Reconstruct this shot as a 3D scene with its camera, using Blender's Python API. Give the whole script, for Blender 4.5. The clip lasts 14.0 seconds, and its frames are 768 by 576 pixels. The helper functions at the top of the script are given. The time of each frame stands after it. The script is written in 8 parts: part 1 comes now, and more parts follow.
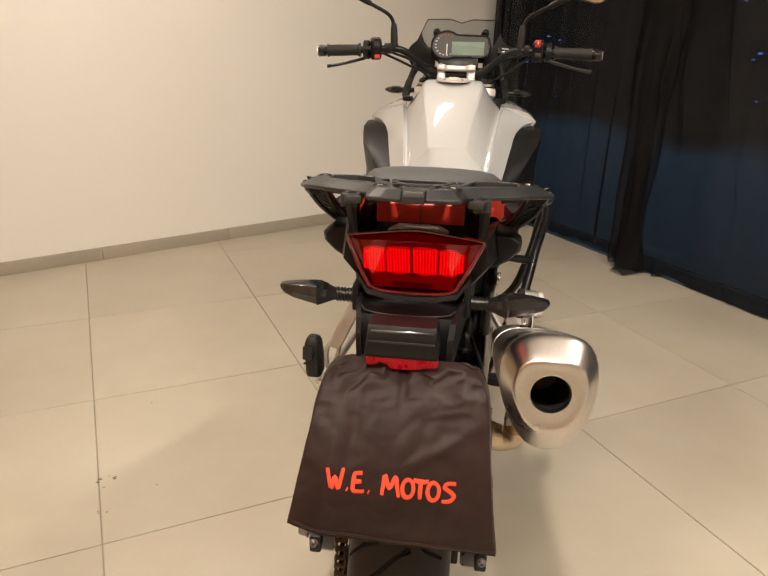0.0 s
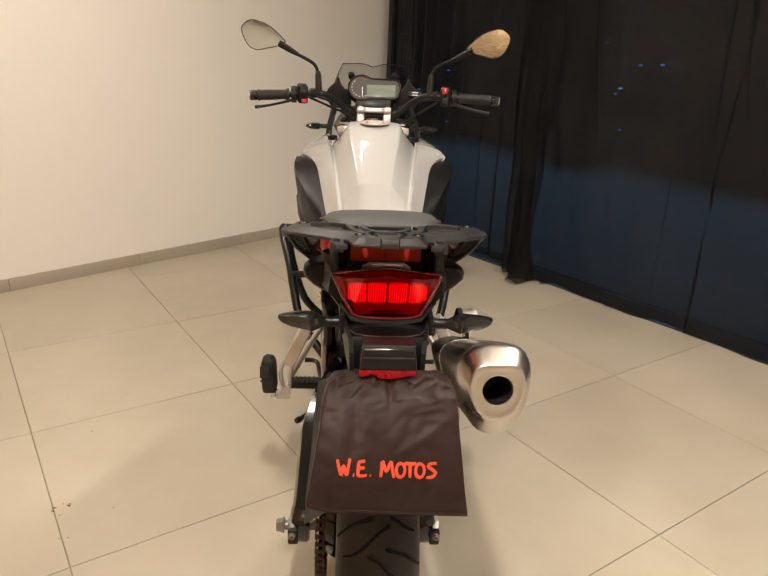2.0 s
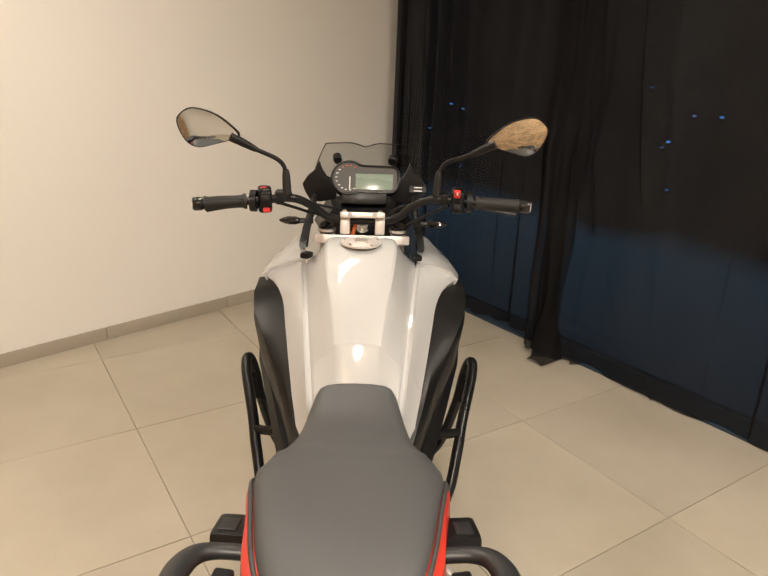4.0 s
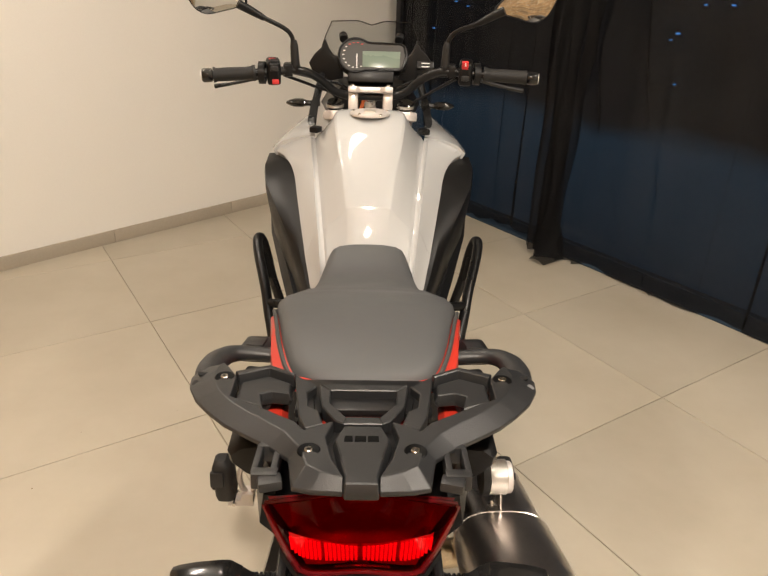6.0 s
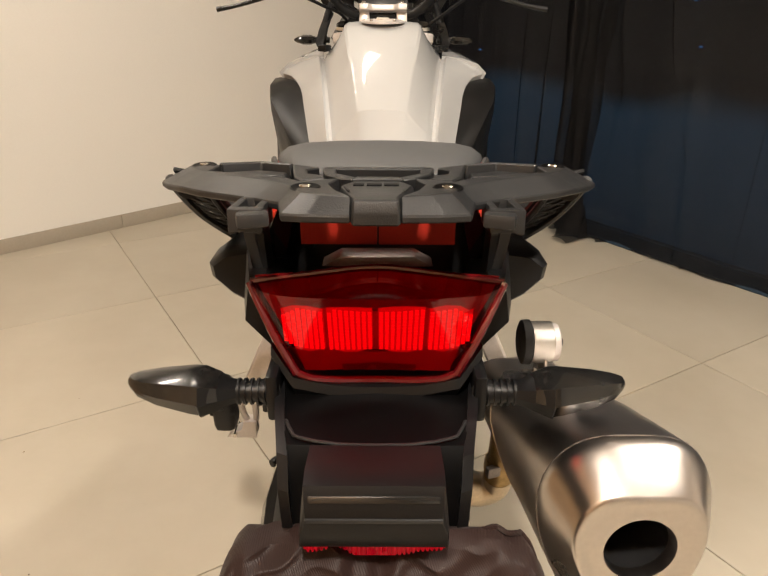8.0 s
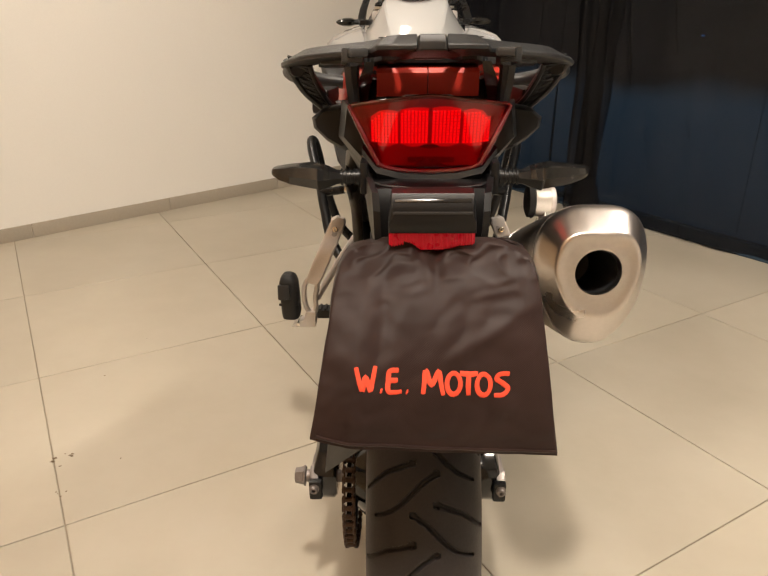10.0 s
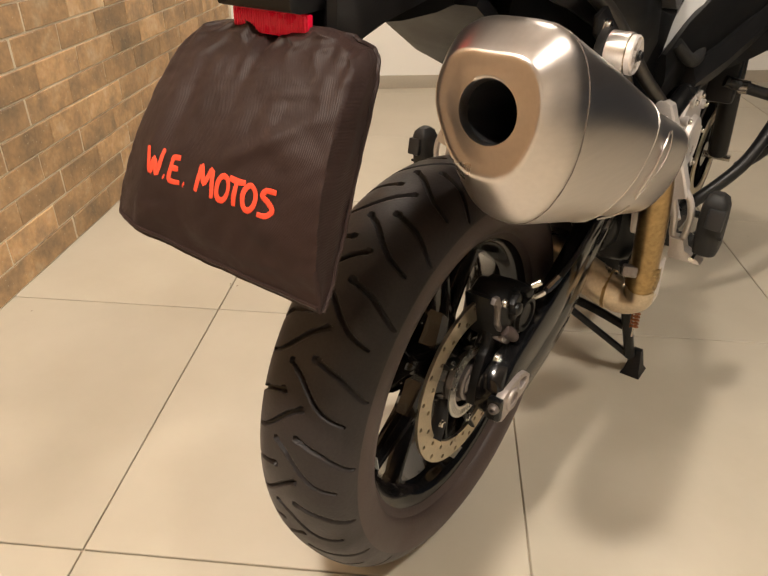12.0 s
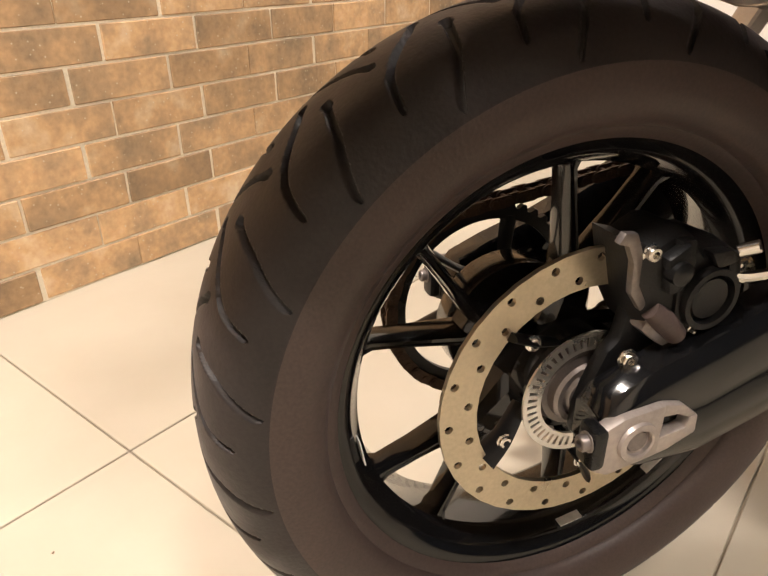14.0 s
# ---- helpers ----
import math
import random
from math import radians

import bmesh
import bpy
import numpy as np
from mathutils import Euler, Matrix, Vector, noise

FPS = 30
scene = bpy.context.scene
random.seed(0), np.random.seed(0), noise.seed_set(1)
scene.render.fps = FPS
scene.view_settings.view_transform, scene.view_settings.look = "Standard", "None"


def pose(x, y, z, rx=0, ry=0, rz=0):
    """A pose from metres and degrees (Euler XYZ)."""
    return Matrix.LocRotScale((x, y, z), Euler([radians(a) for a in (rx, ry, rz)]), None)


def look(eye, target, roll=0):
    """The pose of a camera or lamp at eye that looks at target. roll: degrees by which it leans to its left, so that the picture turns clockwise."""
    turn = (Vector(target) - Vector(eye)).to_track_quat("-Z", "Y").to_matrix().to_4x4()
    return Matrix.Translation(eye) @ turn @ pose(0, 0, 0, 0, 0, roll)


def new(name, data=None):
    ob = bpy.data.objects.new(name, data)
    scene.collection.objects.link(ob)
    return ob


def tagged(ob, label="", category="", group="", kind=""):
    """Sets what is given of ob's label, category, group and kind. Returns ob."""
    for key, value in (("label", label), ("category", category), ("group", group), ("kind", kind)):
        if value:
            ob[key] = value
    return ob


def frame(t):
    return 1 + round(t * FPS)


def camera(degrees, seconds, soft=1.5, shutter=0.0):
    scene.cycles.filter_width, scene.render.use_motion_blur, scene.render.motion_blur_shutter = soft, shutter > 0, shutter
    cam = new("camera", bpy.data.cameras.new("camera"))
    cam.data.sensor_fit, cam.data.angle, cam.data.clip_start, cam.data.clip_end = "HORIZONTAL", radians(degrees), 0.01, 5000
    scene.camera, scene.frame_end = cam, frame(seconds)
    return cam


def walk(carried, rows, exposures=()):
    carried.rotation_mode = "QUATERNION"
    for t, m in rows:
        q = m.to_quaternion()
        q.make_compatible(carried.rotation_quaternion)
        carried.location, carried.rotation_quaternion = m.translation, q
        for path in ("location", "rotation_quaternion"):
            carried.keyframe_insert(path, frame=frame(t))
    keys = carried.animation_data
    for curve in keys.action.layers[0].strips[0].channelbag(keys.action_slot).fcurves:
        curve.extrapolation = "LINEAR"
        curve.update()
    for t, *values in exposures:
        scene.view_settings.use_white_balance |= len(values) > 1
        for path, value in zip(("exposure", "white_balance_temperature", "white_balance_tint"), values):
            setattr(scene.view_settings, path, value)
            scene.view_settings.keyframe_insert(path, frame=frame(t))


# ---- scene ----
cam = camera(60.7, 14.0)
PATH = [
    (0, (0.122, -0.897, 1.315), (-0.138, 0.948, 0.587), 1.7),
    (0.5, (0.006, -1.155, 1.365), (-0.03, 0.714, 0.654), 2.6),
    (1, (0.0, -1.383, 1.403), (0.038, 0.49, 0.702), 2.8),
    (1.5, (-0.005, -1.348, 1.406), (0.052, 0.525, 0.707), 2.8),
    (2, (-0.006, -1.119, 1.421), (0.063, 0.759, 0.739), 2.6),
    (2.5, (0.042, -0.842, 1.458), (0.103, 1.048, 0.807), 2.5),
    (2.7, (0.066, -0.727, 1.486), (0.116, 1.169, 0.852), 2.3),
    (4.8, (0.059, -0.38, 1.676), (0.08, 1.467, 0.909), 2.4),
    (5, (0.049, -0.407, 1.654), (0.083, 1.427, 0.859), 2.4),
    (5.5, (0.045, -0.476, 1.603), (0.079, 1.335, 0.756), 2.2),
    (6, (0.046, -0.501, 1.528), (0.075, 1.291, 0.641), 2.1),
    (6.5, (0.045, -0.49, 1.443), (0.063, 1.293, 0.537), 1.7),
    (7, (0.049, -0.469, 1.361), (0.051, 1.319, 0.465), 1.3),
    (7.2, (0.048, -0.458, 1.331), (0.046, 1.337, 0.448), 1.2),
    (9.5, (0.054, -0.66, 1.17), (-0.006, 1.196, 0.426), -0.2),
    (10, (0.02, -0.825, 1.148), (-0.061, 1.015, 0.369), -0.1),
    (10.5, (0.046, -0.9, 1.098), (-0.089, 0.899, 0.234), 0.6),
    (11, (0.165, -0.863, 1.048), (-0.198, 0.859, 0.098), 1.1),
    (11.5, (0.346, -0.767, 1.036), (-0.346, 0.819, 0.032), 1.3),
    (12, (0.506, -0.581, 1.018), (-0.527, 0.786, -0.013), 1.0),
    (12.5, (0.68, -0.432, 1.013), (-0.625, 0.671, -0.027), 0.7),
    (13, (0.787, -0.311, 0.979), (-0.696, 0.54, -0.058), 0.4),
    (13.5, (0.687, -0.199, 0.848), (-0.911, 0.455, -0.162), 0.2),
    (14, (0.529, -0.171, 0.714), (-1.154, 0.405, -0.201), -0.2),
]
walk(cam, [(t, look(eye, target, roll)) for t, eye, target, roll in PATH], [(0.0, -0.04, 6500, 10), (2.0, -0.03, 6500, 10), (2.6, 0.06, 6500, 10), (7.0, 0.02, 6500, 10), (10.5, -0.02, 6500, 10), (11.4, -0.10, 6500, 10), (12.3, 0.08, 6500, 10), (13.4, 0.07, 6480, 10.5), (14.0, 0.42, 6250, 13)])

# ---- light ----
world = bpy.data.worlds.new("night")
world.use_nodes = True
world.node_tree.nodes["Background"].inputs[0].default_value = (0.010, 0.016, 0.030, 1)
world.node_tree.nodes["Background"].inputs[1].default_value = 1.0
scene.world = world
CEILING = 3.0
WARM = (1.0, 0.89, 0.765)
# First two follow reflections and shadows; last two added to brighten wall and floor.
LAMPS = [(-0.25, 1.50, 13, 0.58), (0.02, -1.15, 84, 0.22), (-1.25, 1.50, 27, 0.58), (1.50, 0.20, 56, 0.58)]
for lx, ly, watts, long in LAMPS:
    lamp = bpy.data.lights.new("panel_light", "AREA")
    lamp.shape, lamp.size, lamp.size_y, lamp.energy, lamp.color = "RECTANGLE", long, 0.13, watts, WARM
    new("panel_light", lamp).matrix_world = pose(lx, ly, CEILING - 0.045, 0, 0, 57.5)
scene.view_settings.exposure = 0.0


# ---- materials ----
def tree(name):
    m = bpy.data.materials.new(name)
    m.use_nodes = True
    return m, m.node_tree, m.node_tree.nodes["Principled BSDF"]


def node(nt, kind, **values):
    n = nt.nodes.new(kind)
    for key, value in values.items():
        n.inputs[key.replace("_", " ")].default_value = value
    return n


def ramp(nt, source, stops):
    r = nt.nodes.new("ShaderNodeValToRGB")
    nt.links.new(source, r.inputs[0])
    els = r.color_ramp.elements
    while len(els) < len(stops):
        els.new(0.5)
    for e, (p, c) in zip(els, stops):
        e.position, e.color = p, (*c, 1)
    return r.outputs[0]


def coords(nt, scale=(1, 1, 1)):
    co = nt.nodes.new("ShaderNodeTexCoord")
    mp = node(nt, "ShaderNodeMapping", Scale=scale)
    nt.links.new(co.outputs["Object"], mp.inputs[0])
    return mp.outputs[0]


def plain(name, color, rough, metal=0.0, vary=0.12, coarse=6.0, fine=180.0, bump=0.0, coat=0.0, stretch=(1, 1, 1), smudge=0.1):
    """A surface of one substance: colour and gloss vary at two scales, with a fine grain."""
    m, nt, b = tree(name)
    at = coords(nt, stretch)
    big, small = node(nt, "ShaderNodeTexNoise", Scale=coarse, Detail=5.0), node(nt, "ShaderNodeTexNoise", Scale=fine, Detail=3.0)
    for n in (big, small):
        nt.links.new(at, n.inputs["Vector"])
    both = nt.nodes.new("ShaderNodeMath")
    both.operation = "ADD"
    nt.links.new(big.outputs[0], both.inputs[0])
    nt.links.new(small.outputs[0], both.inputs[1])
    dark, light = [max(0, c * (1 - vary)) for c in color], [min(1, c * (1 + vary)) for c in color]
    half = nt.nodes.new("ShaderNodeMath")
    half.operation, half.inputs[1].default_value = "MULTIPLY", 0.5
    nt.links.new(both.outputs[0], half.inputs[0])
    nt.links.new(ramp(nt, half.outputs[0], [(0.3, dark), (0.7, light)]), b.inputs["Base Color"])
    lo, hi = max(0.02, rough - smudge), min(1, rough + smudge)
    nt.links.new(ramp(nt, big.outputs[0], [(0.3, (lo, lo, lo)), (0.7, (hi, hi, hi))]), b.inputs["Roughness"])
    b.inputs["Metallic"].default_value = metal
    if coat:
        b.inputs["Coat Weight"].default_value, b.inputs["Coat Roughness"].default_value = coat, 0.03
    if bump:
        bp = node(nt, "ShaderNodeBump", Strength=0.6, Distance=bump)
        nt.links.new(small.outputs[0], bp.inputs["Height"])
        nt.links.new(bp.outputs[0], b.inputs["Normal"])
    return m


def glow(name, color, strength):
    m, nt, b = tree(name)
    b.inputs["Base Color"].default_value = (*(0.25 * c for c in color), 1)
    b.inputs["Emission Color"].default_value, b.inputs["Emission Strength"].default_value = (*color, 1), strength
    return m


def tile_material():
    """Matt porcelain: cream, cloudy, each tile a little different, with faint specks."""
    m, nt, b = tree("porcelain")
    at = nt.nodes.new("ShaderNodeNewGeometry").outputs["Position"]
    info = nt.nodes.new("ShaderNodeObjectInfo")
    big, mid = node(nt, "ShaderNodeTexNoise", Scale=2.3, Detail=6.0, Roughness=0.6), node(nt, "ShaderNodeTexNoise", Scale=60.0, Detail=4.0)
    speck = node(nt, "ShaderNodeTexVoronoi", Scale=5.0)
    for n in (big, mid, speck):
        nt.links.new(at, n.inputs["Vector"])
    base = ramp(nt, big.outputs[0], [(0.25, (0.438, 0.392, 0.308)), (0.75, (0.530, 0.484, 0.398))])
    shade = nt.nodes.new("ShaderNodeHueSaturation")
    tone = nt.nodes.new("ShaderNodeMapRange")
    tone.inputs["To Min"].default_value, tone.inputs["To Max"].default_value = 0.95, 1.04
    nt.links.new(info.outputs["Random"], tone.inputs["Value"])
    nt.links.new(tone.outputs[0], shade.inputs["Value"])
    nt.links.new(base, shade.inputs["Color"])
    dots = nt.nodes.new("ShaderNodeMix")
    dots.data_type, dots.inputs["B"].default_value = "RGBA", (0.16, 0.12, 0.08, 1)
    nt.links.new(ramp(nt, speck.outputs["Distance"], [(0.010, (0.6, 0.6, 0.6)), (0.018, (0, 0, 0))]), dots.inputs["Factor"])
    nt.links.new(shade.outputs[0], dots.inputs["A"])
    nt.links.new(dots.outputs["Result"], b.inputs["Base Color"])
    nt.links.new(ramp(nt, big.outputs[0], [(0.2, (0.36, 0.36, 0.36)), (0.8, (0.50, 0.50, 0.50))]), b.inputs["Roughness"])
    bp = node(nt, "ShaderNodeBump", Strength=0.25, Distance=0.0006)
    nt.links.new(mid.outputs[0], bp.inputs["Height"])
    nt.links.new(bp.outputs[0], b.inputs["Normal"])
    return m


def brick_material():
    """Fired clay: orange to dark brown, smoked in cloudy patches, with pits and pale flecks."""
    m, nt, b = tree("fired_clay")
    at = nt.nodes.new("ShaderNodeNewGeometry").outputs["Position"]
    info = nt.nodes.new("ShaderNodeObjectInfo")
    shift = nt.nodes.new("ShaderNodeVectorMath")
    shift.operation = "ADD"
    grow = nt.nodes.new("ShaderNodeMath")
    grow.operation, grow.inputs[1].default_value = "MULTIPLY", 37.0
    nt.links.new(info.outputs["Random"], grow.inputs[0])
    nt.links.new(at, shift.inputs[0])
    nt.links.new(grow.outputs[0], shift.inputs[1])
    big, mid = node(nt, "ShaderNodeTexNoise", Scale=9.0, Detail=5.0, Roughness=0.55), node(nt, "ShaderNodeTexNoise", Scale=70.0, Detail=5.0)
    fleck = node(nt, "ShaderNodeTexVoronoi", Scale=58.0)
    for n in (big, mid, fleck):
        nt.links.new(shift.outputs[0], n.inputs["Vector"])
    body = ramp(nt, big.outputs[0], [(0.28, (0.215, 0.160, 0.100)), (0.42, (0.33, 0.220, 0.124)), (0.56, (0.455, 0.290, 0.150)), (0.74, (0.52, 0.40, 0.26))])
    tone = nt.nodes.new("ShaderNodeMapRange")
    tone.inputs["To Min"].default_value, tone.inputs["To Max"].default_value = 0.86, 1.42
    nt.links.new(info.outputs["Random"], tone.inputs["Value"])
    shade = nt.nodes.new("ShaderNodeHueSaturation")
    nt.links.new(tone.outputs[0], shade.inputs["Value"])
    nt.links.new(body, shade.inputs["Color"])
    grain = nt.nodes.new("ShaderNodeMix")
    grain.data_type, grain.blend_type, grain.inputs["Factor"].default_value = "RGBA", "OVERLAY", 0.35
    nt.links.new(shade.outputs[0], grain.inputs["A"])
    nt.links.new(mid.outputs[0], grain.inputs["B"])
    flecks = nt.nodes.new("ShaderNodeMix")
    flecks.data_type, flecks.inputs["B"].default_value = "RGBA", (0.62, 0.55, 0.40, 1)
    nt.links.new(ramp(nt, fleck.outputs["Distance"], [(0.05, (0.9, 0.9, 0.9)), (0.14, (0, 0, 0))]), flecks.inputs["Factor"])
    nt.links.new(grain.outputs["Result"], flecks.inputs["A"])
    nt.links.new(flecks.outputs["Result"], b.inputs["Base Color"])
    b.inputs["Roughness"].default_value = 0.62
    bp = node(nt, "ShaderNodeBump", Strength=0.5, Distance=0.0015)
    nt.links.new(mid.outputs[0], bp.inputs["Height"])
    nt.links.new(bp.outputs[0], b.inputs["Normal"])
    return m


def curtain_material():
    """Thin black-blue cloth that lets a little of the night behind it through."""
    m, nt, b = tree("sheer_cloth")
    at = coords(nt)
    weave, big = node(nt, "ShaderNodeTexNoise", Scale=900.0, Detail=2.0), node(nt, "ShaderNodeTexNoise", Scale=3.0, Detail=4.0)
    for n in (weave, big):
        nt.links.new(at, n.inputs["Vector"])
    nt.links.new(ramp(nt, big.outputs[0], [(0.3, (0.0078, 0.0074, 0.0076)), (0.7, (0.0135, 0.0128, 0.0132))]), b.inputs["Base Color"])
    b.inputs["Roughness"].default_value = 0.8
    b.inputs["Specular IOR Level"].default_value = 0.12
    clear, mix = nt.nodes.new("ShaderNodeBsdfTransparent"), nt.nodes.new("ShaderNodeMixShader")
    nt.links.new(ramp(nt, weave.outputs[0], [(0.35, (0.16, 0.16, 0.16)), (0.65, (0.36, 0.36, 0.36))]), mix.inputs[0])
    nt.links.new(b.outputs[0], mix.inputs[1])
    nt.links.new(clear.outputs[0], mix.inputs[2])
    nt.links.new(mix.outputs[0], nt.nodes["Material Output"].inputs["Surface"])
    return m


def glass_material(name, color=(1, 1, 1), rough=0.0):
    m, nt, b = tree(name)
    b.inputs["Base Color"].default_value = (*color, 1)
    b.inputs["Roughness"].default_value, b.inputs["Transmission Weight"].default_value, b.inputs["IOR"].default_value = rough, 1.0, 1.45
    return m


def thin_clear_material(name, color, gloss):
    """A sheet too thin to bend light: it lets the view through and shines a little."""
    m, nt, b = tree(name)
    clear, shine, mix = nt.nodes.new("ShaderNodeBsdfTransparent"), nt.nodes.new("ShaderNodeBsdfGlossy"), nt.nodes.new("ShaderNodeMixShader")
    clear.inputs[0].default_value = (*color, 1)
    shine.inputs["Roughness"].default_value = 0.02
    mix.inputs[0].default_value = gloss
    nt.links.new(clear.outputs[0], mix.inputs[1])
    nt.links.new(shine.outputs[0], mix.inputs[2])
    nt.links.new(mix.outputs[0], nt.nodes["Material Output"].inputs["Surface"])
    return m


def night_material():
    """The street at night behind the window, its glow painted in: dark above, blue-lit ground below, a few far lamps.
    """
    m, nt, b = tree("night_street")
    at = nt.nodes.new("ShaderNodeNewGeometry").outputs["Position"]
    split = nt.nodes.new("ShaderNodeSeparateXYZ")
    nt.links.new(at, split.inputs[0])
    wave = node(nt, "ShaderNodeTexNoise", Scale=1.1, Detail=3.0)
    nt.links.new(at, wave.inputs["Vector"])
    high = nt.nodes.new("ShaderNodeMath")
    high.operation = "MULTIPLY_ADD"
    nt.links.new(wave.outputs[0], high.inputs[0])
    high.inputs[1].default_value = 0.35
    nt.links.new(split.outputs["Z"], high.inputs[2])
    # Emission ramp paints the outside light by height.
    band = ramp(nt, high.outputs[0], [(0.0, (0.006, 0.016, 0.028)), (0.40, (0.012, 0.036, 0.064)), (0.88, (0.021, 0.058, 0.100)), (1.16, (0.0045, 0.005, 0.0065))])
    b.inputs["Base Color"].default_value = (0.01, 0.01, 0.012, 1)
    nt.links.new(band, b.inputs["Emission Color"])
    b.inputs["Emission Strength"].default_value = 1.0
    return m


M = {
    "tile": tile_material(),
    "grout": plain("grout", (0.37, 0.315, 0.24), 0.9, vary=0.25, coarse=4, fine=300),
    "wall": plain("painted_plaster", (0.88, 0.86, 0.815), 0.85, vary=0.02, coarse=1.5, fine=140, bump=0.0006),
    "ceiling": plain("dimmed_ceiling_paint", (0.55, 0.53, 0.49), 0.9, vary=0.02, coarse=2, fine=90),
    "skirting": plain("skirting_porcelain", (0.42, 0.375, 0.305), 0.45, vary=0.06, coarse=5, fine=90),
    "brick": brick_material(),
    "dirt": plain("ground_in_dirt", (0.17, 0.12, 0.075), 0.85, vary=0.5, coarse=60, fine=400),
    "mortar": plain("pale_mortar", (0.78, 0.70, 0.55), 0.95, vary=0.18, coarse=8, fine=220, bump=0.001),
    "cloth": curtain_material(),
    "night": night_material(),
    "pane": glass_material("window_glass"),
    "alu": plain("dark_aluminium", (0.05, 0.05, 0.055), 0.4, 0.8),
    "lamp_white": plain("lamp_frame_white", (0.75, 0.75, 0.73), 0.5),
    "diffuser": glow("lamp_diffuser", (1.0, 0.80, 0.56), 9.0),
    "street_lamp": glow("street_lamp_glow", (0.10, 0.36, 1.0), 2.6),
}


# ---- building tools ----
def part(name, bm, material, parent=None, label="", angle=38, flat=False):
    """One bmesh as one mesh object under a thing or a part."""
    bmesh.ops.recalc_face_normals(bm, faces=bm.faces)
    me = bpy.data.meshes.new(name)
    bm.to_mesh(me)
    bm.free()
    me.materials.append(material)
    if not flat:
        me.shade_smooth()
        me.set_sharp_from_angle(angle=radians(angle))
    ob = new(name, me)
    ob.parent = parent
    return tagged(ob, label)


def thing(name, label, category, group="", kind="", at=None):
    ob = tagged(new(name), label, category, group, kind)
    if at is not None:
        ob.matrix_world = at
    return ob


def solid(verts, faces):
    bm = bmesh.new()
    vs = [bm.verts.new(v) for v in verts]
    for f in faces:
        bm.faces.new([vs[i] for i in f])
    return bm


def join(*bms):
    """Several bmeshes of one part in one."""
    out = bms[0]
    for other in bms[1:]:
        me = bpy.data.meshes.new("join")
        other.to_mesh(me)
        other.free()
        out.from_mesh(me)
        bpy.data.meshes.remove(me)
    return out


def box(centre, size, turn=(0, 0, 0), bevel=0.0, steps=2):
    bm = bmesh.new()
    bmesh.ops.create_cube(bm, size=1.0)
    bmesh.ops.transform(bm, matrix=Matrix.Diagonal((*size, 1)), verts=bm.verts)
    if bevel:
        bmesh.ops.bevel(bm, geom=bm.edges[:], offset=bevel, segments=steps, profile=0.6, affect="EDGES")
    bmesh.ops.transform(bm, matrix=pose(*centre, *turn), verts=bm.verts)
    return bm


def spline(points, n=6, closed=False):
    """Points on a smooth curve through the given ones."""
    p = [Vector(q) for q in points]
    out, last = [], len(p) if closed else len(p) - 1
    for i in range(last):
        a, b, c, d = ((p[(i + k) % len(p)] for k in (-1, 0, 1, 2)) if closed else (p[max(i - 1, 0)], p[i], p[i + 1], p[min(i + 2, len(p) - 1)]))
        for k in range(n):
            t = k / n
            out.append(0.5 * (2 * b + (c - a) * t + (2 * a - 5 * b + 4 * c - d) * t * t + (3 * b - a - 3 * c + d) * t**3))
    if not closed:
        out.append(p[-1])
    return out


def loft(rings, closed_ring=True, caps=True, closed=False):
    """A skin over rings of equally many points."""
    bm = bmesh.new()
    rows = [[bm.verts.new(v) for v in r] for r in rings]
    n = len(rows[0])
    pairs = list(zip(rows, rows[1:])) + ([(rows[-1], rows[0])] if closed else [])
    for a, b in pairs:
        for i in range(n if closed_ring else n - 1):
            j = (i + 1) % n
            bm.faces.new((a[i], a[j], b[j], b[i]))
    if caps and not closed and closed_ring:
        bm.faces.new(rows[0][::-1])
        bm.faces.new(rows[-1])
    return bm


def tube(points, radius, seg=10, n=6, closed=False, flat=1.0):
    """A round bar along a smooth curve; radius may be a list, one for each point."""
    path = spline(points, n, closed) if n > 1 else [Vector(q) for q in points]
    count = len(path)
    radii = [radius] * count if not isinstance(radius, (list, tuple)) else [float(np.interp(i / max(1, count - 1), np.linspace(0, 1, len(radius)), radius)) for i in range(count)]
    side, rings = None, []
    for i, p in enumerate(path):
        ahead = (path[(i + 1) % count] - path[i - 1]) if closed else (path[min(i + 1, count - 1)] - path[max(i - 1, 0)])
        ahead.normalize()
        if side is None:
            side = ahead.cross(Vector((0, 0, 1)) if abs(ahead.z) < 0.9 else Vector((1, 0, 0)))
        side = (side - ahead * side.dot(ahead)).normalized()
        up = side.cross(ahead)
        rings.append([p + radii[i] * (math.cos(2 * math.pi * k / seg) * side + flat * math.sin(2 * math.pi * k / seg) * up) for k in range(seg)])
    return loft(rings, closed=closed)


def lathe(profile, centre, seg=48, axis="x", closed=True):
    """Turns a profile of (along the axis, radius) round the axis; a closed profile gives a ring."""
    rings = []
    for i in range(seg):
        a = 2 * math.pi * i / seg
        c, s = math.cos(a), math.sin(a)
        rings.append([{"x": (u, r * c, r * s), "y": (r * c, u, r * s), "z": (r * c, r * s, u)}[axis] for u, r in profile])
    bm = loft(rings, closed_ring=closed, caps=False, closed=True)
    bmesh.ops.remove_doubles(bm, verts=bm.verts, dist=1e-6)
    bmesh.ops.translate(bm, vec=centre, verts=bm.verts)
    return bm


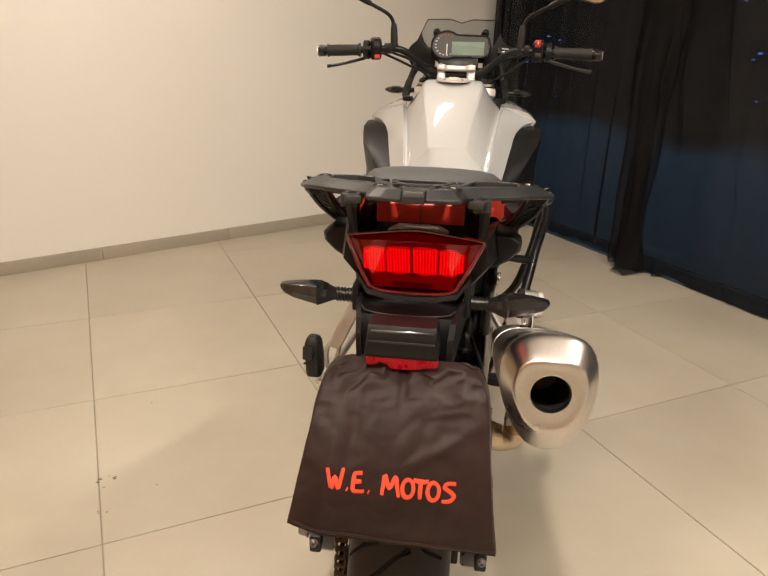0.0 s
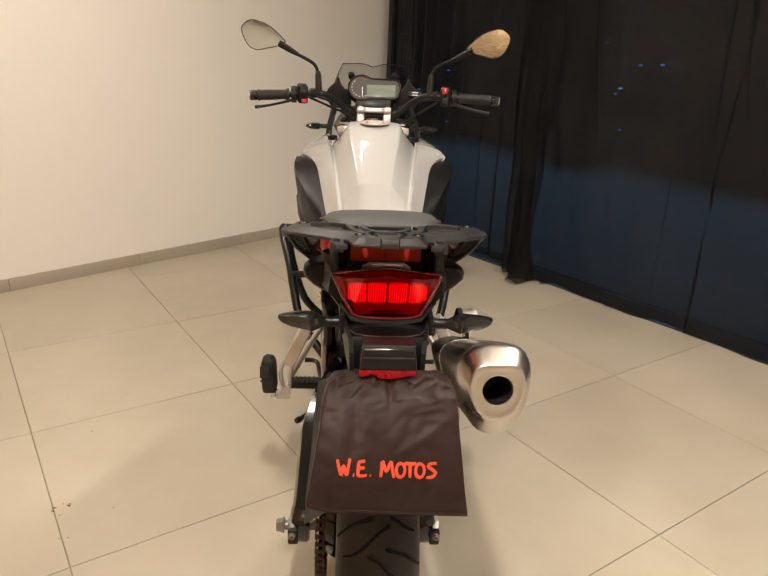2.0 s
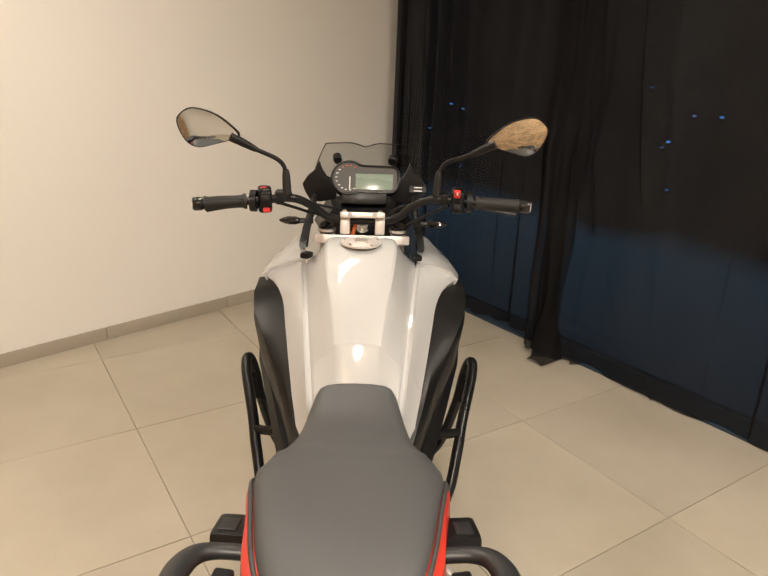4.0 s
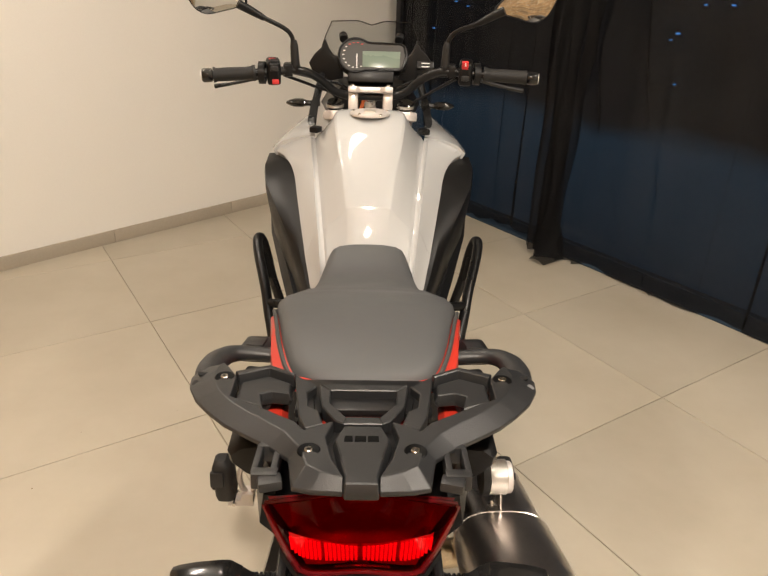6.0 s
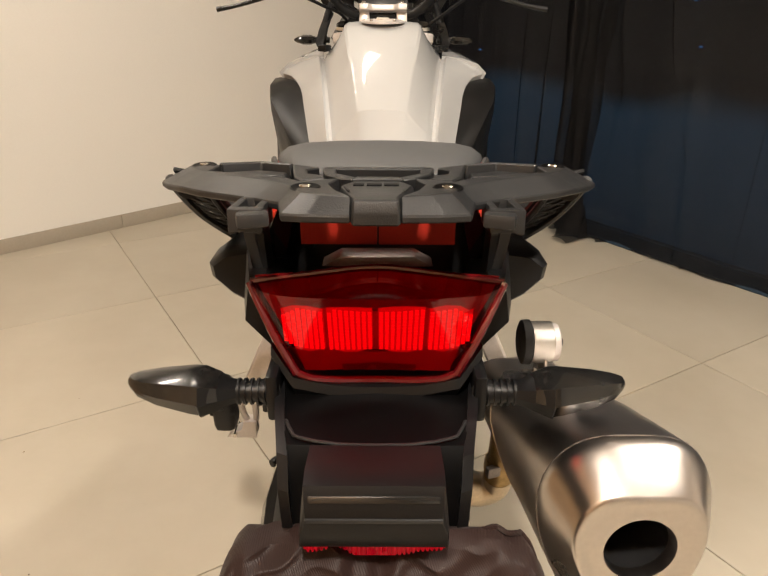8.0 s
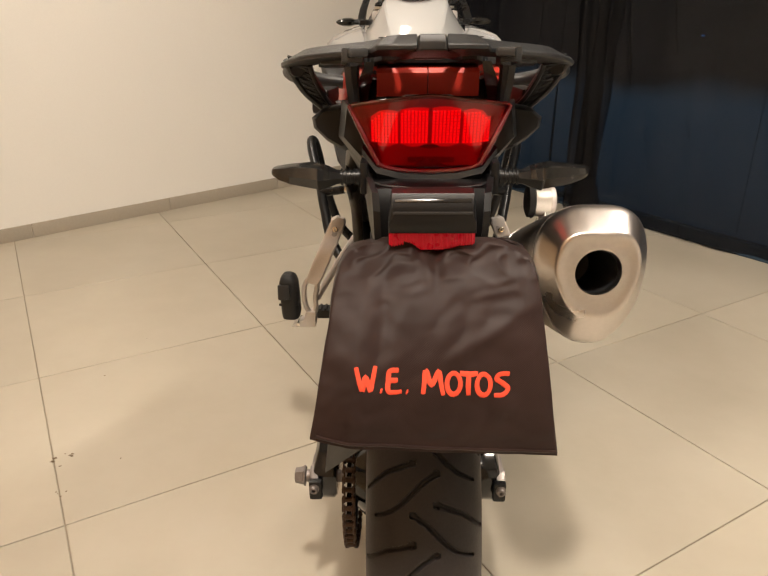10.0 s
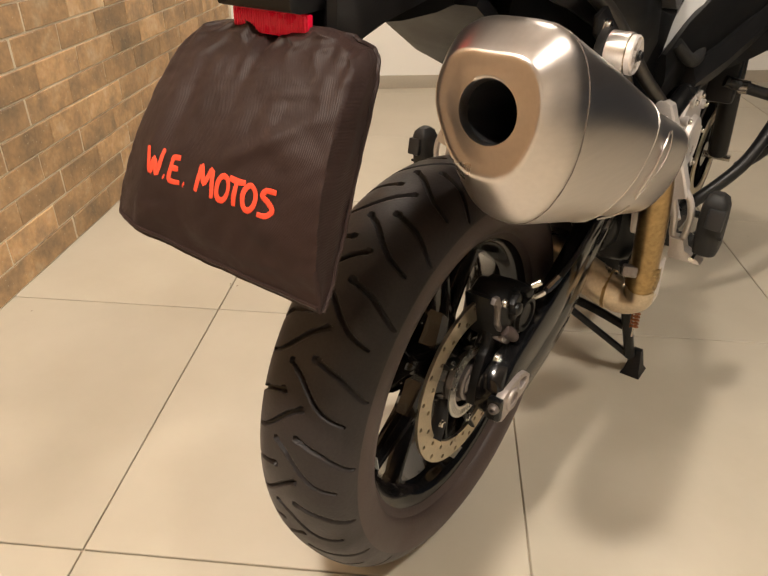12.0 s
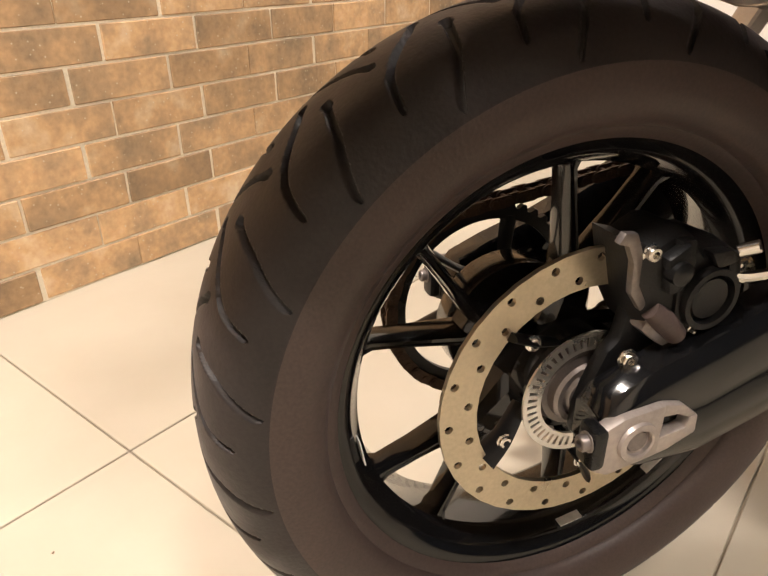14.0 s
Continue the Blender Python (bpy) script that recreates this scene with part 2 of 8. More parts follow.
def rod(a, b, radius, seg=12, bevel=0.0):
    """A straight round bar between two points."""
    a, b = Vector(a), Vector(b)
    long = (b - a).length
    k = min(bevel, radius * 0.5)
    prof = [(0, 0), (0, radius - k), (k, radius), (long - k, radius), (long, radius - k), (long, 0)] if k else [(0, 0), (0, radius), (long, radius), (long, 0)]
    bm = lathe(prof, (0, 0, 0), seg, "z", closed=False)
    bmesh.ops.transform(bm, matrix=Matrix.Translation(a) @ (b - a).to_track_quat("Z", "Y").to_matrix().to_4x4(), verts=bm.verts)
    return bm


def plate(outline, thick, m=None, bevel=0.0, steps=2):
    """A flat outline in x and y, thick along z (from -thick to 0), rounded along its edges, laid by the matrix m."""
    bm = bmesh.new()
    face = bm.faces.new([bm.verts.new((p[0], p[1], 0)) for p in outline])
    out = bmesh.ops.extrude_face_region(bm, geom=[face])
    bmesh.ops.translate(bm, vec=(0, 0, -thick), verts=[v for v in out["geom"] if isinstance(v, bmesh.types.BMVert)])
    bmesh.ops.recalc_face_normals(bm, faces=bm.faces)
    if bevel:
        bmesh.ops.bevel(bm, geom=bm.edges[:], offset=bevel, segments=steps, profile=0.6, affect="EDGES", clamp_overlap=True)
    if m is not None:
        bmesh.ops.transform(bm, matrix=m, verts=bm.verts)
    return bm


def mirrored(bm):
    """The same on the other side of the plane x = 0."""
    out = bm.copy()
    for v in out.verts:
        v.co.x = -v.co.x
    bmesh.ops.reverse_faces(out, faces=out.faces)
    return out


def bolt(at, way, radius=0.006, height=0.004):
    """A hex-socket screw head at a place, pointing along way."""
    prof = [(0, radius * 1.25), (0.001, radius * 1.25), (0.0015, radius), (height * 0.8, radius), (height, radius * 0.85), (height, radius * 0.5), (height * 0.3, radius * 0.45), (height * 0.3, 0)]
    bm = lathe(prof, (0, 0, 0), 12, "z", closed=False)
    bmesh.ops.transform(bm, matrix=Matrix.Translation(at) @ Vector(way).to_track_quat("Z", "Y").to_matrix().to_4x4(), verts=bm.verts)
    return bm


# ---- the room ----
TILE_TURN = 32.47
# Plan: the brick wall, the white wall and the curtain, each as a foot point and a direction in degrees.
BRICK_FOOT, BRICK_WAY = Vector((-1.409, 0.200, 0)), -57.52
WHITE_FOOT, WHITE_WAY = Vector((-1.9005, 2.6958, 0)), 44.75
CLOTH_FOOT, CLOTH_WAY = Vector((1.400, 2.815, 0)), -53.1


def along(foot, degrees, s, z=0.0, out=0.0):
    """A place s metres along a wall, out metres from its face into the room."""
    d = Vector((math.cos(radians(degrees)), math.sin(radians(degrees)), 0))
    n = Vector((-d.y, d.x, 0))
    if (Vector((0, 0.6, 0)) - foot).dot(n) < 0:
        n = -n
    return foot + d * s + n * out + Vector((0, 0, z))


def wall_block(name, foot, way, s0, s1, z0, z1, thick, material, label):
    a, b = along(foot, way, s0), along(foot, way, s1)
    c, d = along(foot, way, s1, 0, -thick), along(foot, way, s0, 0, -thick)
    vs = [(p.x, p.y, z) for z in (z0, z1) for p in (a, b, c, d)]
    bm = solid(vs, [(0, 1, 2, 3), (4, 5, 6, 7), (0, 1, 5, 4), (1, 2, 6, 5), (2, 3, 7, 6), (3, 0, 4, 7)])
    return tagged(part(name, bm, material, flat=True), label, "wall", kind="structure")


def build_room():
    floor = part("floor", box((0, 0, -0.056), (11, 11, 0.1), (0, 0, TILE_TURN)), M["grout"], flat=True)
    tagged(floor, "cream porcelain tiles with thin brown joints", "floor", kind="structure")
    wall_block("wall_white", WHITE_FOOT, WHITE_WAY, -1.15, 2.95, 0, CEILING, 0.15, M["wall"], "smooth cream-white painted plaster wall")
    wall_block("wall_brick", BRICK_FOOT, BRICK_WAY, -2.25, 4.6, 0, CEILING, 0.15, M["mortar"], "wall faced with smoked orange-brown bricks")
    wall_block("wall_back", Vector((2.2, -3.2, 0)), 35.0, -4.2, 3.4, 0, CEILING, 0.15, M["wall"], "plain cream-white painted wall")
    wall_block("wall_side", Vector((3.9, -0.6, 0)), -57.5, -1.36, 2.4, 0, CEILING, 0.15, M["wall"], "plain cream-white painted wall")
    # The ceiling is unseen; kept darker than the walls to bounce less light.
    tagged(part("ceiling", box((0.4, 0.4, CEILING + 0.05), (11, 11, 0.1), (0, 0, TILE_TURN)), M["ceiling"], flat=True), "plain unseen ceiling, darkened to bounce less light", "ceiling", kind="structure")
    # Skirting: pieces of porcelain as long as the floor's tiles.
    base = tagged(new("baseboard"), "greige porcelain skirting in pieces under the white wall", "skirting", kind="structure")
    joints = [-0.949, -0.231, 0.569, 1.369, 2.169, 2.93]
    for s0, s1 in zip(joints, joints[1:]):
        c = along(WHITE_FOOT, WHITE_WAY, (s0 + s1) / 2, 0.038, 0.006)
        part("skirting_piece", box(c, (s1 - s0 - 0.003, 0.012, 0.076), (0, 0, WHITE_WAY), 0.0015), M["skirting"], base)


def build_lamps():
    for lx, ly, _, long in LAMPS:
        lamp = thing("ceiling_light", "white ceiling light panel, unseen, switched on", "lamp", "ceiling light panels", at=pose(lx, ly, CEILING, 0, 0, 57.5))
        for c, size in (((0, 0.080, -0.02), (long + 0.08, 0.02, 0.04)), ((0, -0.080, -0.02), (long + 0.08, 0.02, 0.04)), ((long / 2 + 0.03, 0, -0.02), (0.02, 0.14, 0.04)), ((-long / 2 - 0.03, 0, -0.02), (0.02, 0.14, 0.04))):
            part("frame", box(c, size, (0, 0, 0), 0.003), M["lamp_white"], lamp)
        part("diffuser", box((0, 0, -0.025), (long + 0.04, 0.14, 0.01)), M["diffuser"], lamp, "glowing white diffuser")


# Blue of the night glow put into the colour of the strip behind the curtain.
M["floor_cover"] = plain("night_glow_blue", (0.020, 0.042, 0.070), 0.6)


def build_window():
    """Behind the curtain: a glazed front and the street at night."""
    win = tagged(new("window_1"), "tall dark-framed shop window behind the curtain, night outside", "window", kind="structure")
    for s in (-2.2, 2.95):
        part("window_frame", box(along(CLOTH_FOOT, CLOTH_WAY, s, 1.5, -0.13), (0.05, 0.06, 3.0), (0, 0, CLOTH_WAY), 0.003), M["alu"], win)
    for s0, s1 in ((-2.2, 0.4), (0.4, 2.95)):
        p = part("pane", box(along(CLOTH_FOOT, CLOTH_WAY, (s0 + s1) / 2, 1.5, -0.13), (s1 - s0 - 0.004, 0.008, 2.96), (0, 0, CLOTH_WAY)), M["pane"], win)
        p.visible_shadow = False
    # Added strip that hides the lit floor between curtain and backdrop.
    part("floor_cover_strip", box(along(CLOTH_FOOT, CLOTH_WAY, 0.4, 0.0055, -0.085), (5.4, 0.24, 0.011), (0, 0, CLOTH_WAY), 0.003), M["floor_cover"], win, "added blue-black strip hiding the lit floor behind the curtain")
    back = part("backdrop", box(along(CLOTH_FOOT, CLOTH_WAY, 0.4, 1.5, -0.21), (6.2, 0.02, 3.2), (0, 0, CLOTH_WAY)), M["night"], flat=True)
    tagged(back, "dark street at night with a painted blue glow below", "backdrop", kind="structure")
    rng = random.Random(7)
    lights = tagged(new("far_lights"), "small blue street lights far outside the window", "lights", kind="structure")
    for s, z in ((0.05, 1.401), (-0.09, 1.231), (-0.06, 1.263), (-0.02, 1.025), (-1.69, 1.316), (-1.57, 1.294), (-1.55, 0.912), (0.185, 1.407), (-0.20, 1.519), (-1.90, 1.132)):
        c = along(CLOTH_FOOT, CLOTH_WAY, s, z, -0.19)
        w = rng.uniform(0.005, 0.013)
        part("far_light", box(c, (w * 1.6, 0.02, w * 0.8), (0, 0, CLOTH_WAY), 0.004), M["street_lamp"], lights)


def fold(s, z):
    """How far the cloth stands out from its plane."""
    def hump(c, w, a):
        return a * math.exp(-((s - c) / w) ** 2)
    calm = min(1, max(0, z / 3.0))
    y = 0.018 * math.sin(7.1 * s + 0.8 * math.sin(2.1 * s)) + 0.010 * math.sin(17.0 * s + 1.3 + 0.5 * z)
    # gathered part at the left, near the wall
    g = 1 / (1 + math.exp((s + 1.25) * 9))
    y += g * 0.045 * math.sin(46 * s + 0.4 * math.sin(3 * z)) + (1 - g) / (1 + math.exp((s + 0.45) * 14)) * 0.022 * math.sin(33 * s + 0.9 * math.sin(1.7 * z))
    # the bunched fold where two widths meet
    c = -0.46 + 0.04 * (1 - calm) + 0.012 * math.sin(4.1 * z) + 0.008 * math.sin(9.0 * z + 1.0)
    y += hump(c, 0.10, 0.07 + 0.05 * (1 - calm)) + math.exp(-((s - c) / 0.13) ** 2) * 0.035 * math.sin(88 * (s - c) + 0.6 * math.sin(2.2 * z))
    y += hump(c + 0.17, 0.03, 0.05) + hump(c - 0.17, 0.035, 0.045)
    # hanging swags to the right of it
    y += hump(0.02 + 0.22 * (1 - calm) ** 2, 0.03, 0.035) + hump(0.35 + 0.10 * (1 - calm), 0.09, 0.02)
    y += hump(0.715, 0.012, -0.03) + hump(1.6, 0.05, 0.03) + hump(1.25, 0.04, 0.02)
    y += 0.012 * noise.noise((s * 2.0, z * 0.9, 3.1)) + 0.006 * noise.noise((s * 7, z * 2.2, 8.0))
    return y + 0.03 * (1 - calm) ** 3


def pleat(s, z):
    """How far the cloth is drawn sideways, so that it lies double in its folds."""
    def tuck(c, w, a, k):
        return a * math.sin(k * (s - c)) * math.exp(-((s - c) / w) ** 2)
    low = 1 - min(1, max(0, z / 3.0))
    g = 1 / (1 + math.exp((s + 1.15) * 8))
    out = g * 0.030 * math.sin(46 * s + 0.5 * math.sin(2.3 * z))
    c = -0.46 + 0.04 * low + 0.012 * math.sin(4.1 * z)
    out += tuck(c, 0.12, -0.034, 74) + tuck(c + 0.02, 0.05, -0.030, 60)
    # drag folds that hang from the gathered edge and from the seam and sweep out to the side below
    for top, sweep, high, wide, deep in ((-0.39, 0.65, 0.50, 0.050, 0.052), (-0.24, 0.85, 0.72, 0.042, 0.030), (-0.05, 0.70, 0.85, 0.050, 0.022), (0.60, 0.75, 0.90, 0.045, 0.034), (0.60, 0.55, 0.50, 0.040, 0.028), (1.10, 0.55, 0.80, 0.050, 0.034), (1.45, 0.50, 0.70, 0.050, 0.032), (1.85, 0.40, 0.80, 0.060, 0.036)):
        out += tuck(top + sweep * math.exp(-z / high), wide, -deep * (0.75 + 0.25 * math.sin(2.2 * z + 7 * top)), 2.0 / wide)
    out += tuck(0.715 + 0.005 * math.sin(7 * z), 0.020, -0.020, 95)
    for k, (mid, wide, deep) in enumerate(((-1.72, 0.07, 0.042), (-1.50, 0.06, 0.034), (-1.27, 0.07, 0.040), (-1.04, 0.05, 0.028), (-0.84, 0.06, 0.034), (-0.68, 0.045, 0.024))):
        out += tuck(mid + 0.05 * low + 0.01 * math.sin(3.1 * z + k), wide, -deep * (0.75 + 0.35 * math.sin(1.9 * z + 2.1 * k)), 2.1 / wide)
    return out


def build_curtain():
    curtain = thing("curtain", "floor-length sheer black curtain gathered in folds", "curtain")
    for name, s0, s1 in (("curtain_width", -2.05, -0.36), ("curtain_width", -0.40, 2.95)):
        cols, rows = int((s1 - s0) / 0.006), 48
        bm = bmesh.new()
        grid = []
        for i in range(cols + 1):
            s = s0 + (s1 - s0) * i / cols
            hem = 0.006 + 0.004 * math.sin(9 * s) + 0.002 * math.sin(31 * s)
            if name == "curtain_width" and s0 < -1:
                hem += 0.05 * max(0, 1 - abs(s + 0.75) / 0.5)
            column = []
            for j in range(rows + 1):
                z = hem + (CEILING - 0.06 - hem) * (j / rows)
                column.append(bm.verts.new(along(CLOTH_FOOT, CLOTH_WAY, s + pleat(s, z) + 0.006 * math.sin(3 * z + 4 * s), z, fold(s, z) + (0.012 if s0 > -1 else 0))))
            grid.append(column)
        for a, b in zip(grid, grid[1:]):
            for j in range(rows):
                bm.faces.new((a[j], b[j], b[j + 1], a[j + 1]))
        part(name, bm, M["cloth"], curtain, angle=80)
    # the loose corner of the hem that lies on the tiles
    tip = along(CLOTH_FOOT, CLOTH_WAY, -0.37, 0, 0.26)
    inn = along(CLOTH_FOOT, CLOTH_WAY, -0.40, 0, 0.08)
    rings = []
    for k in range(9):
        t = k / 8
        c = inn.lerp(tip, t) + Vector((0, 0, 0.16 * (1 - t) ** 2 + 0.012))
        w = 0.085 * (1 - 0.35 * t)
        side = Vector((math.cos(radians(CLOTH_WAY)), math.sin(radians(CLOTH_WAY)), 0))
        rings.append([c + side * w * u + Vector((0, 0, 0.035 * (1 - u * u) * (1 - 0.5 * t) - (0.16 * (1 - t) ** 2) * abs(u) ** 3)) for u in (-1, -0.7, -0.4, -0.1, 0.2, 0.5, 0.8, 1)])
    part("hem_corner", loft(rings, closed_ring=False, caps=False), M["cloth"], curtain, angle=80)
    # the gathered edges of both widths, hanging together in front of the join
    rings = []
    for j in range(61):
        z = 0.030 + (CEILING - 0.07) * j / 60
        low = 1 - z / CEILING
        c = -0.52 + 0.010 * low + 0.008 * math.sin(4.1 * z) + 0.006 * math.sin(8.3 * z + 1)
        w = 0.092 + 0.012 * low + 0.008 * math.sin(5.2 * z)
        front = []
        for i in range(49):
            u = -1 + i / 24
            crest = math.cos(3.5 * math.pi * u + 0.7 * math.sin(2.1 * z) + 0.5 * u * math.sin(3.3 * z)) * (0.020 + 0.008 * math.sin(2.7 * z + 3 * u))
            front.append(along(CLOTH_FOOT, CLOTH_WAY, c + w * u + 0.010 * math.sin(9 * u + 1.3 * z), z, 0.060 + 0.085 * (1 - u * u) * (0.7 + 0.5 * low) + crest))
        rings.append(front)
    part("gathered_edge", loft(rings, closed_ring=False, caps=False), M["cloth"], curtain, angle=80)
    part("curtain_rail", rod(along(CLOTH_FOOT, CLOTH_WAY, -2.1, CEILING - 0.04), along(CLOTH_FOOT, CLOTH_WAY, 2.95, CEILING - 0.04), 0.012), M["alu"], curtain)


build_room()
build_lamps()
build_window()
build_curtain()


# ---- the motorcycle ----
M.update({
    "white_paint": plain("white_lacquer", (0.41, 0.415, 0.415), 0.45, vary=0.01, coarse=5, fine=60, coat=1.0, smudge=0.04),
    "black_plastic": plain("grained_black_plastic", (0.0055, 0.0055, 0.006), 0.38, vary=0.15, coarse=14, fine=900, bump=0.0002, smudge=0.08),
    "grey_plastic": plain("grained_grey_plastic", (0.0165, 0.017, 0.018), 0.40, vary=0.12, coarse=10, fine=900, bump=0.0004, smudge=0.07),
    "gloss_black": plain("gloss_black_paint", (0.005, 0.005, 0.0055), 0.16, vary=0.1, coarse=9, fine=200, coat=0.5, smudge=0.05),
    "satin_black": plain("satin_black_powder_coat", (0.0075, 0.0075, 0.008), 0.34, vary=0.15, coarse=12, fine=500, bump=0.0002),
    "rubber": plain("tyre_rubber", (0.0145, 0.0112, 0.0110), 0.52, vary=0.45, coarse=16, fine=260, bump=0.0005, smudge=0.14),
    # Groove faces: the shade in the cuts is put into this darker colour.
    "groove": plain("shaded_groove_rubber", (0.012, 0.0105, 0.010), 0.6, vary=0.2, coarse=20, fine=300),
    "sidewall": plain("sidewall_rubber", (0.050, 0.034, 0.0295), 0.52, vary=0.30, coarse=9, fine=320, bump=0.0003, smudge=0.12),
    "grip_rubber": plain("grip_rubber", (0.017, 0.0167, 0.0165), 0.55, vary=0.1, coarse=20, fine=600, bump=0.0006),
    "vinyl": plain("seat_vinyl", (0.062, 0.064, 0.066), 0.56, vary=0.07, coarse=9, fine=1100, bump=0.0005, smudge=0.06),
    "vinyl_dark": plain("seat_vinyl_dark", (0.040, 0.040, 0.040), 0.55, vary=0.07, coarse=9, fine=1100, bump=0.0006, smudge=0.06),
    "red_vinyl": plain("red_seat_side", (0.46, 0.030, 0.016), 0.42, vary=0.08, coarse=12, fine=500, bump=0.0003),
    "steel": plain("brushed_stainless", (0.62, 0.575, 0.545), 0.31, 1.0, vary=0.06, coarse=9, fine=190, stretch=(1, 0.06, 1), smudge=0.05, bump=0.00008),
    "silver": plain("silver_cast_aluminium", (0.62, 0.58, 0.555), 0.36, 0.4, vary=0.08, coarse=14, fine=300, bump=0.0002),
    "raw_alu": plain("machined_aluminium", (0.72, 0.70, 0.66), 0.3, 0.9, vary=0.08, coarse=20, fine=200),
    "dull_alu": plain("dull_cast_aluminium", (0.40, 0.355, 0.33), 0.42, 0.6, vary=0.15, coarse=25, fine=240, bump=0.0002),
    "blued": plain("heat_tinted_steel", (0.36, 0.25, 0.12), 0.33, 1.0, vary=0.35, coarse=11, fine=120, smudge=0.1),
    "dull_steel": plain("dull_grey_steel", (0.22, 0.195, 0.185), 0.42, 0.7, vary=0.2, coarse=25, fine=240),
    "warm_steel": plain("heat_warmed_stainless", (0.58, 0.48, 0.35), 0.33, 1.0, vary=0.2, coarse=12, fine=150),
    "chrome": plain("bright_screw_steel", (0.70, 0.67, 0.62), 0.2, 1.0, vary=0.1),
    "disc_steel": plain("brake_disc_steel", (0.52, 0.45, 0.33), 0.36, 0.9, vary=0.14, coarse=12, fine=240),
    "chain_steel": plain("rusty_oiled_chain", (0.070, 0.040, 0.025), 0.5, 0.6, vary=0.6, coarse=45, fine=300),
    "spring": plain("orange_spring_sleeve", (0.24, 0.075, 0.018), 0.55, 0.3, vary=0.3, coarse=30),
    "lens": thin_clear_material("red_lens", (0.92, 0.035, 0.045), 0.05),
    # Same lens tinted darker for the roof, in place of the dark lamp interior.
    "lens_shaded": thin_clear_material("shaded_red_lens", (0.50, 0.012, 0.018), 0.05),
    "smoke": plain("smoked_lens", (0.010, 0.0098, 0.0096), 0.20, vary=0.1, coarse=30, fine=300, coat=0.3),
    "led": glow("tail_led_glow", (1.0, 0.008, 0.040), 0.42),
    "led_scatter": glow("tail_led_scatter_glow", (1.0, 0.008, 0.030), 0.09),
    "led_line": glow("tail_led_point_glow", (1.0, 0.010, 0.045), 0.95),
    "red_body": plain("red_lamp_body", (0.30, 0.008, 0.012), 0.22, vary=0.15, coarse=30, coat=0.5),
    "lens_rim": plain("red_lens_edge", (0.09, 0.003, 0.005), 0.22, vary=0.12, coat=0.6),
    "reflector": plain("red_reflector", (0.98, 0.004, 0.050), 0.30, vary=0.2, coarse=60, fine=700, bump=0.0006, coat=0.2),
    "red_button": plain("red_switch", (0.55, 0.03, 0.03), 0.4),
    "screen": thin_clear_material("clear_screen", (0.93, 0.94, 0.94), 0.07),
    "lcd": plain("green_grey_display", (0.165, 0.215, 0.175), 0.25, vary=0.03, coat=0.3),
    "dial": plain("dial_black", (0.020, 0.020, 0.021), 0.4),
    "dial_grey": plain("dial_grey", (0.045, 0.043, 0.040), 0.55),
    "ink_white": plain("white_print", (0.72, 0.72, 0.70), 0.5),
    "ink_red": plain("red_print", (0.6, 0.04, 0.03), 0.5),
    "mirror": plain("mirror_glass", (0.58, 0.58, 0.56), 0.03, 1.0, vary=0.01, smudge=0.01),
    "label": plain("pale_sticker", (0.6, 0.6, 0.58), 0.5, vary=0.2, coarse=80),
    "engine": plain("black_engine_casting", (0.012, 0.012, 0.0125), 0.42, 0.3, vary=0.2, coarse=14, fine=400, bump=0.0006),
    "orange_wire": plain("orange_cable", (0.5, 0.12, 0.03), 0.5),
})
M["shroud_black"] = plain("grained_panel_plastic", (0.0065, 0.0064, 0.0065), 0.40, vary=0.15, coarse=12, fine=600, bump=0.0003)
M["shroud_black"].node_tree.nodes["Principled BSDF"].inputs["Specular IOR Level"].default_value = 0.25
for name in ("black_plastic", "satin_black", "gloss_black", "engine", "grip_rubber"):
    M[name].node_tree.nodes["Principled BSDF"].inputs["Specular IOR Level"].default_value = 0.32
# Subframe tubes: light falling on the black frame is put into a warmer colour.
M["frame_lit"] = plain("lit_frame_paint", (0.030, 0.026, 0.022), 0.36, vary=0.2, coarse=18, fine=300)
for name in ("rubber", "sidewall"):
    M[name].node_tree.nodes["Principled BSDF"].inputs["Specular IOR Level"].default_value = 0.40
    M[name].node_tree.nodes["Principled BSDF"].inputs["Sheen Weight"].default_value = 0.05
    M[name].node_tree.nodes["Principled BSDF"].inputs["Sheen Tint"].default_value = (0.9, 0.75, 0.78, 1)
M["deep_black"] = plain("deep_black_plastic", (0.0022, 0.0022, 0.0024), 0.45, vary=0.1, coarse=12, fine=400)
M["deep_black"].node_tree.nodes["Principled BSDF"].inputs["Specular IOR Level"].default_value = 0.08
BIKE_AT = pose(0.047, -0.002, 0, 0, -0.42, 0.8)
BIKE = thing("motorcycle", "white touring enduro motorcycle with red-edged grey seat, on main stand", "motorcycle", at=BIKE_AT)
AXLE = Vector((0.0, 0.165, 0.350))


def both(name, make, material, parent=None, label=""):
    """A part on the right and its mirror image on the left."""
    bm = make()
    other = mirrored(bm)
    return part(name, bm, material, parent or BIKE, label), part(name, other, material, parent or BIKE, label)


def yz(points, x0, x1, bevel=0.004, steps=2):
    """An outline in y and z, from x0 to x1."""
    m = Matrix(((0, 0, 1, x1), (1, 0, 0, 0), (0, 1, 0, 0), (0, 0, 0, 1)))
    return plate(points, x1 - x0, m, bevel, steps)


# -- rear wheel --
PITCHES = 20
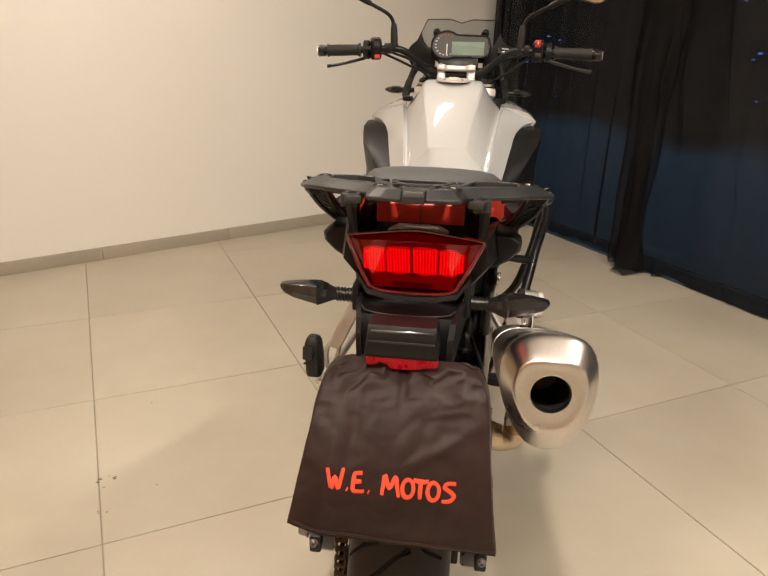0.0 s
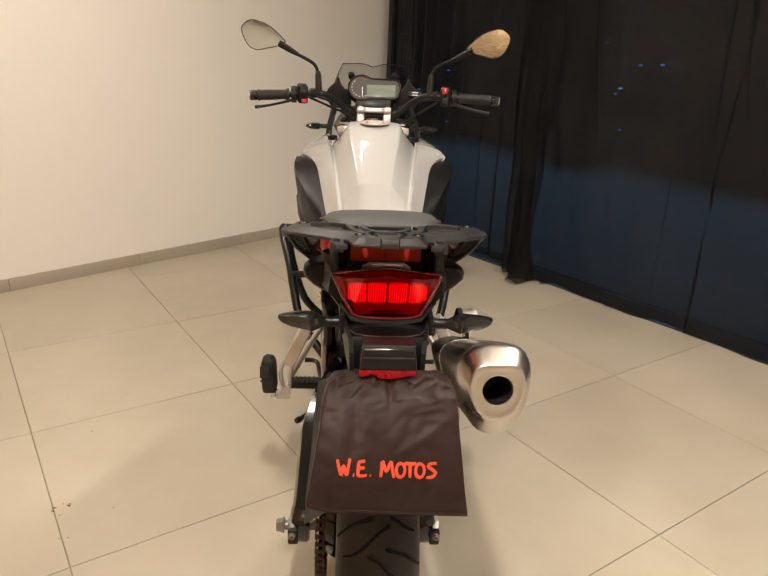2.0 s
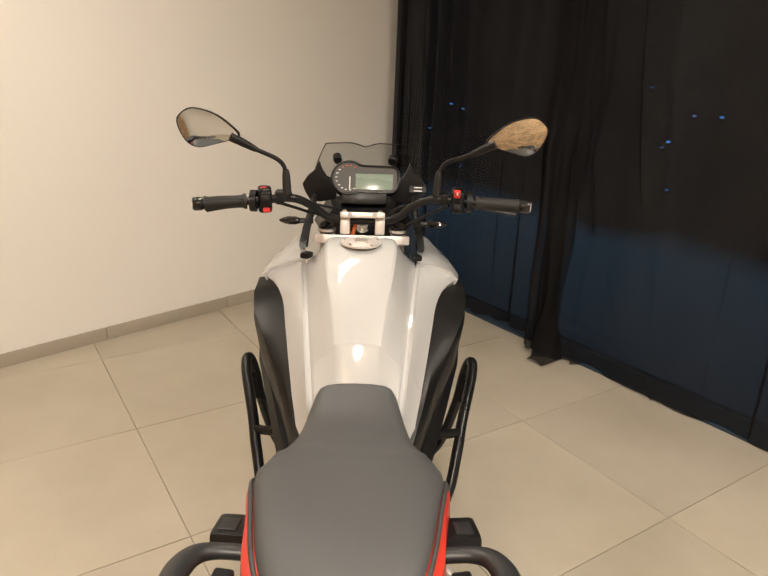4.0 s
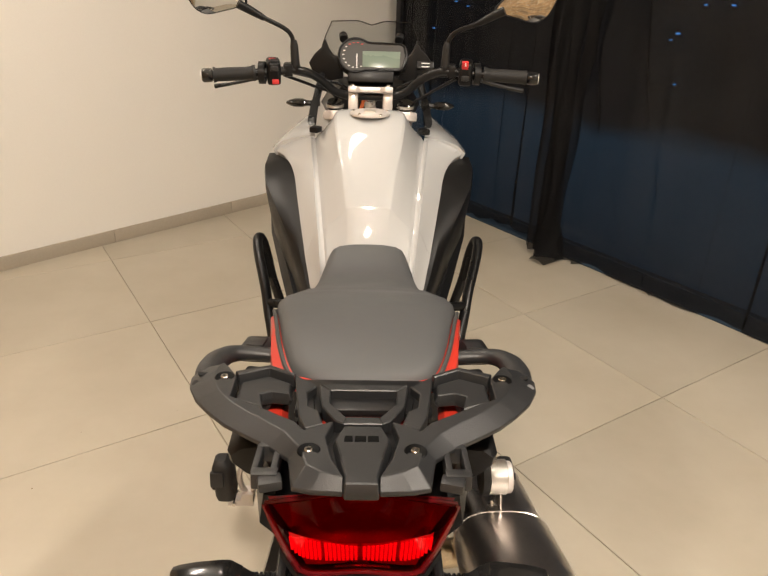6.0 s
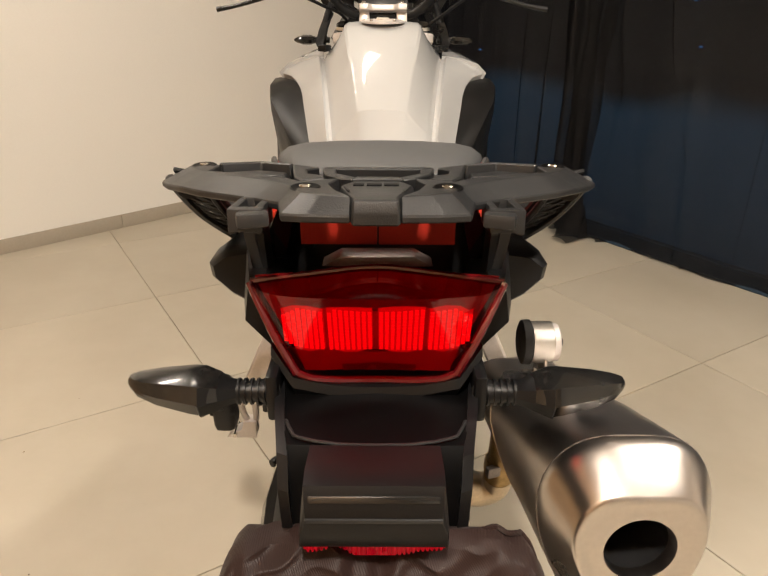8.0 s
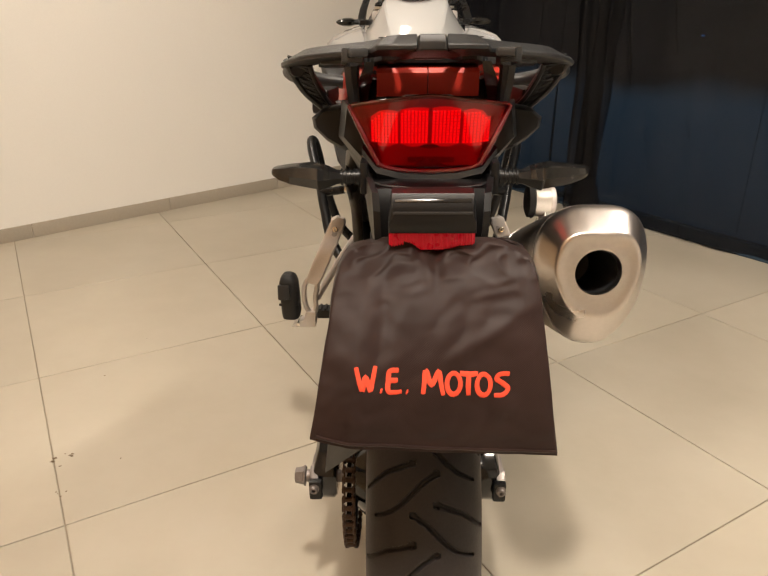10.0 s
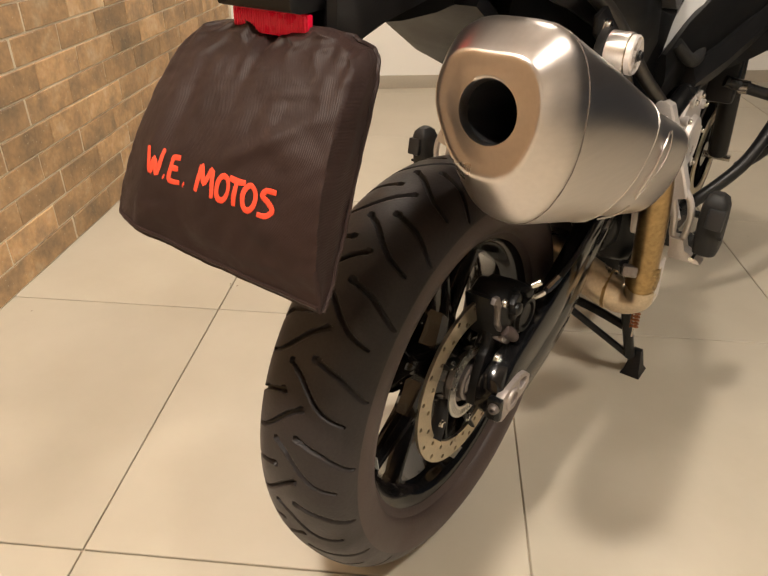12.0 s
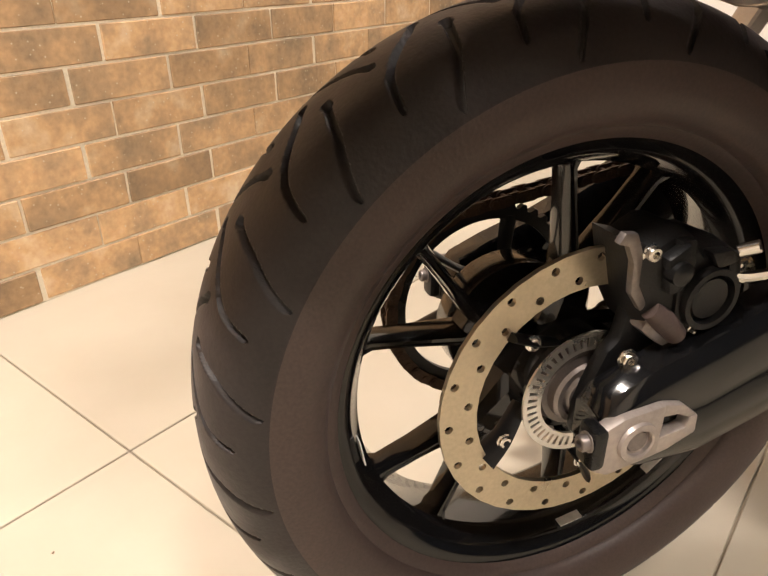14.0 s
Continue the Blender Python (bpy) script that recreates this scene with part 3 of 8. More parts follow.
GROOVES = [
    [(-0.016, 0.020), (0.003, 0.0075), (0.030, -0.019), (0.0433, -0.0296), (0.0555, -0.035), (0.066, -0.0387)],
    [(0.016, 0.034), (0.051, 0.0225), (0.0662, 0.011), (0.0775, -0.0005)],
]
GROOVES += [[(-x, s - math.pi * 0.335 / PITCHES) for x, s in line] for line in GROOVES]


def groove_depth(x, s, pitch):
    """How deep the tread is cut at x across and s along the tyre, 0 to 1."""
    deep = 0.0
    for line in GROOVES:
        count = len(line) - 1
        for k, ((x0, s0), (x1, s1)) in enumerate(zip(line, line[1:])):
            for shift in (-2 * pitch, -pitch, 0.0, pitch):
                dx, ds = x1 - x0, s1 - s0
                px, ps = x - x0, s - s0 - shift
                t = max(0.0, min(1.0, (px * dx + ps * ds) / (dx * dx + ds * ds)))
                d = math.hypot(px - t * dx, ps - t * ds)
                half = 0.0037 - 0.0011 * (k + t) / count
                if k == 0 and t < 0.12:
                    half = 0.0052
                deep = max(deep, min(1.0, max(0.0, (half - d) / 0.0012)))
    return deep


def tyre_mesh(radius, width, rim_radius, centre, grooved, seg, cols):
    """The whole tyre: crown with its cut tread, shoulders, sidewalls."""
    half = width / 2
    crown = []
    for i in range(cols + 1):
        a = -1 + 2 * i / cols
        x = half * 0.985 * math.sin(a * 1.25) / math.sin(1.25)
        drop = 0.050 * abs(a) ** 2.3
        crown.append((x, radius - drop))
    edge = crown[-1][1]
    wall = [(half, edge - 0.012), (half * 1.0, edge - 0.022), (half * 0.985, edge - 0.030), (half * 0.93, edge - 0.042), (half * 0.84, rim_radius + 0.008), (half * 0.80, rim_radius + 0.0075), (half * 0.77, rim_radius + 0.001), (half * 0.70, rim_radius - 0.004)]
    prof = [(-x, r) for x, r in reversed(wall)] + crown + wall
    per = 2 * math.pi * radius / PITCHES
    n = len(prof)
    steps = seg // PITCHES
    cut = {}
    if grooved:
        for j in range(steps):
            for i in range(cols + 1):
                cut[j, i] = groove_depth(crown[i][0], per * j / steps - per / 2, per)
    verts, faces = [], []
    for k in range(seg):
        a = 2 * math.pi * k / seg
        for i, (x, r) in enumerate(prof):
            j = i - len(wall)
            if grooved and 0 <= j <= cols:
                r -= 0.0068 * cut[k % steps, j]
            verts.append((centre[0] + x, centre[1] - r * math.cos(a), centre[2] + r * math.sin(a)))
    for k in range(seg):
        a, b = k * n, ((k + 1) % seg) * n
        faces += [(a + i, a + i + 1, b + i + 1, b + i) for i in range(n - 1)]
    me = bpy.data.meshes.new("tyre")
    me.from_pydata(verts, [], faces)
    me.materials.append(M["rubber"])
    me.materials.append(M["sidewall"])
    me.materials.append(M["groove"])
    edge_cols = len(wall)
    me.polygons.foreach_set("material_index", [(2 if grooved and cut.get((k % steps, i - edge_cols), 0) > 0.45 else 0) if edge_cols - 1 <= i < edge_cols + cols else 1 for k in range(seg) for i in range(n - 1)])
    me.shade_smooth()
    me.set_sharp_from_angle(angle=radians(50))
    return me


def drilled_ring(inner, outer, x, thick, centre, count, rows, hole, twist=0.0):
    """A ring divided in cells, each with an eight-sided hole through it."""
    bm = bmesh.new()
    dr = (outer - inner) / rows
    seg = count * 2
    da = 2 * math.pi / seg

    def at(r, a, u):
        return bm.verts.new((centre[0] + u, centre[1] + r * math.cos(a), centre[2] + r * math.sin(a)))
    cache = {}

    def grid(k, j, u):
        key = (k % seg, j, u)
        if key not in cache:
            cache[key] = at(inner + dr * j, da * (k % seg), u)
        return cache[key]
    lo, hi = x - thick / 2, x + thick / 2
    for k in range(seg):
        for j in range(rows):
            holed = (k + j) % 2 == 0
            a, r = da * (k + 0.5 + twist), inner + dr * (j + 0.5)
            rims = {}
            for u in (lo, hi):
                c = [grid(k, j, u), grid(k + 1, j, u), grid(k + 1, j + 1, u), grid(k, j + 1, u)]
                if not holed:
                    bm.faces.new(c)
                    continue
                rim = [at(r + hole * math.sin(2 * math.pi * (i - 2.5) / 8), a + hole / r * math.cos(2 * math.pi * (i - 2.5) / 8) * -1 * -1, u) for i in range(8)]
                # order of the rim: starts near corner 0 and runs with the corners
                ang = [math.atan2(v.co.z - centre[2], v.co.y - centre[1]) for v in rim]
                rims[u] = rim
                order = sorted(range(8), key=lambda i: (i,))
                near = [min(order, key=lambda i: (rim[i].co - cc.co).length) for cc in c]
                step = 1 if (near[1] - near[0]) % 8 <= 4 else -1
                for q in range(4):
                    i0, i1 = near[q], near[(q + 1) % 4]
                    chain = [i0]
                    while chain[-1] != i1 and len(chain) < 9:
                        chain.append((chain[-1] + step) % 8)
                    bm.faces.new([c[q], c[(q + 1) % 4]] + [rim[i] for i in reversed(chain)])
            if holed:
                for i in range(8):
                    bm.faces.new((rims[lo][i], rims[lo][(i + 1) % 8], rims[hi][(i + 1) % 8], rims[hi][i]))
    for k in range(seg):
        for j in (0, rows):
            bm.faces.new((grid(k, j, lo), grid(k + 1, j, lo), grid(k + 1, j, hi), grid(k, j, hi)))
    return bm


def polar(r, degrees, x=0.0, centre=AXLE):
    """A place round the wheel: degrees from ahead (+y) upwards."""
    return Vector((centre[0] + x, centre[1] + r * math.cos(radians(degrees)), centre[2] + r * math.sin(radians(degrees))))


def rim_profile(half):
    return [(-half, 0.2265), (-half - 0.001, 0.231), (-half + 0.004, 0.2315), (-half + 0.007, 0.224), (-half + 0.013, 0.219), (-half + 0.02, 0.2175), (-0.026, 0.209), (0.026, 0.209), (half - 0.02, 0.2175), (half - 0.013, 0.219), (half - 0.007, 0.224), (half - 0.004, 0.2385), (half + 0.0015, 0.238), (half + 0.001, 0.2345), (half - 0.001, 0.2325), (half - 0.003, 0.2270), (half - 0.006, 0.2205), (half - 0.014, 0.2140), (half - 0.022, 0.2115), (0.026, 0.2035), (-0.026, 0.2035), (-half + 0.022, 0.2105), (-half + 0.014, 0.2125), (-half + 0.006, 0.2185)]


def spoke_mesh(centre, a0, a1, r0, r1, x0, x1):
    """One cast spoke from the hub to the rim, ridged along its middle."""
    p, q = polar(r0, a0, x0, centre), polar(r1, a1, x1, centre)
    ahead = (q - p).normalized()
    side = ahead.cross(Vector((1, 0, 0))).normalized()
    out = side.cross(ahead)
    rings = []
    for t, w, h in ((0, 0.0095, 0.022), (0.15, 0.0074, 0.020), (0.6, 0.0056, 0.016), (0.88, 0.0064, 0.015), (0.95, 0.0110, 0.018), (1.0, 0.0145, 0.021)):
        c = p.lerp(q, t)
        rings.append([c + side * w * u + out * h * v for u, v in ((-1, -0.7), (-0.7, -1), (0.7, -1), (1, -0.7), (1, 0.45), (0.55, 0.9), (0.25, 0.75), (-0.25, 0.75), (-0.55, 0.9), (-1, 0.45))])
    return loft(rings)


def build_rear_wheel():
    rim = part("rear_wheel", lathe(rim_profile(0.058), AXLE, 96), M["gloss_black"], BIKE, "gloss black five-spoke cast rear wheel")
    tyre = new("tyre", tyre_mesh(0.3425, 0.166, 0.2345, AXLE + Vector((-0.001, 0, 0)), True, 1600, 120))
    tyre.parent = rim
    tagged(tyre, "worn black rubber tyre with slanted tread grooves")
    part("hub", join(lathe([(-0.055, 0.0), (-0.055, 0.045), (-0.04, 0.056), (-0.02, 0.046), (0.02, 0.046), (0.045, 0.06), (0.058, 0.052), (0.058, 0.0)], AXLE, 40, closed=False)), M["gloss_black"], rim)
    for k in range(5):
        mid = 221 + 72 * k
        for off in (-14.5, 14.5):
            part("spoke", spoke_mesh(AXLE, mid + off * 0.20, mid + off, 0.088, 0.212, 0.005, 0.012), M["gloss_black"], rim)
        stem = [[polar(r, mid, 0.004) + Vector((h * v, -w * u * math.sin(radians(mid)), w * u * math.cos(radians(mid)))) for u, v in ((-1, -0.6), (-0.6, -1), (0.6, -1), (1, -0.6), (1, 0.6), (0.6, 1), (-0.6, 1), (-1, 0.6))] for r, w, h in ((0.040, 0.030, 0.026), (0.065, 0.0235, 0.023), (0.090, 0.0185, 0.021), (0.104, 0.0165, 0.018), (0.110, 0.010, 0.011))]
        part("spoke_web", loft(stem), M["gloss_black"], rim)
    # brake disc on the right: drilled ring, carrier arms with screws
    disc = part("brake_disc", drilled_ring(0.108, 0.1440, 0.071, 0.005, AXLE, 19, 2, 0.0042), M["disc_steel"], rim, "drilled bare steel brake disc", angle=30)
    for k in range(5):
        a = 133 + 72 * k
        tip, root = polar(0.111, a + 5, 0.071), polar(0.058, a - 16, 0.062)
        mid = polar(0.086, a, 0.070)
        part("disc_arm", join(tube([root, mid, tip], [0.008, 0.0115, 0.015], 10, 5, flat=0.30)), M["satin_black"], disc)
        part("screw", bolt(polar(0.087, a, 0.0750), (1, 0, 0), 0.0062, 0.005), M["chrome"], disc)
    n = 48
    base = lathe([(0.076, 0.046), (0.0785, 0.046), (0.0785, 0.050), (0.076, 0.050)], AXLE, 64)
    top = lathe([(0.076, 0.060), (0.0785, 0.060), (0.0785, 0.0645), (0.076, 0.0645)], AXLE, 64)
    teeth = [box(polar(0.055, 360 * i / n, 0.0772), (0.0025, 0.012, 0.0042), (360 * i / n, 0, 0)) for i in range(n)]
    part("sensor_ring", join(base, top, *teeth), M["raw_alu"], rim, "slotted bare metal sensor ring", angle=30)
    part("hub_face", lathe([(0.058, 0.044), (0.070, 0.040), (0.070, 0.034), (0.080, 0.034), (0.083, 0.031), (0.083, 0.026), (0.078, 0.024), (0.084, 0.020), (0.084, 0.0)], AXLE, 40, closed=False), M["dull_steel"], rim)
    # sprocket and its carrier on the left
    prof = []
    for i in range(44 * 4):
        r = (0.113, 0.119, 0.119, 0.113)[i % 4]
        prof.append((r * math.cos(2 * math.pi * i / 176), r * math.sin(2 * math.pi * i / 176)))
    outer = [(AXLE.y + y, AXLE.z + z) for y, z in prof]
    bm = bmesh.new()
    lo = [bm.verts.new((-0.1255, y, z)) for y, z in outer]
    hi = [bm.verts.new((-0.1185, y, z)) for y, z in outer]
    li = [bm.verts.new((-0.1255, AXLE.y + 0.100 * math.cos(2 * math.pi * i / 176), AXLE.z + 0.100 * math.sin(2 * math.pi * i / 176))) for i in range(176)]
    hi2 = [bm.verts.new((-0.1185, AXLE.y + 0.100 * math.cos(2 * math.pi * i / 176), AXLE.z + 0.100 * math.sin(2 * math.pi * i / 176))) for i in range(176)]
    for i in range(176):
        j = (i + 1) % 176
        for a, b in ((lo, hi), (hi, hi2), (hi2, li), (li, lo)):
            bm.faces.new((a[i], a[j], b[j], b[i]))
    sprocket = part("sprocket", bm, M["satin_black"], rim)
    for k in range(6):
        a = 60 * k + 10
        part("sprocket_arm", tube([polar(0.04, a - 14, -0.114), polar(0.062, a, -0.120), polar(0.104, a + 6, -0.122)], [0.012, 0.009, 0.011], 8, 4, flat=0.4), M["satin_black"], sprocket)
    part("cush_drive", lathe([(-0.118, 0.0), (-0.118, 0.050), (-0.100, 0.068), (-0.088, 0.076), (-0.05, 0.076), (-0.05, 0.0)], AXLE, 40, closed=False), M["gloss_black"], rim)
    for k in range(3):
        part("rim_sticker", box(polar(0.2095, -48 + 0.0 * k, 0.043) if k == 0 else polar(0.2094, 100 + 90 * k, 0.043), (0.011, 0.028, 0.0012), ((-48 if k == 0 else 100 + 90 * k) - 90, 0, 0)), M["label"], rim, "small pale printed sticker")


def build_swingarm():
    # beams: two rounded flanks with a groove between them
    def beam(left=False):
        rings = []
        rows = [(0.138, 0.370, 0.328), (0.148, 0.388, 0.314), (0.19, 0.406, 0.302), (0.25, 0.426, 0.300), (0.31, 0.452, 0.317), (0.38, 0.486, 0.343), (0.48, 0.524, 0.387), (0.58, 0.545, 0.420), (0.70, 0.553, 0.450)]
        for y, top, low in rows:
            h = (top - low) / 2
            c = (top + low) / 2
            x = 0.172 - 0.085 * max(0, (y - 0.42) / 0.28) if left else 0.122 - 0.035 * max(0, (y - 0.40) / 0.3)
            sec = [(-0.020, -0.8), (-0.014, -1), (0.012, -1), (0.020, -0.82), (0.021, -0.25), (0.016, -0.12), (0.016, -0.02), (0.022, 0.1), (0.022, 0.72), (0.014, 1), (-0.014, 1), (-0.020, 0.8)]
            rings.append([(x + u, y, c + h * v) for u, v in sec])
        return loft(rings)
    arm = part("swingarm", beam(), M["gloss_black"], BIKE, "black cast swingarm beam")
    arm2 = part("swingarm", mirrored(beam(True)), M["gloss_black"], BIKE, "black cast swingarm beam")
    part("swingarm_bridge", box((0, 0.62, 0.49), (0.20, 0.10, 0.07), (15, 0, 0), 0.015), M["satin_black"], BIKE)
    part("axle", rod((-0.212, AXLE.y, AXLE.z), (0.153, AXLE.y, AXLE.z), 0.0115, 20, 0.002), M["dull_steel"], BIKE)
    # chain adjuster on each beam end, with its open sleeve
    for side in (1, -1):
        s = "right" if side > 0 else "left"
        bm = join(yz([(0.126, 0.366), (0.122, 0.330), (0.140, 0.320), (0.190, 0.328), (0.190, 0.380), (0.149, 0.376)], 0.138, 0.152, 0.003), yz([(0.189, 0.380), (0.209, 0.375), (0.226, 0.361), (0.217, 0.360), (0.205, 0.366), (0.189, 0.367)], 0.139, 0.151, 0.002), yz([(0.189, 0.328), (0.200, 0.330), (0.228, 0.342), (0.227, 0.3605), (0.218, 0.360), (0.216, 0.350), (0.189, 0.346)], 0.1385, 0.1515, 0.002))
        bm2 = lathe([(0.150, 0.0125), (0.1555, 0.0125), (0.1565, 0.0140), (0.1555, 0.0185), (0.150, 0.0200)], AXLE, 28)
        bm3 = box((0.142, 0.128, 0.350), (0.024, 0.014, 0.040), (0, 0, 0), 0.005)
        whole = join(bm, bm2)
        if side < 0:
            whole, bm3 = mirrored(whole), mirrored(bm3)
            for bm in (whole, bm3):
                bmesh.ops.translate(bm, vec=(-0.047, 0, 0), verts=bm.verts)
        adj = part("chain_adjuster", whole, M["dull_alu"] if side > 0 else M["dull_steel"], arm if side > 0 else arm2, "bare aluminium chain adjuster block")
        part("end_cap", bm3, M["satin_black"], adj)
        part("adjuster_screw", bolt((0.144 if side > 0 else -0.191, 0.121, 0.356), (0, -1, 0), 0.0075, 0.008), M["dull_steel"], adj)
    nut = lathe([(-0.232, 0.010), (-0.231, 0.014), (-0.218, 0.0165), (-0.217, 0.0165), (-0.215, 0.019), (-0.212, 0.019), (-0.212, 0.008), (-0.232, 0.008)], AXLE, 6)
    part("axle_nut", nut, M["dull_steel"], BIKE, "hexagonal steel axle nut")


def build_caliper():
    body = loft([[(x, 0.228 + (y - 0.228) * k, 0.465 + (z - 0.465) * k) for y, z in ((0.160, 0.512), (0.180, 0.506), (0.202, 0.518), (0.216, 0.516), (0.229, 0.502), (0.252, 0.503), (0.280, 0.485), (0.290, 0.457), (0.284, 0.424), (0.245, 0.421), (0.225, 0.411), (0.191, 0.422), (0.178, 0.445), (0.168, 0.481))] for x, k in ((0.050, 0.80), (0.056, 0.95), (0.100, 1.0), (0.112, 0.92), (0.118, 0.72))])
    cal = part("brake_caliper", body, M["engine"], BIKE, "black cast brake caliper over the disc")
    part("piston_cover", lathe([(0.112, 0.021), (0.122, 0.0205), (0.125, 0.018), (0.123, 0.012), (0.123, 0.0)], (0, 0.238, 0.457), 28, closed=False), M["satin_black"], cal)
    part("bracket_arm", yz([(0.182, 0.432), (0.190, 0.446), (0.222, 0.432), (0.240, 0.408), (0.234, 0.401), (0.222, 0.402), (0.196, 0.420)], 0.098, 0.115, 0.003), M["dull_steel"], cal)
    part("bridge_rib", yz([(0.200, 0.512), (0.215, 0.512), (0.222, 0.440), (0.208, 0.436)], 0.110, 0.122, 0.003), M["engine"], cal)
    part("bridge_rib", yz([(0.252, 0.498), (0.266, 0.492), (0.276, 0.452), (0.262, 0.444)], 0.110, 0.121, 0.003), M["engine"], cal)
    bracket = yz([(0.146, 0.318), (0.146, 0.350), (0.151, 0.364), (0.158, 0.382), (0.167, 0.404), (0.177, 0.413), (0.180, 0.434), (0.183, 0.452), (0.225, 0.446), (0.236, 0.405), (0.216, 0.370), (0.206, 0.330)], 0.082, 0.098, 0.004)
    part("caliper_bracket", bracket, M["engine"], cal)
    part("pad_clip", yz([(0.146, 0.514), (0.151, 0.523), (0.163, 0.521), (0.171, 0.504), (0.173, 0.475), (0.184, 0.456), (0.179, 0.450), (0.166, 0.468), (0.163, 0.496), (0.156, 0.511)], 0.106, 0.114, 0.002), M["dull_steel"], cal)
    for y, z, r in ((0.174, 0.406, 0.0075), (0.277, 0.472, 0.011), (0.241, 0.419, 0.007), (0.178, 0.503, 0.0065)):
        part("screw", bolt((0.113, y, z), (1, 0, 0), r, 0.007), M["chrome"], cal)
    part("slide_boot", tube([(0.116, 0.186, 0.452), (0.119, 0.200, 0.440), (0.119, 0.216, 0.424)], [0.0085, 0.0105, 0.0090], 14, 4), M["sidewall"], cal, "brown rubber slide boot")
    part("casting_step", yz([(0.186, 0.500), (0.206, 0.512), (0.214, 0.494), (0.206, 0.470), (0.192, 0.468)], 0.114, 0.127, 0.004), M["engine"], cal)
    part("casting_step", yz([(0.228, 0.500), (0.250, 0.499), (0.262, 0.488), (0.240, 0.482)], 0.112, 0.126, 0.004), M["engine"], cal)
    part("piston_ring", lathe([(0.120, 0.0285), (0.128, 0.0275), (0.128, 0.0225), (0.120, 0.0215)], (0, 0.238, 0.457), 30), M["engine"], cal)
    part("pin_head", lathe([(0.120, 0.011), (0.131, 0.0100), (0.133, 0.007), (0.133, 0.0)], (0, 0.198, 0.488), 20, closed=False), M["satin_black"], cal)
    part("bleed_nipple", rod((0.116, 0.266, 0.492), (0.128, 0.276, 0.500), 0.006, 10, 0.001), M["chrome"], cal)
    part("hose_fitting", tube([(0.112, 0.258, 0.470), (0.122, 0.276, 0.470), (0.130, 0.292, 0.474)], 0.005, 8), M["chrome"], cal)
    part("brake_hose", tube([(0.130, 0.290, 0.474), (0.138, 0.330, 0.488), (0.140, 0.42, 0.520), (0.130, 0.53, 0.560), (0.10, 0.62, 0.60)], 0.0048, 8), M["satin_black"], BIKE, "black rubber brake hose")
    part("hose_sleeve", tube([(0.131, 0.296, 0.476), (0.137, 0.326, 0.487)], 0.0065, 8, 3), M["chrome"], BIKE)


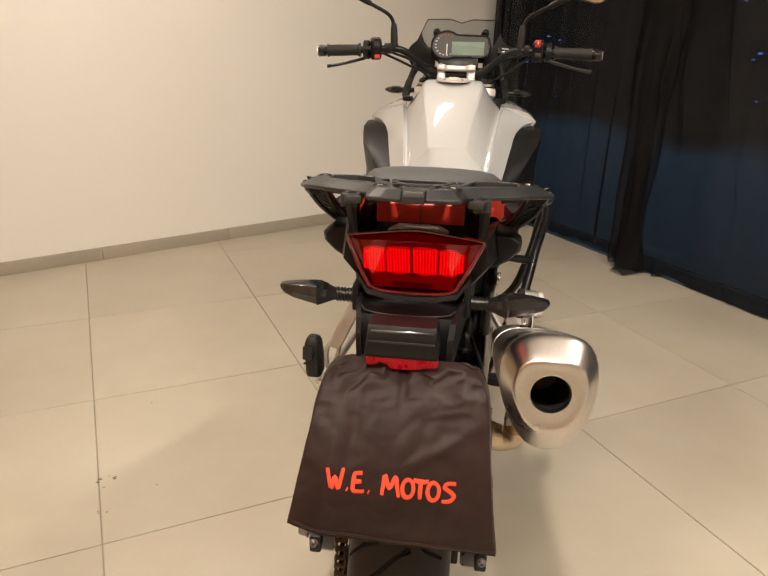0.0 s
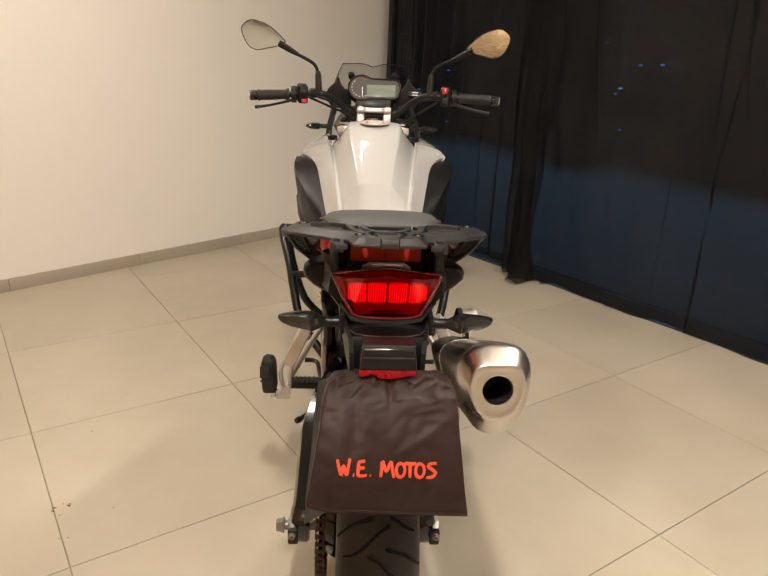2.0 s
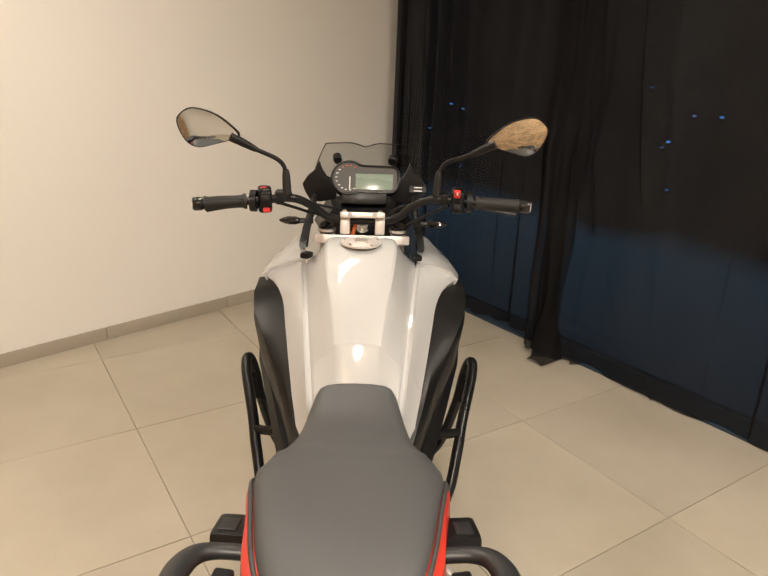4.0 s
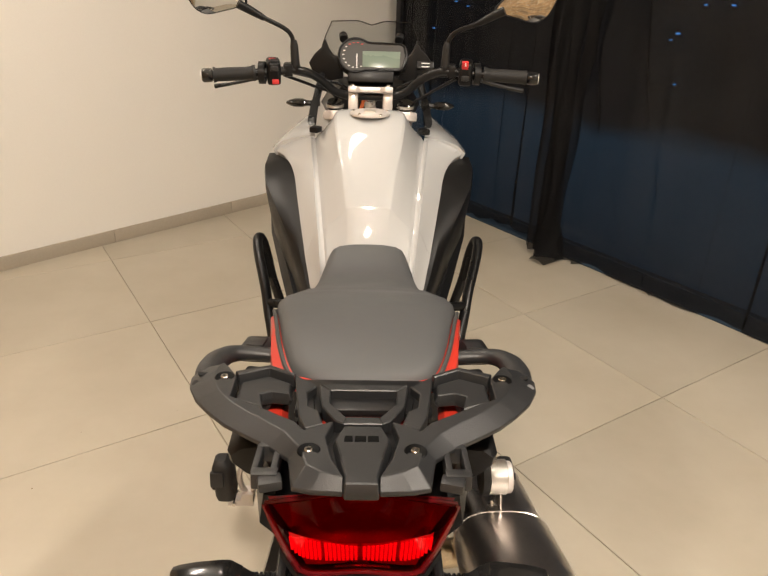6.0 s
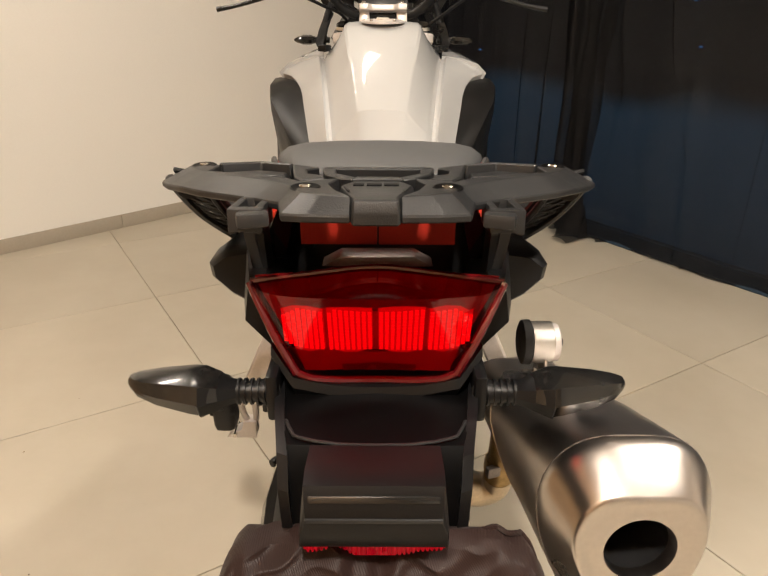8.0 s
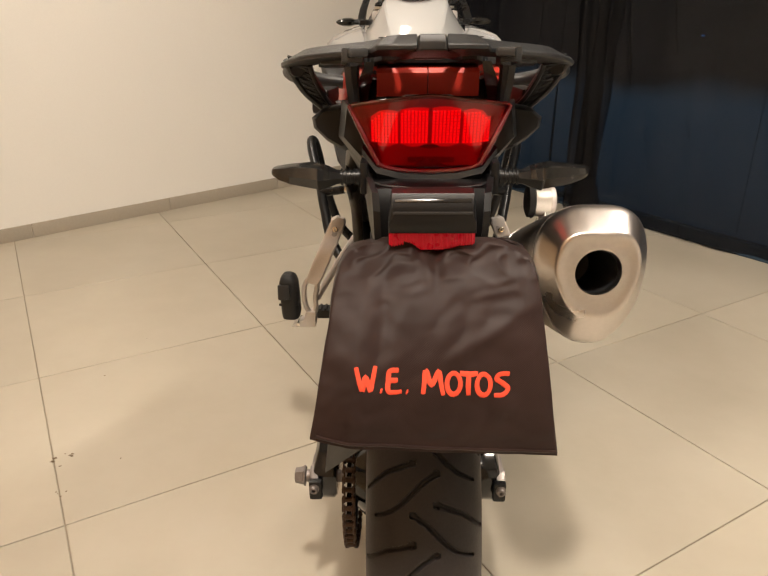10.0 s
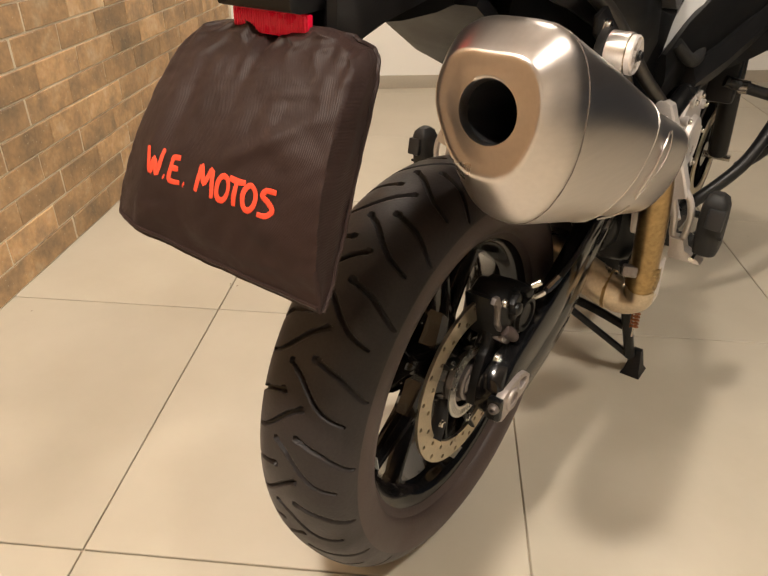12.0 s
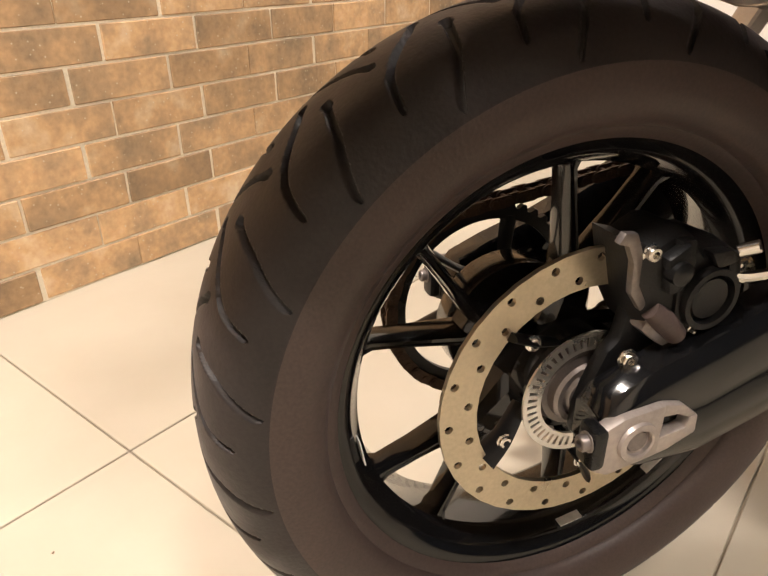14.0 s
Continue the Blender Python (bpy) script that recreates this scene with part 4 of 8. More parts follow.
def build_chain():
    """Links along the loop round both sprockets."""
    front, rf, rr = Vector((0, 0.72, 0.50)), 0.038, 0.119
    loop = []
    tilt = math.atan2(front.z - AXLE.z, front.y - AXLE.y)
    for i in range(25):
        a = tilt + math.pi / 2 + math.pi * i / 24
        loop.append((AXLE.y + rr * math.cos(a), AXLE.z + rr * math.sin(a)))
    for i in range(7):
        a = tilt - math.pi / 2 + math.pi * i / 6
        loop.append((front.y + rf * math.cos(a), front.z + rf * math.sin(a)))
    pts = [Vector((0, y, z)) for y, z in loop]
    lens = [(pts[(i + 1) % len(pts)] - pts[i]).length for i in range(len(pts))]
    total, pitch = sum(lens), 0.0159
    count = int(total / pitch / 2) * 2
    pins, i, run = [], 0, 0.0
    for k in range(count):
        goal = total * k / count
        while run + lens[i] < goal:
            run += lens[i]
            i += 1
        pins.append(pts[i].lerp(pts[(i + 1) % len(pts)], (goal - run) / lens[i]))
    bms = []
    for k in range(count):
        a, b = pins[k], pins[(k + 1) % count]
        mid, d = (a + b) / 2, b - a
        ang = math.degrees(math.atan2(d.z, d.y))
        w = 0.0095 if k % 2 else 0.0068
        for x in (-0.122 - w, -0.122 + w):
            out = []
            for e, s in ((-1, 1), (1, -1)):
                for q in range(5):
                    t = radians(90 * e * 0 + (90 if e < 0 else -90) + 45 * q)
                    out.append((e * pitch / 2 + 0.0068 * math.cos(t), 0.0068 * math.sin(t)))
            m = Matrix.Translation((x + 0.001, mid.y, mid.z)) @ Matrix.Rotation(radians(ang), 4, "X") @ Matrix(((0, 0, 1, 0), (1, 0, 0, 0), (0, 1, 0, 0), (0, 0, 0, 1)))
            bms.append(plate(out, 0.0022, m))
        bms.append(rod((-0.122 - 0.0115, a.y, a.z), (-0.122 + 0.0115, a.y, a.z), 0.0045, 8))
    part("chain", join(*bms), M["chain_steel"], BIKE, "rusty brown drive chain", angle=30)
    guard = loft([[(x, y, z) for x, z in ((-0.128, zt - 0.075), (-0.131, zt - 0.01), (-0.122, zt), (-0.088, zt), (-0.088, zt - 0.004), (-0.119, zt - 0.004), (-0.127, zt - 0.012), (-0.125, zt - 0.075))] for y, zt in ((0.37, 0.545), (0.44, 0.560), (0.52, 0.575))])
    part("chain_guard", guard, M["black_plastic"], BIKE)
    flap = loft([[Vector(u), Vector(l), Vector(l) + Vector((0.004, 0.002, 0.002)), Vector(u) + Vector((0.004, 0.002, 0.002))] for u, l in (((-0.090, -0.048, 0.570), (-0.153, 0.008, 0.482)), ((-0.098, 0.03, 0.595), (-0.155, 0.08, 0.495)), ((-0.104, 0.14, 0.618), (-0.150, 0.19, 0.552)), ((-0.106, 0.28, 0.622), (-0.150, 0.31, 0.575)), ((-0.11, 0.44, 0.605), (-0.150, 0.46, 0.575)))])
    part("wheel_guard", flap, M["black_plastic"], BIKE, "dark plastic wheel guard over the chain")
    part("hugger", loft([[(x, y, z) for x, y, z in ((-0.10 * k, y0, z0 - 0.035), (-0.085 * k, y0, z0), (0, y0, z0 + 0.012), (0.085 * k, y0, z0), (0.10 * k, y0, z0 - 0.035), (0.082 * k, y0, z0 - 0.006), (0, y0, z0 + 0.006), (-0.082 * k, y0, z0 - 0.006))] for y0, z0, k in ((0.30, 0.640, 0.9), (0.38, 0.615, 0.95), (0.46, 0.570, 0.9), (0.51, 0.52, 0.85))]), M["black_plastic"], BIKE)


def build_stand():
    stand = part("main_stand", tube([(-0.16, 0.80, 0.14), (0.0, 0.80, 0.17), (0.16, 0.80, 0.14)], 0.011, 10), M["satin_black"], BIKE, "black tubular main stand, folded down")
    for side in (1, -1):
        part("stand_leg", tube([(side * 0.135, 0.735, 0.335), (side * 0.150, 0.775, 0.20), (side * 0.170, 0.82, 0.055)], [0.015, 0.0125, 0.0125], 10), M["satin_black"], stand)
        part("stand_brace", rod((side * 0.172, 0.822, 0.050), (-side * 0.05, 0.70, 0.245), 0.0085, 10), M["satin_black"], stand)
        part("stand_foot", loft([[(side * 0.182 + u * w, 0.842 + v * d, 0.0045 * side * 0 + z + (-0.0051 if side > 0 else 0.0051)) for u, v in ((-1, -1), (1, -1), (1, 1), (-1, 1))] for z, w, d in ((0.0, 0.022, 0.026), (0.006, 0.024, 0.028), (0.018, 0.018, 0.02), (0.07, 0.010, 0.008))]), M["satin_black"], stand)
    part("stand_lug", box((0.150, 0.738, 0.345), (0.022, 0.075, 0.035), (20, 0, 0), 0.006), M["satin_black"], stand)
    coil = []
    a, b = Vector((0.178, 0.755, 0.150)), Vector((0.168, 0.775, 0.330))
    d = (b - a).normalized()
    s = d.cross(Vector((1, 0, 0))).normalized()
    u = s.cross(d)
    for i in range(22 * 8 + 1):
        t = i / (22 * 8)
        if 0.12 < t < 0.88:
            ang = 2 * math.pi * i / 8
            coil.append(a.lerp(b, t) + 0.0085 * (math.cos(ang) * s + math.sin(ang) * u))
    part("return_spring", tube(coil, 0.0021, 6, 1), M["spring"], stand, "orange-brown sleeved return spring")
    part("spring_hook", tube([a, a.lerp(b, 0.13)], 0.002, 6, 2), M["chrome"], stand)
    part("spring_eye", tube([a.lerp(b, 0.87), b, b + Vector((0, 0.012, 0.008))], 0.002, 6, 3), M["chrome"], stand)
    # side stand folded up along the left
    part("side_stand", tube([(-0.15, 0.90, 0.30), (-0.175, 0.78, 0.32), (-0.205, 0.68, 0.338), (-0.220, 0.645, 0.345), (-0.228, 0.635, 0.346)], [0.013, 0.010, 0.007, 0.011, 0.008], 10), M["satin_black"], BIKE, "black side stand folded up")


# -- exhaust --
EX_A, EX_WAY = Vector((0.198, -0.099, 0.862)), Vector((0.010, 0.9605, -0.2785)).normalized()
EX_SIDE, CUT = Vector((1, 0, 0)), -0.25
EX_UP = EX_SIDE.cross(EX_WAY).normalized()
SHIELD = [(0.000, 0.080), (0.033, 0.078), (0.055, 0.065), (0.068, 0.038), (0.071, 0.002), (0.066, -0.038), (0.050, -0.074), (0.029, -0.094), (0.005, -0.098), (-0.021, -0.089), (-0.043, -0.061), (-0.059, -0.024), (-0.067, 0.012), (-0.064, 0.043), (-0.050, 0.066), (-0.028, 0.078)]
FACE = [(0.000, 0.046), (0.026, 0.0455), (0.041, 0.037), (0.049, 0.019), (0.050, -0.001), (0.045, -0.023), (0.033, -0.045), (0.016, -0.055), (0.001, -0.056), (-0.014, -0.054), (-0.029, -0.043), (-0.041, -0.022), (-0.049, 0.000), (-0.048, 0.020), (-0.040, 0.037), (-0.025, 0.0455)]


def shield(d, k, n=3, tilt=0.0, dx=0.0, dz=0.0):
    """A section of the silencer d metres from its end, k times full size."""
    ring = spline([Vector((u, v, 0)) for u, v in SHIELD], n, closed=True)
    fall = float(np.interp(d, (0.05, 0.30, 0.42, 0.50), (1.0, 0.62, 0.53, 0.48)))
    ring = [Vector((p.x, p.y * fall if p.y > 0 else p.y * (1 + 0.22 * max(0.0, d - 0.2)), 0)) for p in ring]
    return [EX_A + EX_WAY * (d + tilt * p.y) + EX_SIDE * (p.x * k + dx) + EX_UP * (p.y * k + dz) for p in ring]


def cone(d, k, t, n=3):
    """A section of the end cap, t of the way from the flat face to the full shield."""
    a, b = (spline([Vector((u, v, 0)) for u, v in line], n, closed=True) for line in (FACE, SHIELD))
    return [EX_A + EX_WAY * (d + CUT * q.y) + EX_SIDE * q.x + EX_UP * q.y for q in (p.lerp(r, t) * k for p, r in zip(a, b))]


def circle_like(d, r, n=3, dx=0.0, dz=0.0, tilt=0.0):
    count = len(SHIELD) * n
    return [EX_A + EX_WAY * (d + tilt * r * math.cos(2 * math.pi * i / count)) + EX_SIDE * (dx + r * math.sin(2 * math.pi * i / count)) + EX_UP * (dz + r * math.cos(2 * math.pi * i / count)) for i in range(count)]


def build_exhaust():
    body = loft([shield(0.053, 0.995, tilt=CUT), shield(0.16, 1.0, dz=-0.002), shield(0.275, 1.01, dz=-0.005), shield(0.290, 0.985, dz=-0.005), shield(0.335, 0.965, dz=-0.006), shield(0.345, 0.985, dz=-0.007), shield(0.38, 0.985, dz=-0.008), shield(0.450, 0.975, dz=-0.009), shield(0.485, 0.965, dz=-0.010), shield(0.498, 0.945, dz=-0.010), shield(0.506, 0.88, dz=-0.010), shield(0.509, 0.70, dz=-0.010), shield(0.509, 0.2, dz=-0.010)], caps=False)
    muffler = part("exhaust", body, M["steel"], BIKE, "brushed stainless steel silencer with a shield-shaped end")
    cap = loft([circle_like(0.020, 0.0266, dx=0.002, tilt=CUT), circle_like(0.009, 0.0268, dx=0.002, tilt=CUT), circle_like(0.0060, 0.0278, dx=0.002, tilt=CUT), circle_like(0.0060, 0.0305, dx=0.002, tilt=CUT), cone(0.0064, 0.72, 0.0), cone(0.0060, 0.82, 0.0), cone(0.0054, 0.90, 0.0), cone(0.0053, 0.96, 0.0), cone(0.0060, 1.0, 0.02), cone(0.0078, 1.0, 0.075), cone(0.0105, 1.0, 0.15), cone(0.0145, 1.0, 0.26), cone(0.0230, 1.0, 0.47), cone(0.0320, 1.0, 0.69), cone(0.0375, 1.0, 0.82), cone(0.0420, 1.0, 0.91), cone(0.0465, 1.0, 0.97), cone(0.0510, 1.0, 0.995), cone(0.0560, 1.0, 1.0)], caps=False)
    end = part("end_cap", cap, M["steel"], muffler, angle=60)
    part("outlet_bore", loft([circle_like(0.018, 0.0267, dx=0.002, tilt=CUT), circle_like(0.15, 0.0264, dx=0.002), circle_like(0.151, 0.005, dx=0.002)], caps=False), M["dial"], end, "plain black bore")
    for d, k, tilt in ((0.0545, 1.001, CUT), (0.488, 0.966, 0.0)):
        part("seam", tube(shield(d, k, 2, tilt, dz=0.0 if d < 0.1 else -0.010), 0.0009, 6, 1, closed=True), M["dull_steel"], muffler)
    jacket = loft([shield(0.0555, 1.000, tilt=CUT), shield(0.060, 1.010, tilt=CUT), shield(0.105, 1.016, tilt=-0.08, dz=-0.001), shield(0.16, 1.022, 3, 0.1, dz=-0.002), shield(0.23, 1.028, 3, 0.20, dz=-0.0035), shield(0.283, 1.032, 3, 0.30, dz=-0.005), shield(0.284, 1.00, 3, 0.30, dz=-0.005)], caps=False)
    part("jacket_bead", tube(shield(0.283, 1.028, 2, 0.30, dz=-0.005), 0.0013, 8, 1, closed=True), M["steel"], muffler)
    part("jacket", jacket, M["steel"], muffler, "slanted outer steel jacket", angle=30)
    def flank(d, k, i):
        return shield(d, k, dz=-0.0085)[i]
    slot = [flank(d, k, i) for d, k, i in ((0.372, 0.993, 9), (0.378, 0.993, 12), (0.366, 0.996, 14), (0.344, 0.999, 17), (0.338, 0.999, 14), (0.350, 0.996, 11))]
    part("pressed_slot", tube(slot, 0.0012, 8, 5, closed=True), M["steel"], muffler)
    part("pressed_line", tube([flank(0.352, 0.999, 18), flank(0.345, 1.0, 20), flank(0.328, 1.002, 22)], 0.0012, 6, 5), M["steel"], muffler)
    # hanger: bracket, bush and cap
    c = Vector((0.206, 0.238, 0.857))
    part("hanger_plate", yz([(0.200, 0.816), (0.207, 0.828), (0.217, 0.846), (0.238, 0.852), (0.255, 0.840), (0.266, 0.820), (0.272, 0.790)], 0.1985, 0.2015, 0.001), M["steel"], muffler)
    part("hanger_foot", box((0.200, 0.235, 0.8105), (0.034, 0.072, 0.003), (-20, 0, 0), 0.001), M["steel"], muffler)
    part("bush_disc", lathe([(-0.036, 0.0), (-0.036, 0.020), (-0.033, 0.027), (-0.024, 0.0275), (-0.022, 0.024), (-0.022, 0.0)], c, 30, closed=False), M["grip_rubber"], muffler, "black rubber bush")
    part("hanger_band", lathe([(-0.022, 0.0255), (0.002, 0.0255), (0.002, 0.0230), (-0.022, 0.0230)], c, 36), M["raw_alu"], muffler)
    part("bush", lathe([(-0.020, 0.0), (-0.020, 0.0225), (0.003, 0.0225), (0.003, 0.0)], c, 30, closed=False), M["blued"], muffler)
    wheel = part("hanger_cap", lathe([(0.003, 0.0232), (0.009, 0.0230), (0.011, 0.0210), (0.0095, 0.0185), (0.007, 0.0170), (0.007, 0.009), (0.011, 0.008), (0.011, 0.0)], c, 36, closed=False), M["silver"], muffler, "round cast aluminium cap")
    for k in range(6):
        p = c + Vector((0.008, 0.0133 * math.cos(k * math.pi / 3), 0.0133 * math.sin(k * math.pi / 3)))
        part("cap_rib", box(p, (0.006, 0.011, 0.0032), (60 * k, 0, 0), 0.001), M["silver"], wheel)
    part("hanger_screw", bolt(c + Vector((0.013, 0, 0)), (1, 0, 0), 0.0055, 0.004), M["satin_black"], wheel)
    for y, z in ((0.212, 0.830), (0.264, 0.824)):
        part("bracket_screw", bolt((0.185, y, z), (1, 0, 0), 0.0045), M["chrome"], muffler)
    pipe = part("link_pipe", tube([(0.205, 0.372, 0.712), (0.212, 0.425, 0.690), (0.219, 0.468, 0.640), (0.222, 0.490, 0.56), (0.222, 0.508, 0.47), (0.222, 0.520, 0.41)], 0.0245, 20, 6), M["blued"], BIKE, "gold-brown heat-tinted exhaust pipe")
    part("pipe_clamp", lathe([(-0.022, 0.0275), (0.0, 0.029), (0.022, 0.0275), (0.022, 0.0255), (-0.022, 0.0255)], (0.222, 0.515, 0.438), 30, "z"), M["blued"], pipe)
    part("clamp_ears", box((0.205, 0.487, 0.452), (0.026, 0.014, 0.022), (0, 0, 20), 0.004), M["dull_steel"], pipe)
    part("collector", tube([(0.222, 0.521, 0.412), (0.218, 0.528, 0.385), (0.190, 0.532, 0.372), (0.150, 0.528, 0.385), (0.10, 0.535, 0.40), (0.02, 0.60, 0.39), (0.0, 0.80, 0.33)], [0.0265, 0.029, 0.033, 0.036, 0.036, 0.034, 0.032], 22, 6), M["warm_steel"], BIKE, "rounded stainless exhaust collector")
    part("collector_seam", lathe([(-0.003, 0.038), (0.003, 0.038), (0.003, 0.034), (-0.003, 0.034)], (0.165, 0.530, 0.380), 30), M["blued"], BIKE)
    part("heat_strip", box((0.247, 0.528, 0.428), (0.004, 0.030, 0.085), (8, 0, 0), 0.0015), M["silver"], BIKE)


build_rear_wheel()
build_swingarm()
build_caliper()
build_chain()
build_stand()
build_exhaust()


# -- tank, seat, tail --
def smooth_table(table, n=5):
    """The rows of a table with n smooth steps from each to the next."""
    return list(zip(*[[q[0] for q in spline([(r[k], 0, 0) for r in table], n)] for k in range(len(table[0]))]))


# y, crown height, half panel, crease x, crease z, outer x, outer z, foot x, foot z
TANK = smooth_table([
    (0.790, 0.800, 0.040, 0.080, 0.780, 0.112, 0.750, 0.108, 0.700),
    (0.860, 0.878, 0.042, 0.090, 0.858, 0.128, 0.820, 0.122, 0.750),
    (0.900, 0.949, 0.044, 0.096, 0.916, 0.138, 0.862, 0.132, 0.785),
    (0.943, 1.014, 0.046, 0.102, 0.958, 0.150, 0.902, 0.144, 0.820),
    (0.955, 1.027, 0.050, 0.104, 0.966, 0.152, 0.908, 0.146, 0.822),
    (1.020, 1.080, 0.060, 0.113, 1.008, 0.166, 0.950, 0.160, 0.860),
    (1.100, 1.134, 0.074, 0.123, 1.048, 0.182, 0.998, 0.176, 0.900),
    (1.180, 1.174, 0.084, 0.133, 1.078, 0.198, 1.036, 0.190, 0.930),
    (1.250, 1.184, 0.082, 0.141, 1.094, 0.226, 1.056, 0.205, 0.970),
    (1.310, 1.165, 0.070, 0.146, 1.096, 0.262, 1.058, 0.215, 1.000),
    (1.360, 1.125, 0.050, 0.150, 1.080, 0.268, 1.046, 0.215, 1.000),
    (1.400, 1.070, 0.045, 0.150, 1.050, 0.240, 1.025, 0.200, 0.990),
], 4)


def tank_section(row):
    y, zc, xp, xc, zk, xo, zo, xf, zf = row
    half = [(0, zc), (xp * 0.6, zc - 0.001), (xp, zc - 0.004), (xp + 0.006, zc - 0.008), (xp + (xc - xp) * 0.45, zc - 0.008 - (zc - zk) * 0.36), (xp + (xc - xp) * 0.85, zk + (zc - zk) * 0.17), (xc - 0.002, zk + 0.004), (xc + 0.003, zk - 0.006), (xc + 0.010, zk - 0.005), (xc + 0.016, zk + 0.001), (xc + (xo - xc) * 0.55, zk + (zo - zk) * 0.28), (xo - 0.010, zo + 0.009), (xo, zo - 0.004), (xo - 0.006, zo - 0.018), (xf, zf)]
    return [(-x, y, z) for x, z in reversed(half[1:])] + [(x, y, z) for x, z in half]


def build_tank():
    tank = part("fuel_tank", loft([tank_section(r) for r in TANK], closed_ring=False, caps=False), M["white_paint"], BIKE, "glossy white fuel tank with creased flanks", angle=24)
    c = Vector((0.0, 1.206, 1.1805))
    m = Matrix.Translation(c) @ Matrix.Rotation(radians(2), 4, "X")
    ring = lathe([(0.000, 0.052), (0.004, 0.051), (0.006, 0.046), (0.005, 0.040), (0.007, 0.036), (0.007, 0.0)], (0, 0, 0), 40, "z", closed=False)
    bmesh.ops.transform(ring, matrix=m @ Matrix.Diagonal((1, 0.86, 1, 1)), verts=ring.verts)
    cap = part("fuel_cap", ring, M["silver"], tank, "round silver fuel filler cap")
    part("lock_cover", box(c + Vector((0, -0.004, 0.009)), (0.030, 0.022, 0.005), (2, 0, 0), 0.002), M["raw_alu"], cap)
    for k in range(5):
        a = radians(72 * k + 18)
        part("screw", bolt(c + Vector((0.045 * math.cos(a), 0.039 * math.sin(a), 0.005)), (0, 0, 1), 0.003, 0.003), M["chrome"], cap)
    # white panels that carry the shoulders on to the nose
    def nose_panel():
        rows = []
        for y, xi, zi, xo, zo in ((1.300, 0.150, 1.099, 0.266, 1.058), (1.360, 0.156, 1.106, 0.274, 1.052), (1.440, 0.163, 1.109, 0.274, 1.044), (1.530, 0.173, 1.106, 0.262, 1.037), (1.600, 0.183, 1.098, 0.226, 1.050)):
            xm, zm = (xi + xo) / 2, (zi + zo) / 2
            rows.append([(xi, y, zi), (xm * 0.5 + xi * 0.5, y, zm * 0.5 + zi * 0.5 + 0.008), (xm, y, zm + 0.014), (xm * 0.4 + xo * 0.6, y, zm * 0.4 + zo * 0.6 + 0.014), (xo, y, zo), (xo - 0.008, y, zo - 0.016), (xm, y, zm - 0.008), (xi, y, zi - 0.010)])
        return loft(rows)
    both("nose_panel", nose_panel, M["white_paint"], label="white front side panel")
    # side panels: dark shrouds under the white flanks
    def shroud():
        rings = []
        for y, xi, zi, xo, zo, xl, zl in (
            (0.768, 0.106, 0.765, 0.120, 0.735, 0.116, 0.665),
            (0.845, 0.118, 0.815, 0.131, 0.790, 0.124, 0.690),
            (0.920, 0.140, 0.868, 0.160, 0.845, 0.150, 0.700),
            (1.000, 0.155, 0.925, 0.190, 0.905, 0.178, 0.705),
            (1.080, 0.172, 0.978, 0.232, 0.965, 0.205, 0.715),
            (1.150, 0.186, 1.020, 0.266, 1.010, 0.232, 0.730),
            (1.230, 0.205, 1.044, 0.280, 1.034, 0.250, 0.760),
            (1.330, 0.215, 1.046, 0.282, 1.040, 0.262, 0.800),
            (1.440, 0.205, 1.020, 0.262, 1.010, 0.250, 0.840),
            (1.500, 0.180, 0.990, 0.225, 0.980, 0.220, 0.860),
        ):
            rings.append([(xi, y, zi), (xi + (xo - xi) * 0.6, y, zi - 0.002), (xo, y, zo), (xo + 0.002, y, zo - 0.02), (xl + (xo - xl) * 0.55, y, zl + (zo - zl) * 0.5), (xl + 0.004, y, zl + (zo - zl) * 0.36), (xl, y, zl), (xl - 0.03, y, zl - 0.01), (xi - 0.03, y, (zi + zl) / 2)])
        return loft([spline(r, 1) for r in rings])
    both("tank_shroud", shroud, M["shroud_black"], label="black plastic tank side panel")
    both("shroud_lower", lambda: loft([[(x + u, y, z + v) for u, v in ((0.016, -0.03), (0.026, 0.0), (0.012, 0.032), (-0.016, 0.026), (-0.02, -0.03))] for x, y, z in ((0.135, 0.86, 0.70), (0.165, 0.95, 0.735), (0.20, 1.06, 0.79), (0.238, 1.18, 0.86), (0.255, 1.30, 0.90))]), M["black_plastic"])
    part("tank_keel", box((0, 1.08, 0.86), (0.21, 0.50, 0.16), (14, 0, 0), 0.03), M["engine"], BIKE)


SEAT = smooth_table([
    (0.150, 1.066, 0.030, 1.046),
    (0.157, 1.078, 0.062, 1.052),
    (0.180, 1.091, 0.089, 1.060),
    (0.240, 1.094, 0.108, 1.060),
    (0.330, 1.082, 0.125, 1.046),
    (0.400, 1.064, 0.138, 1.026),
    (0.470, 1.042, 0.149, 0.990),
    (0.530, 1.014, 0.149, 0.955),
    (0.580, 0.996, 0.147, 0.925),
    (0.640, 0.966, 0.141, 0.880),
    (0.720, 0.935, 0.128, 0.850),
    (0.800, 0.924, 0.113, 0.848),
    (0.860, 0.938, 0.099, 0.870),
    (0.888, 0.950, 0.090, 0.890),
    (0.902, 0.944, 0.083, 0.890),
], 4)


def seat_section(y, z, w, low):
    h = z - low
    half = [(0, z), (w * 0.4, z - h * 0.02), (w * 0.72, z - h * 0.09), (w * 0.88, z - h * 0.22), (w * 0.97, z - h * 0.46), (w, z - h * 0.75), (w, low)]
    return [(-x, y, q) for x, q in reversed(half[1:])] + [(x, y, q) for x, q in half]


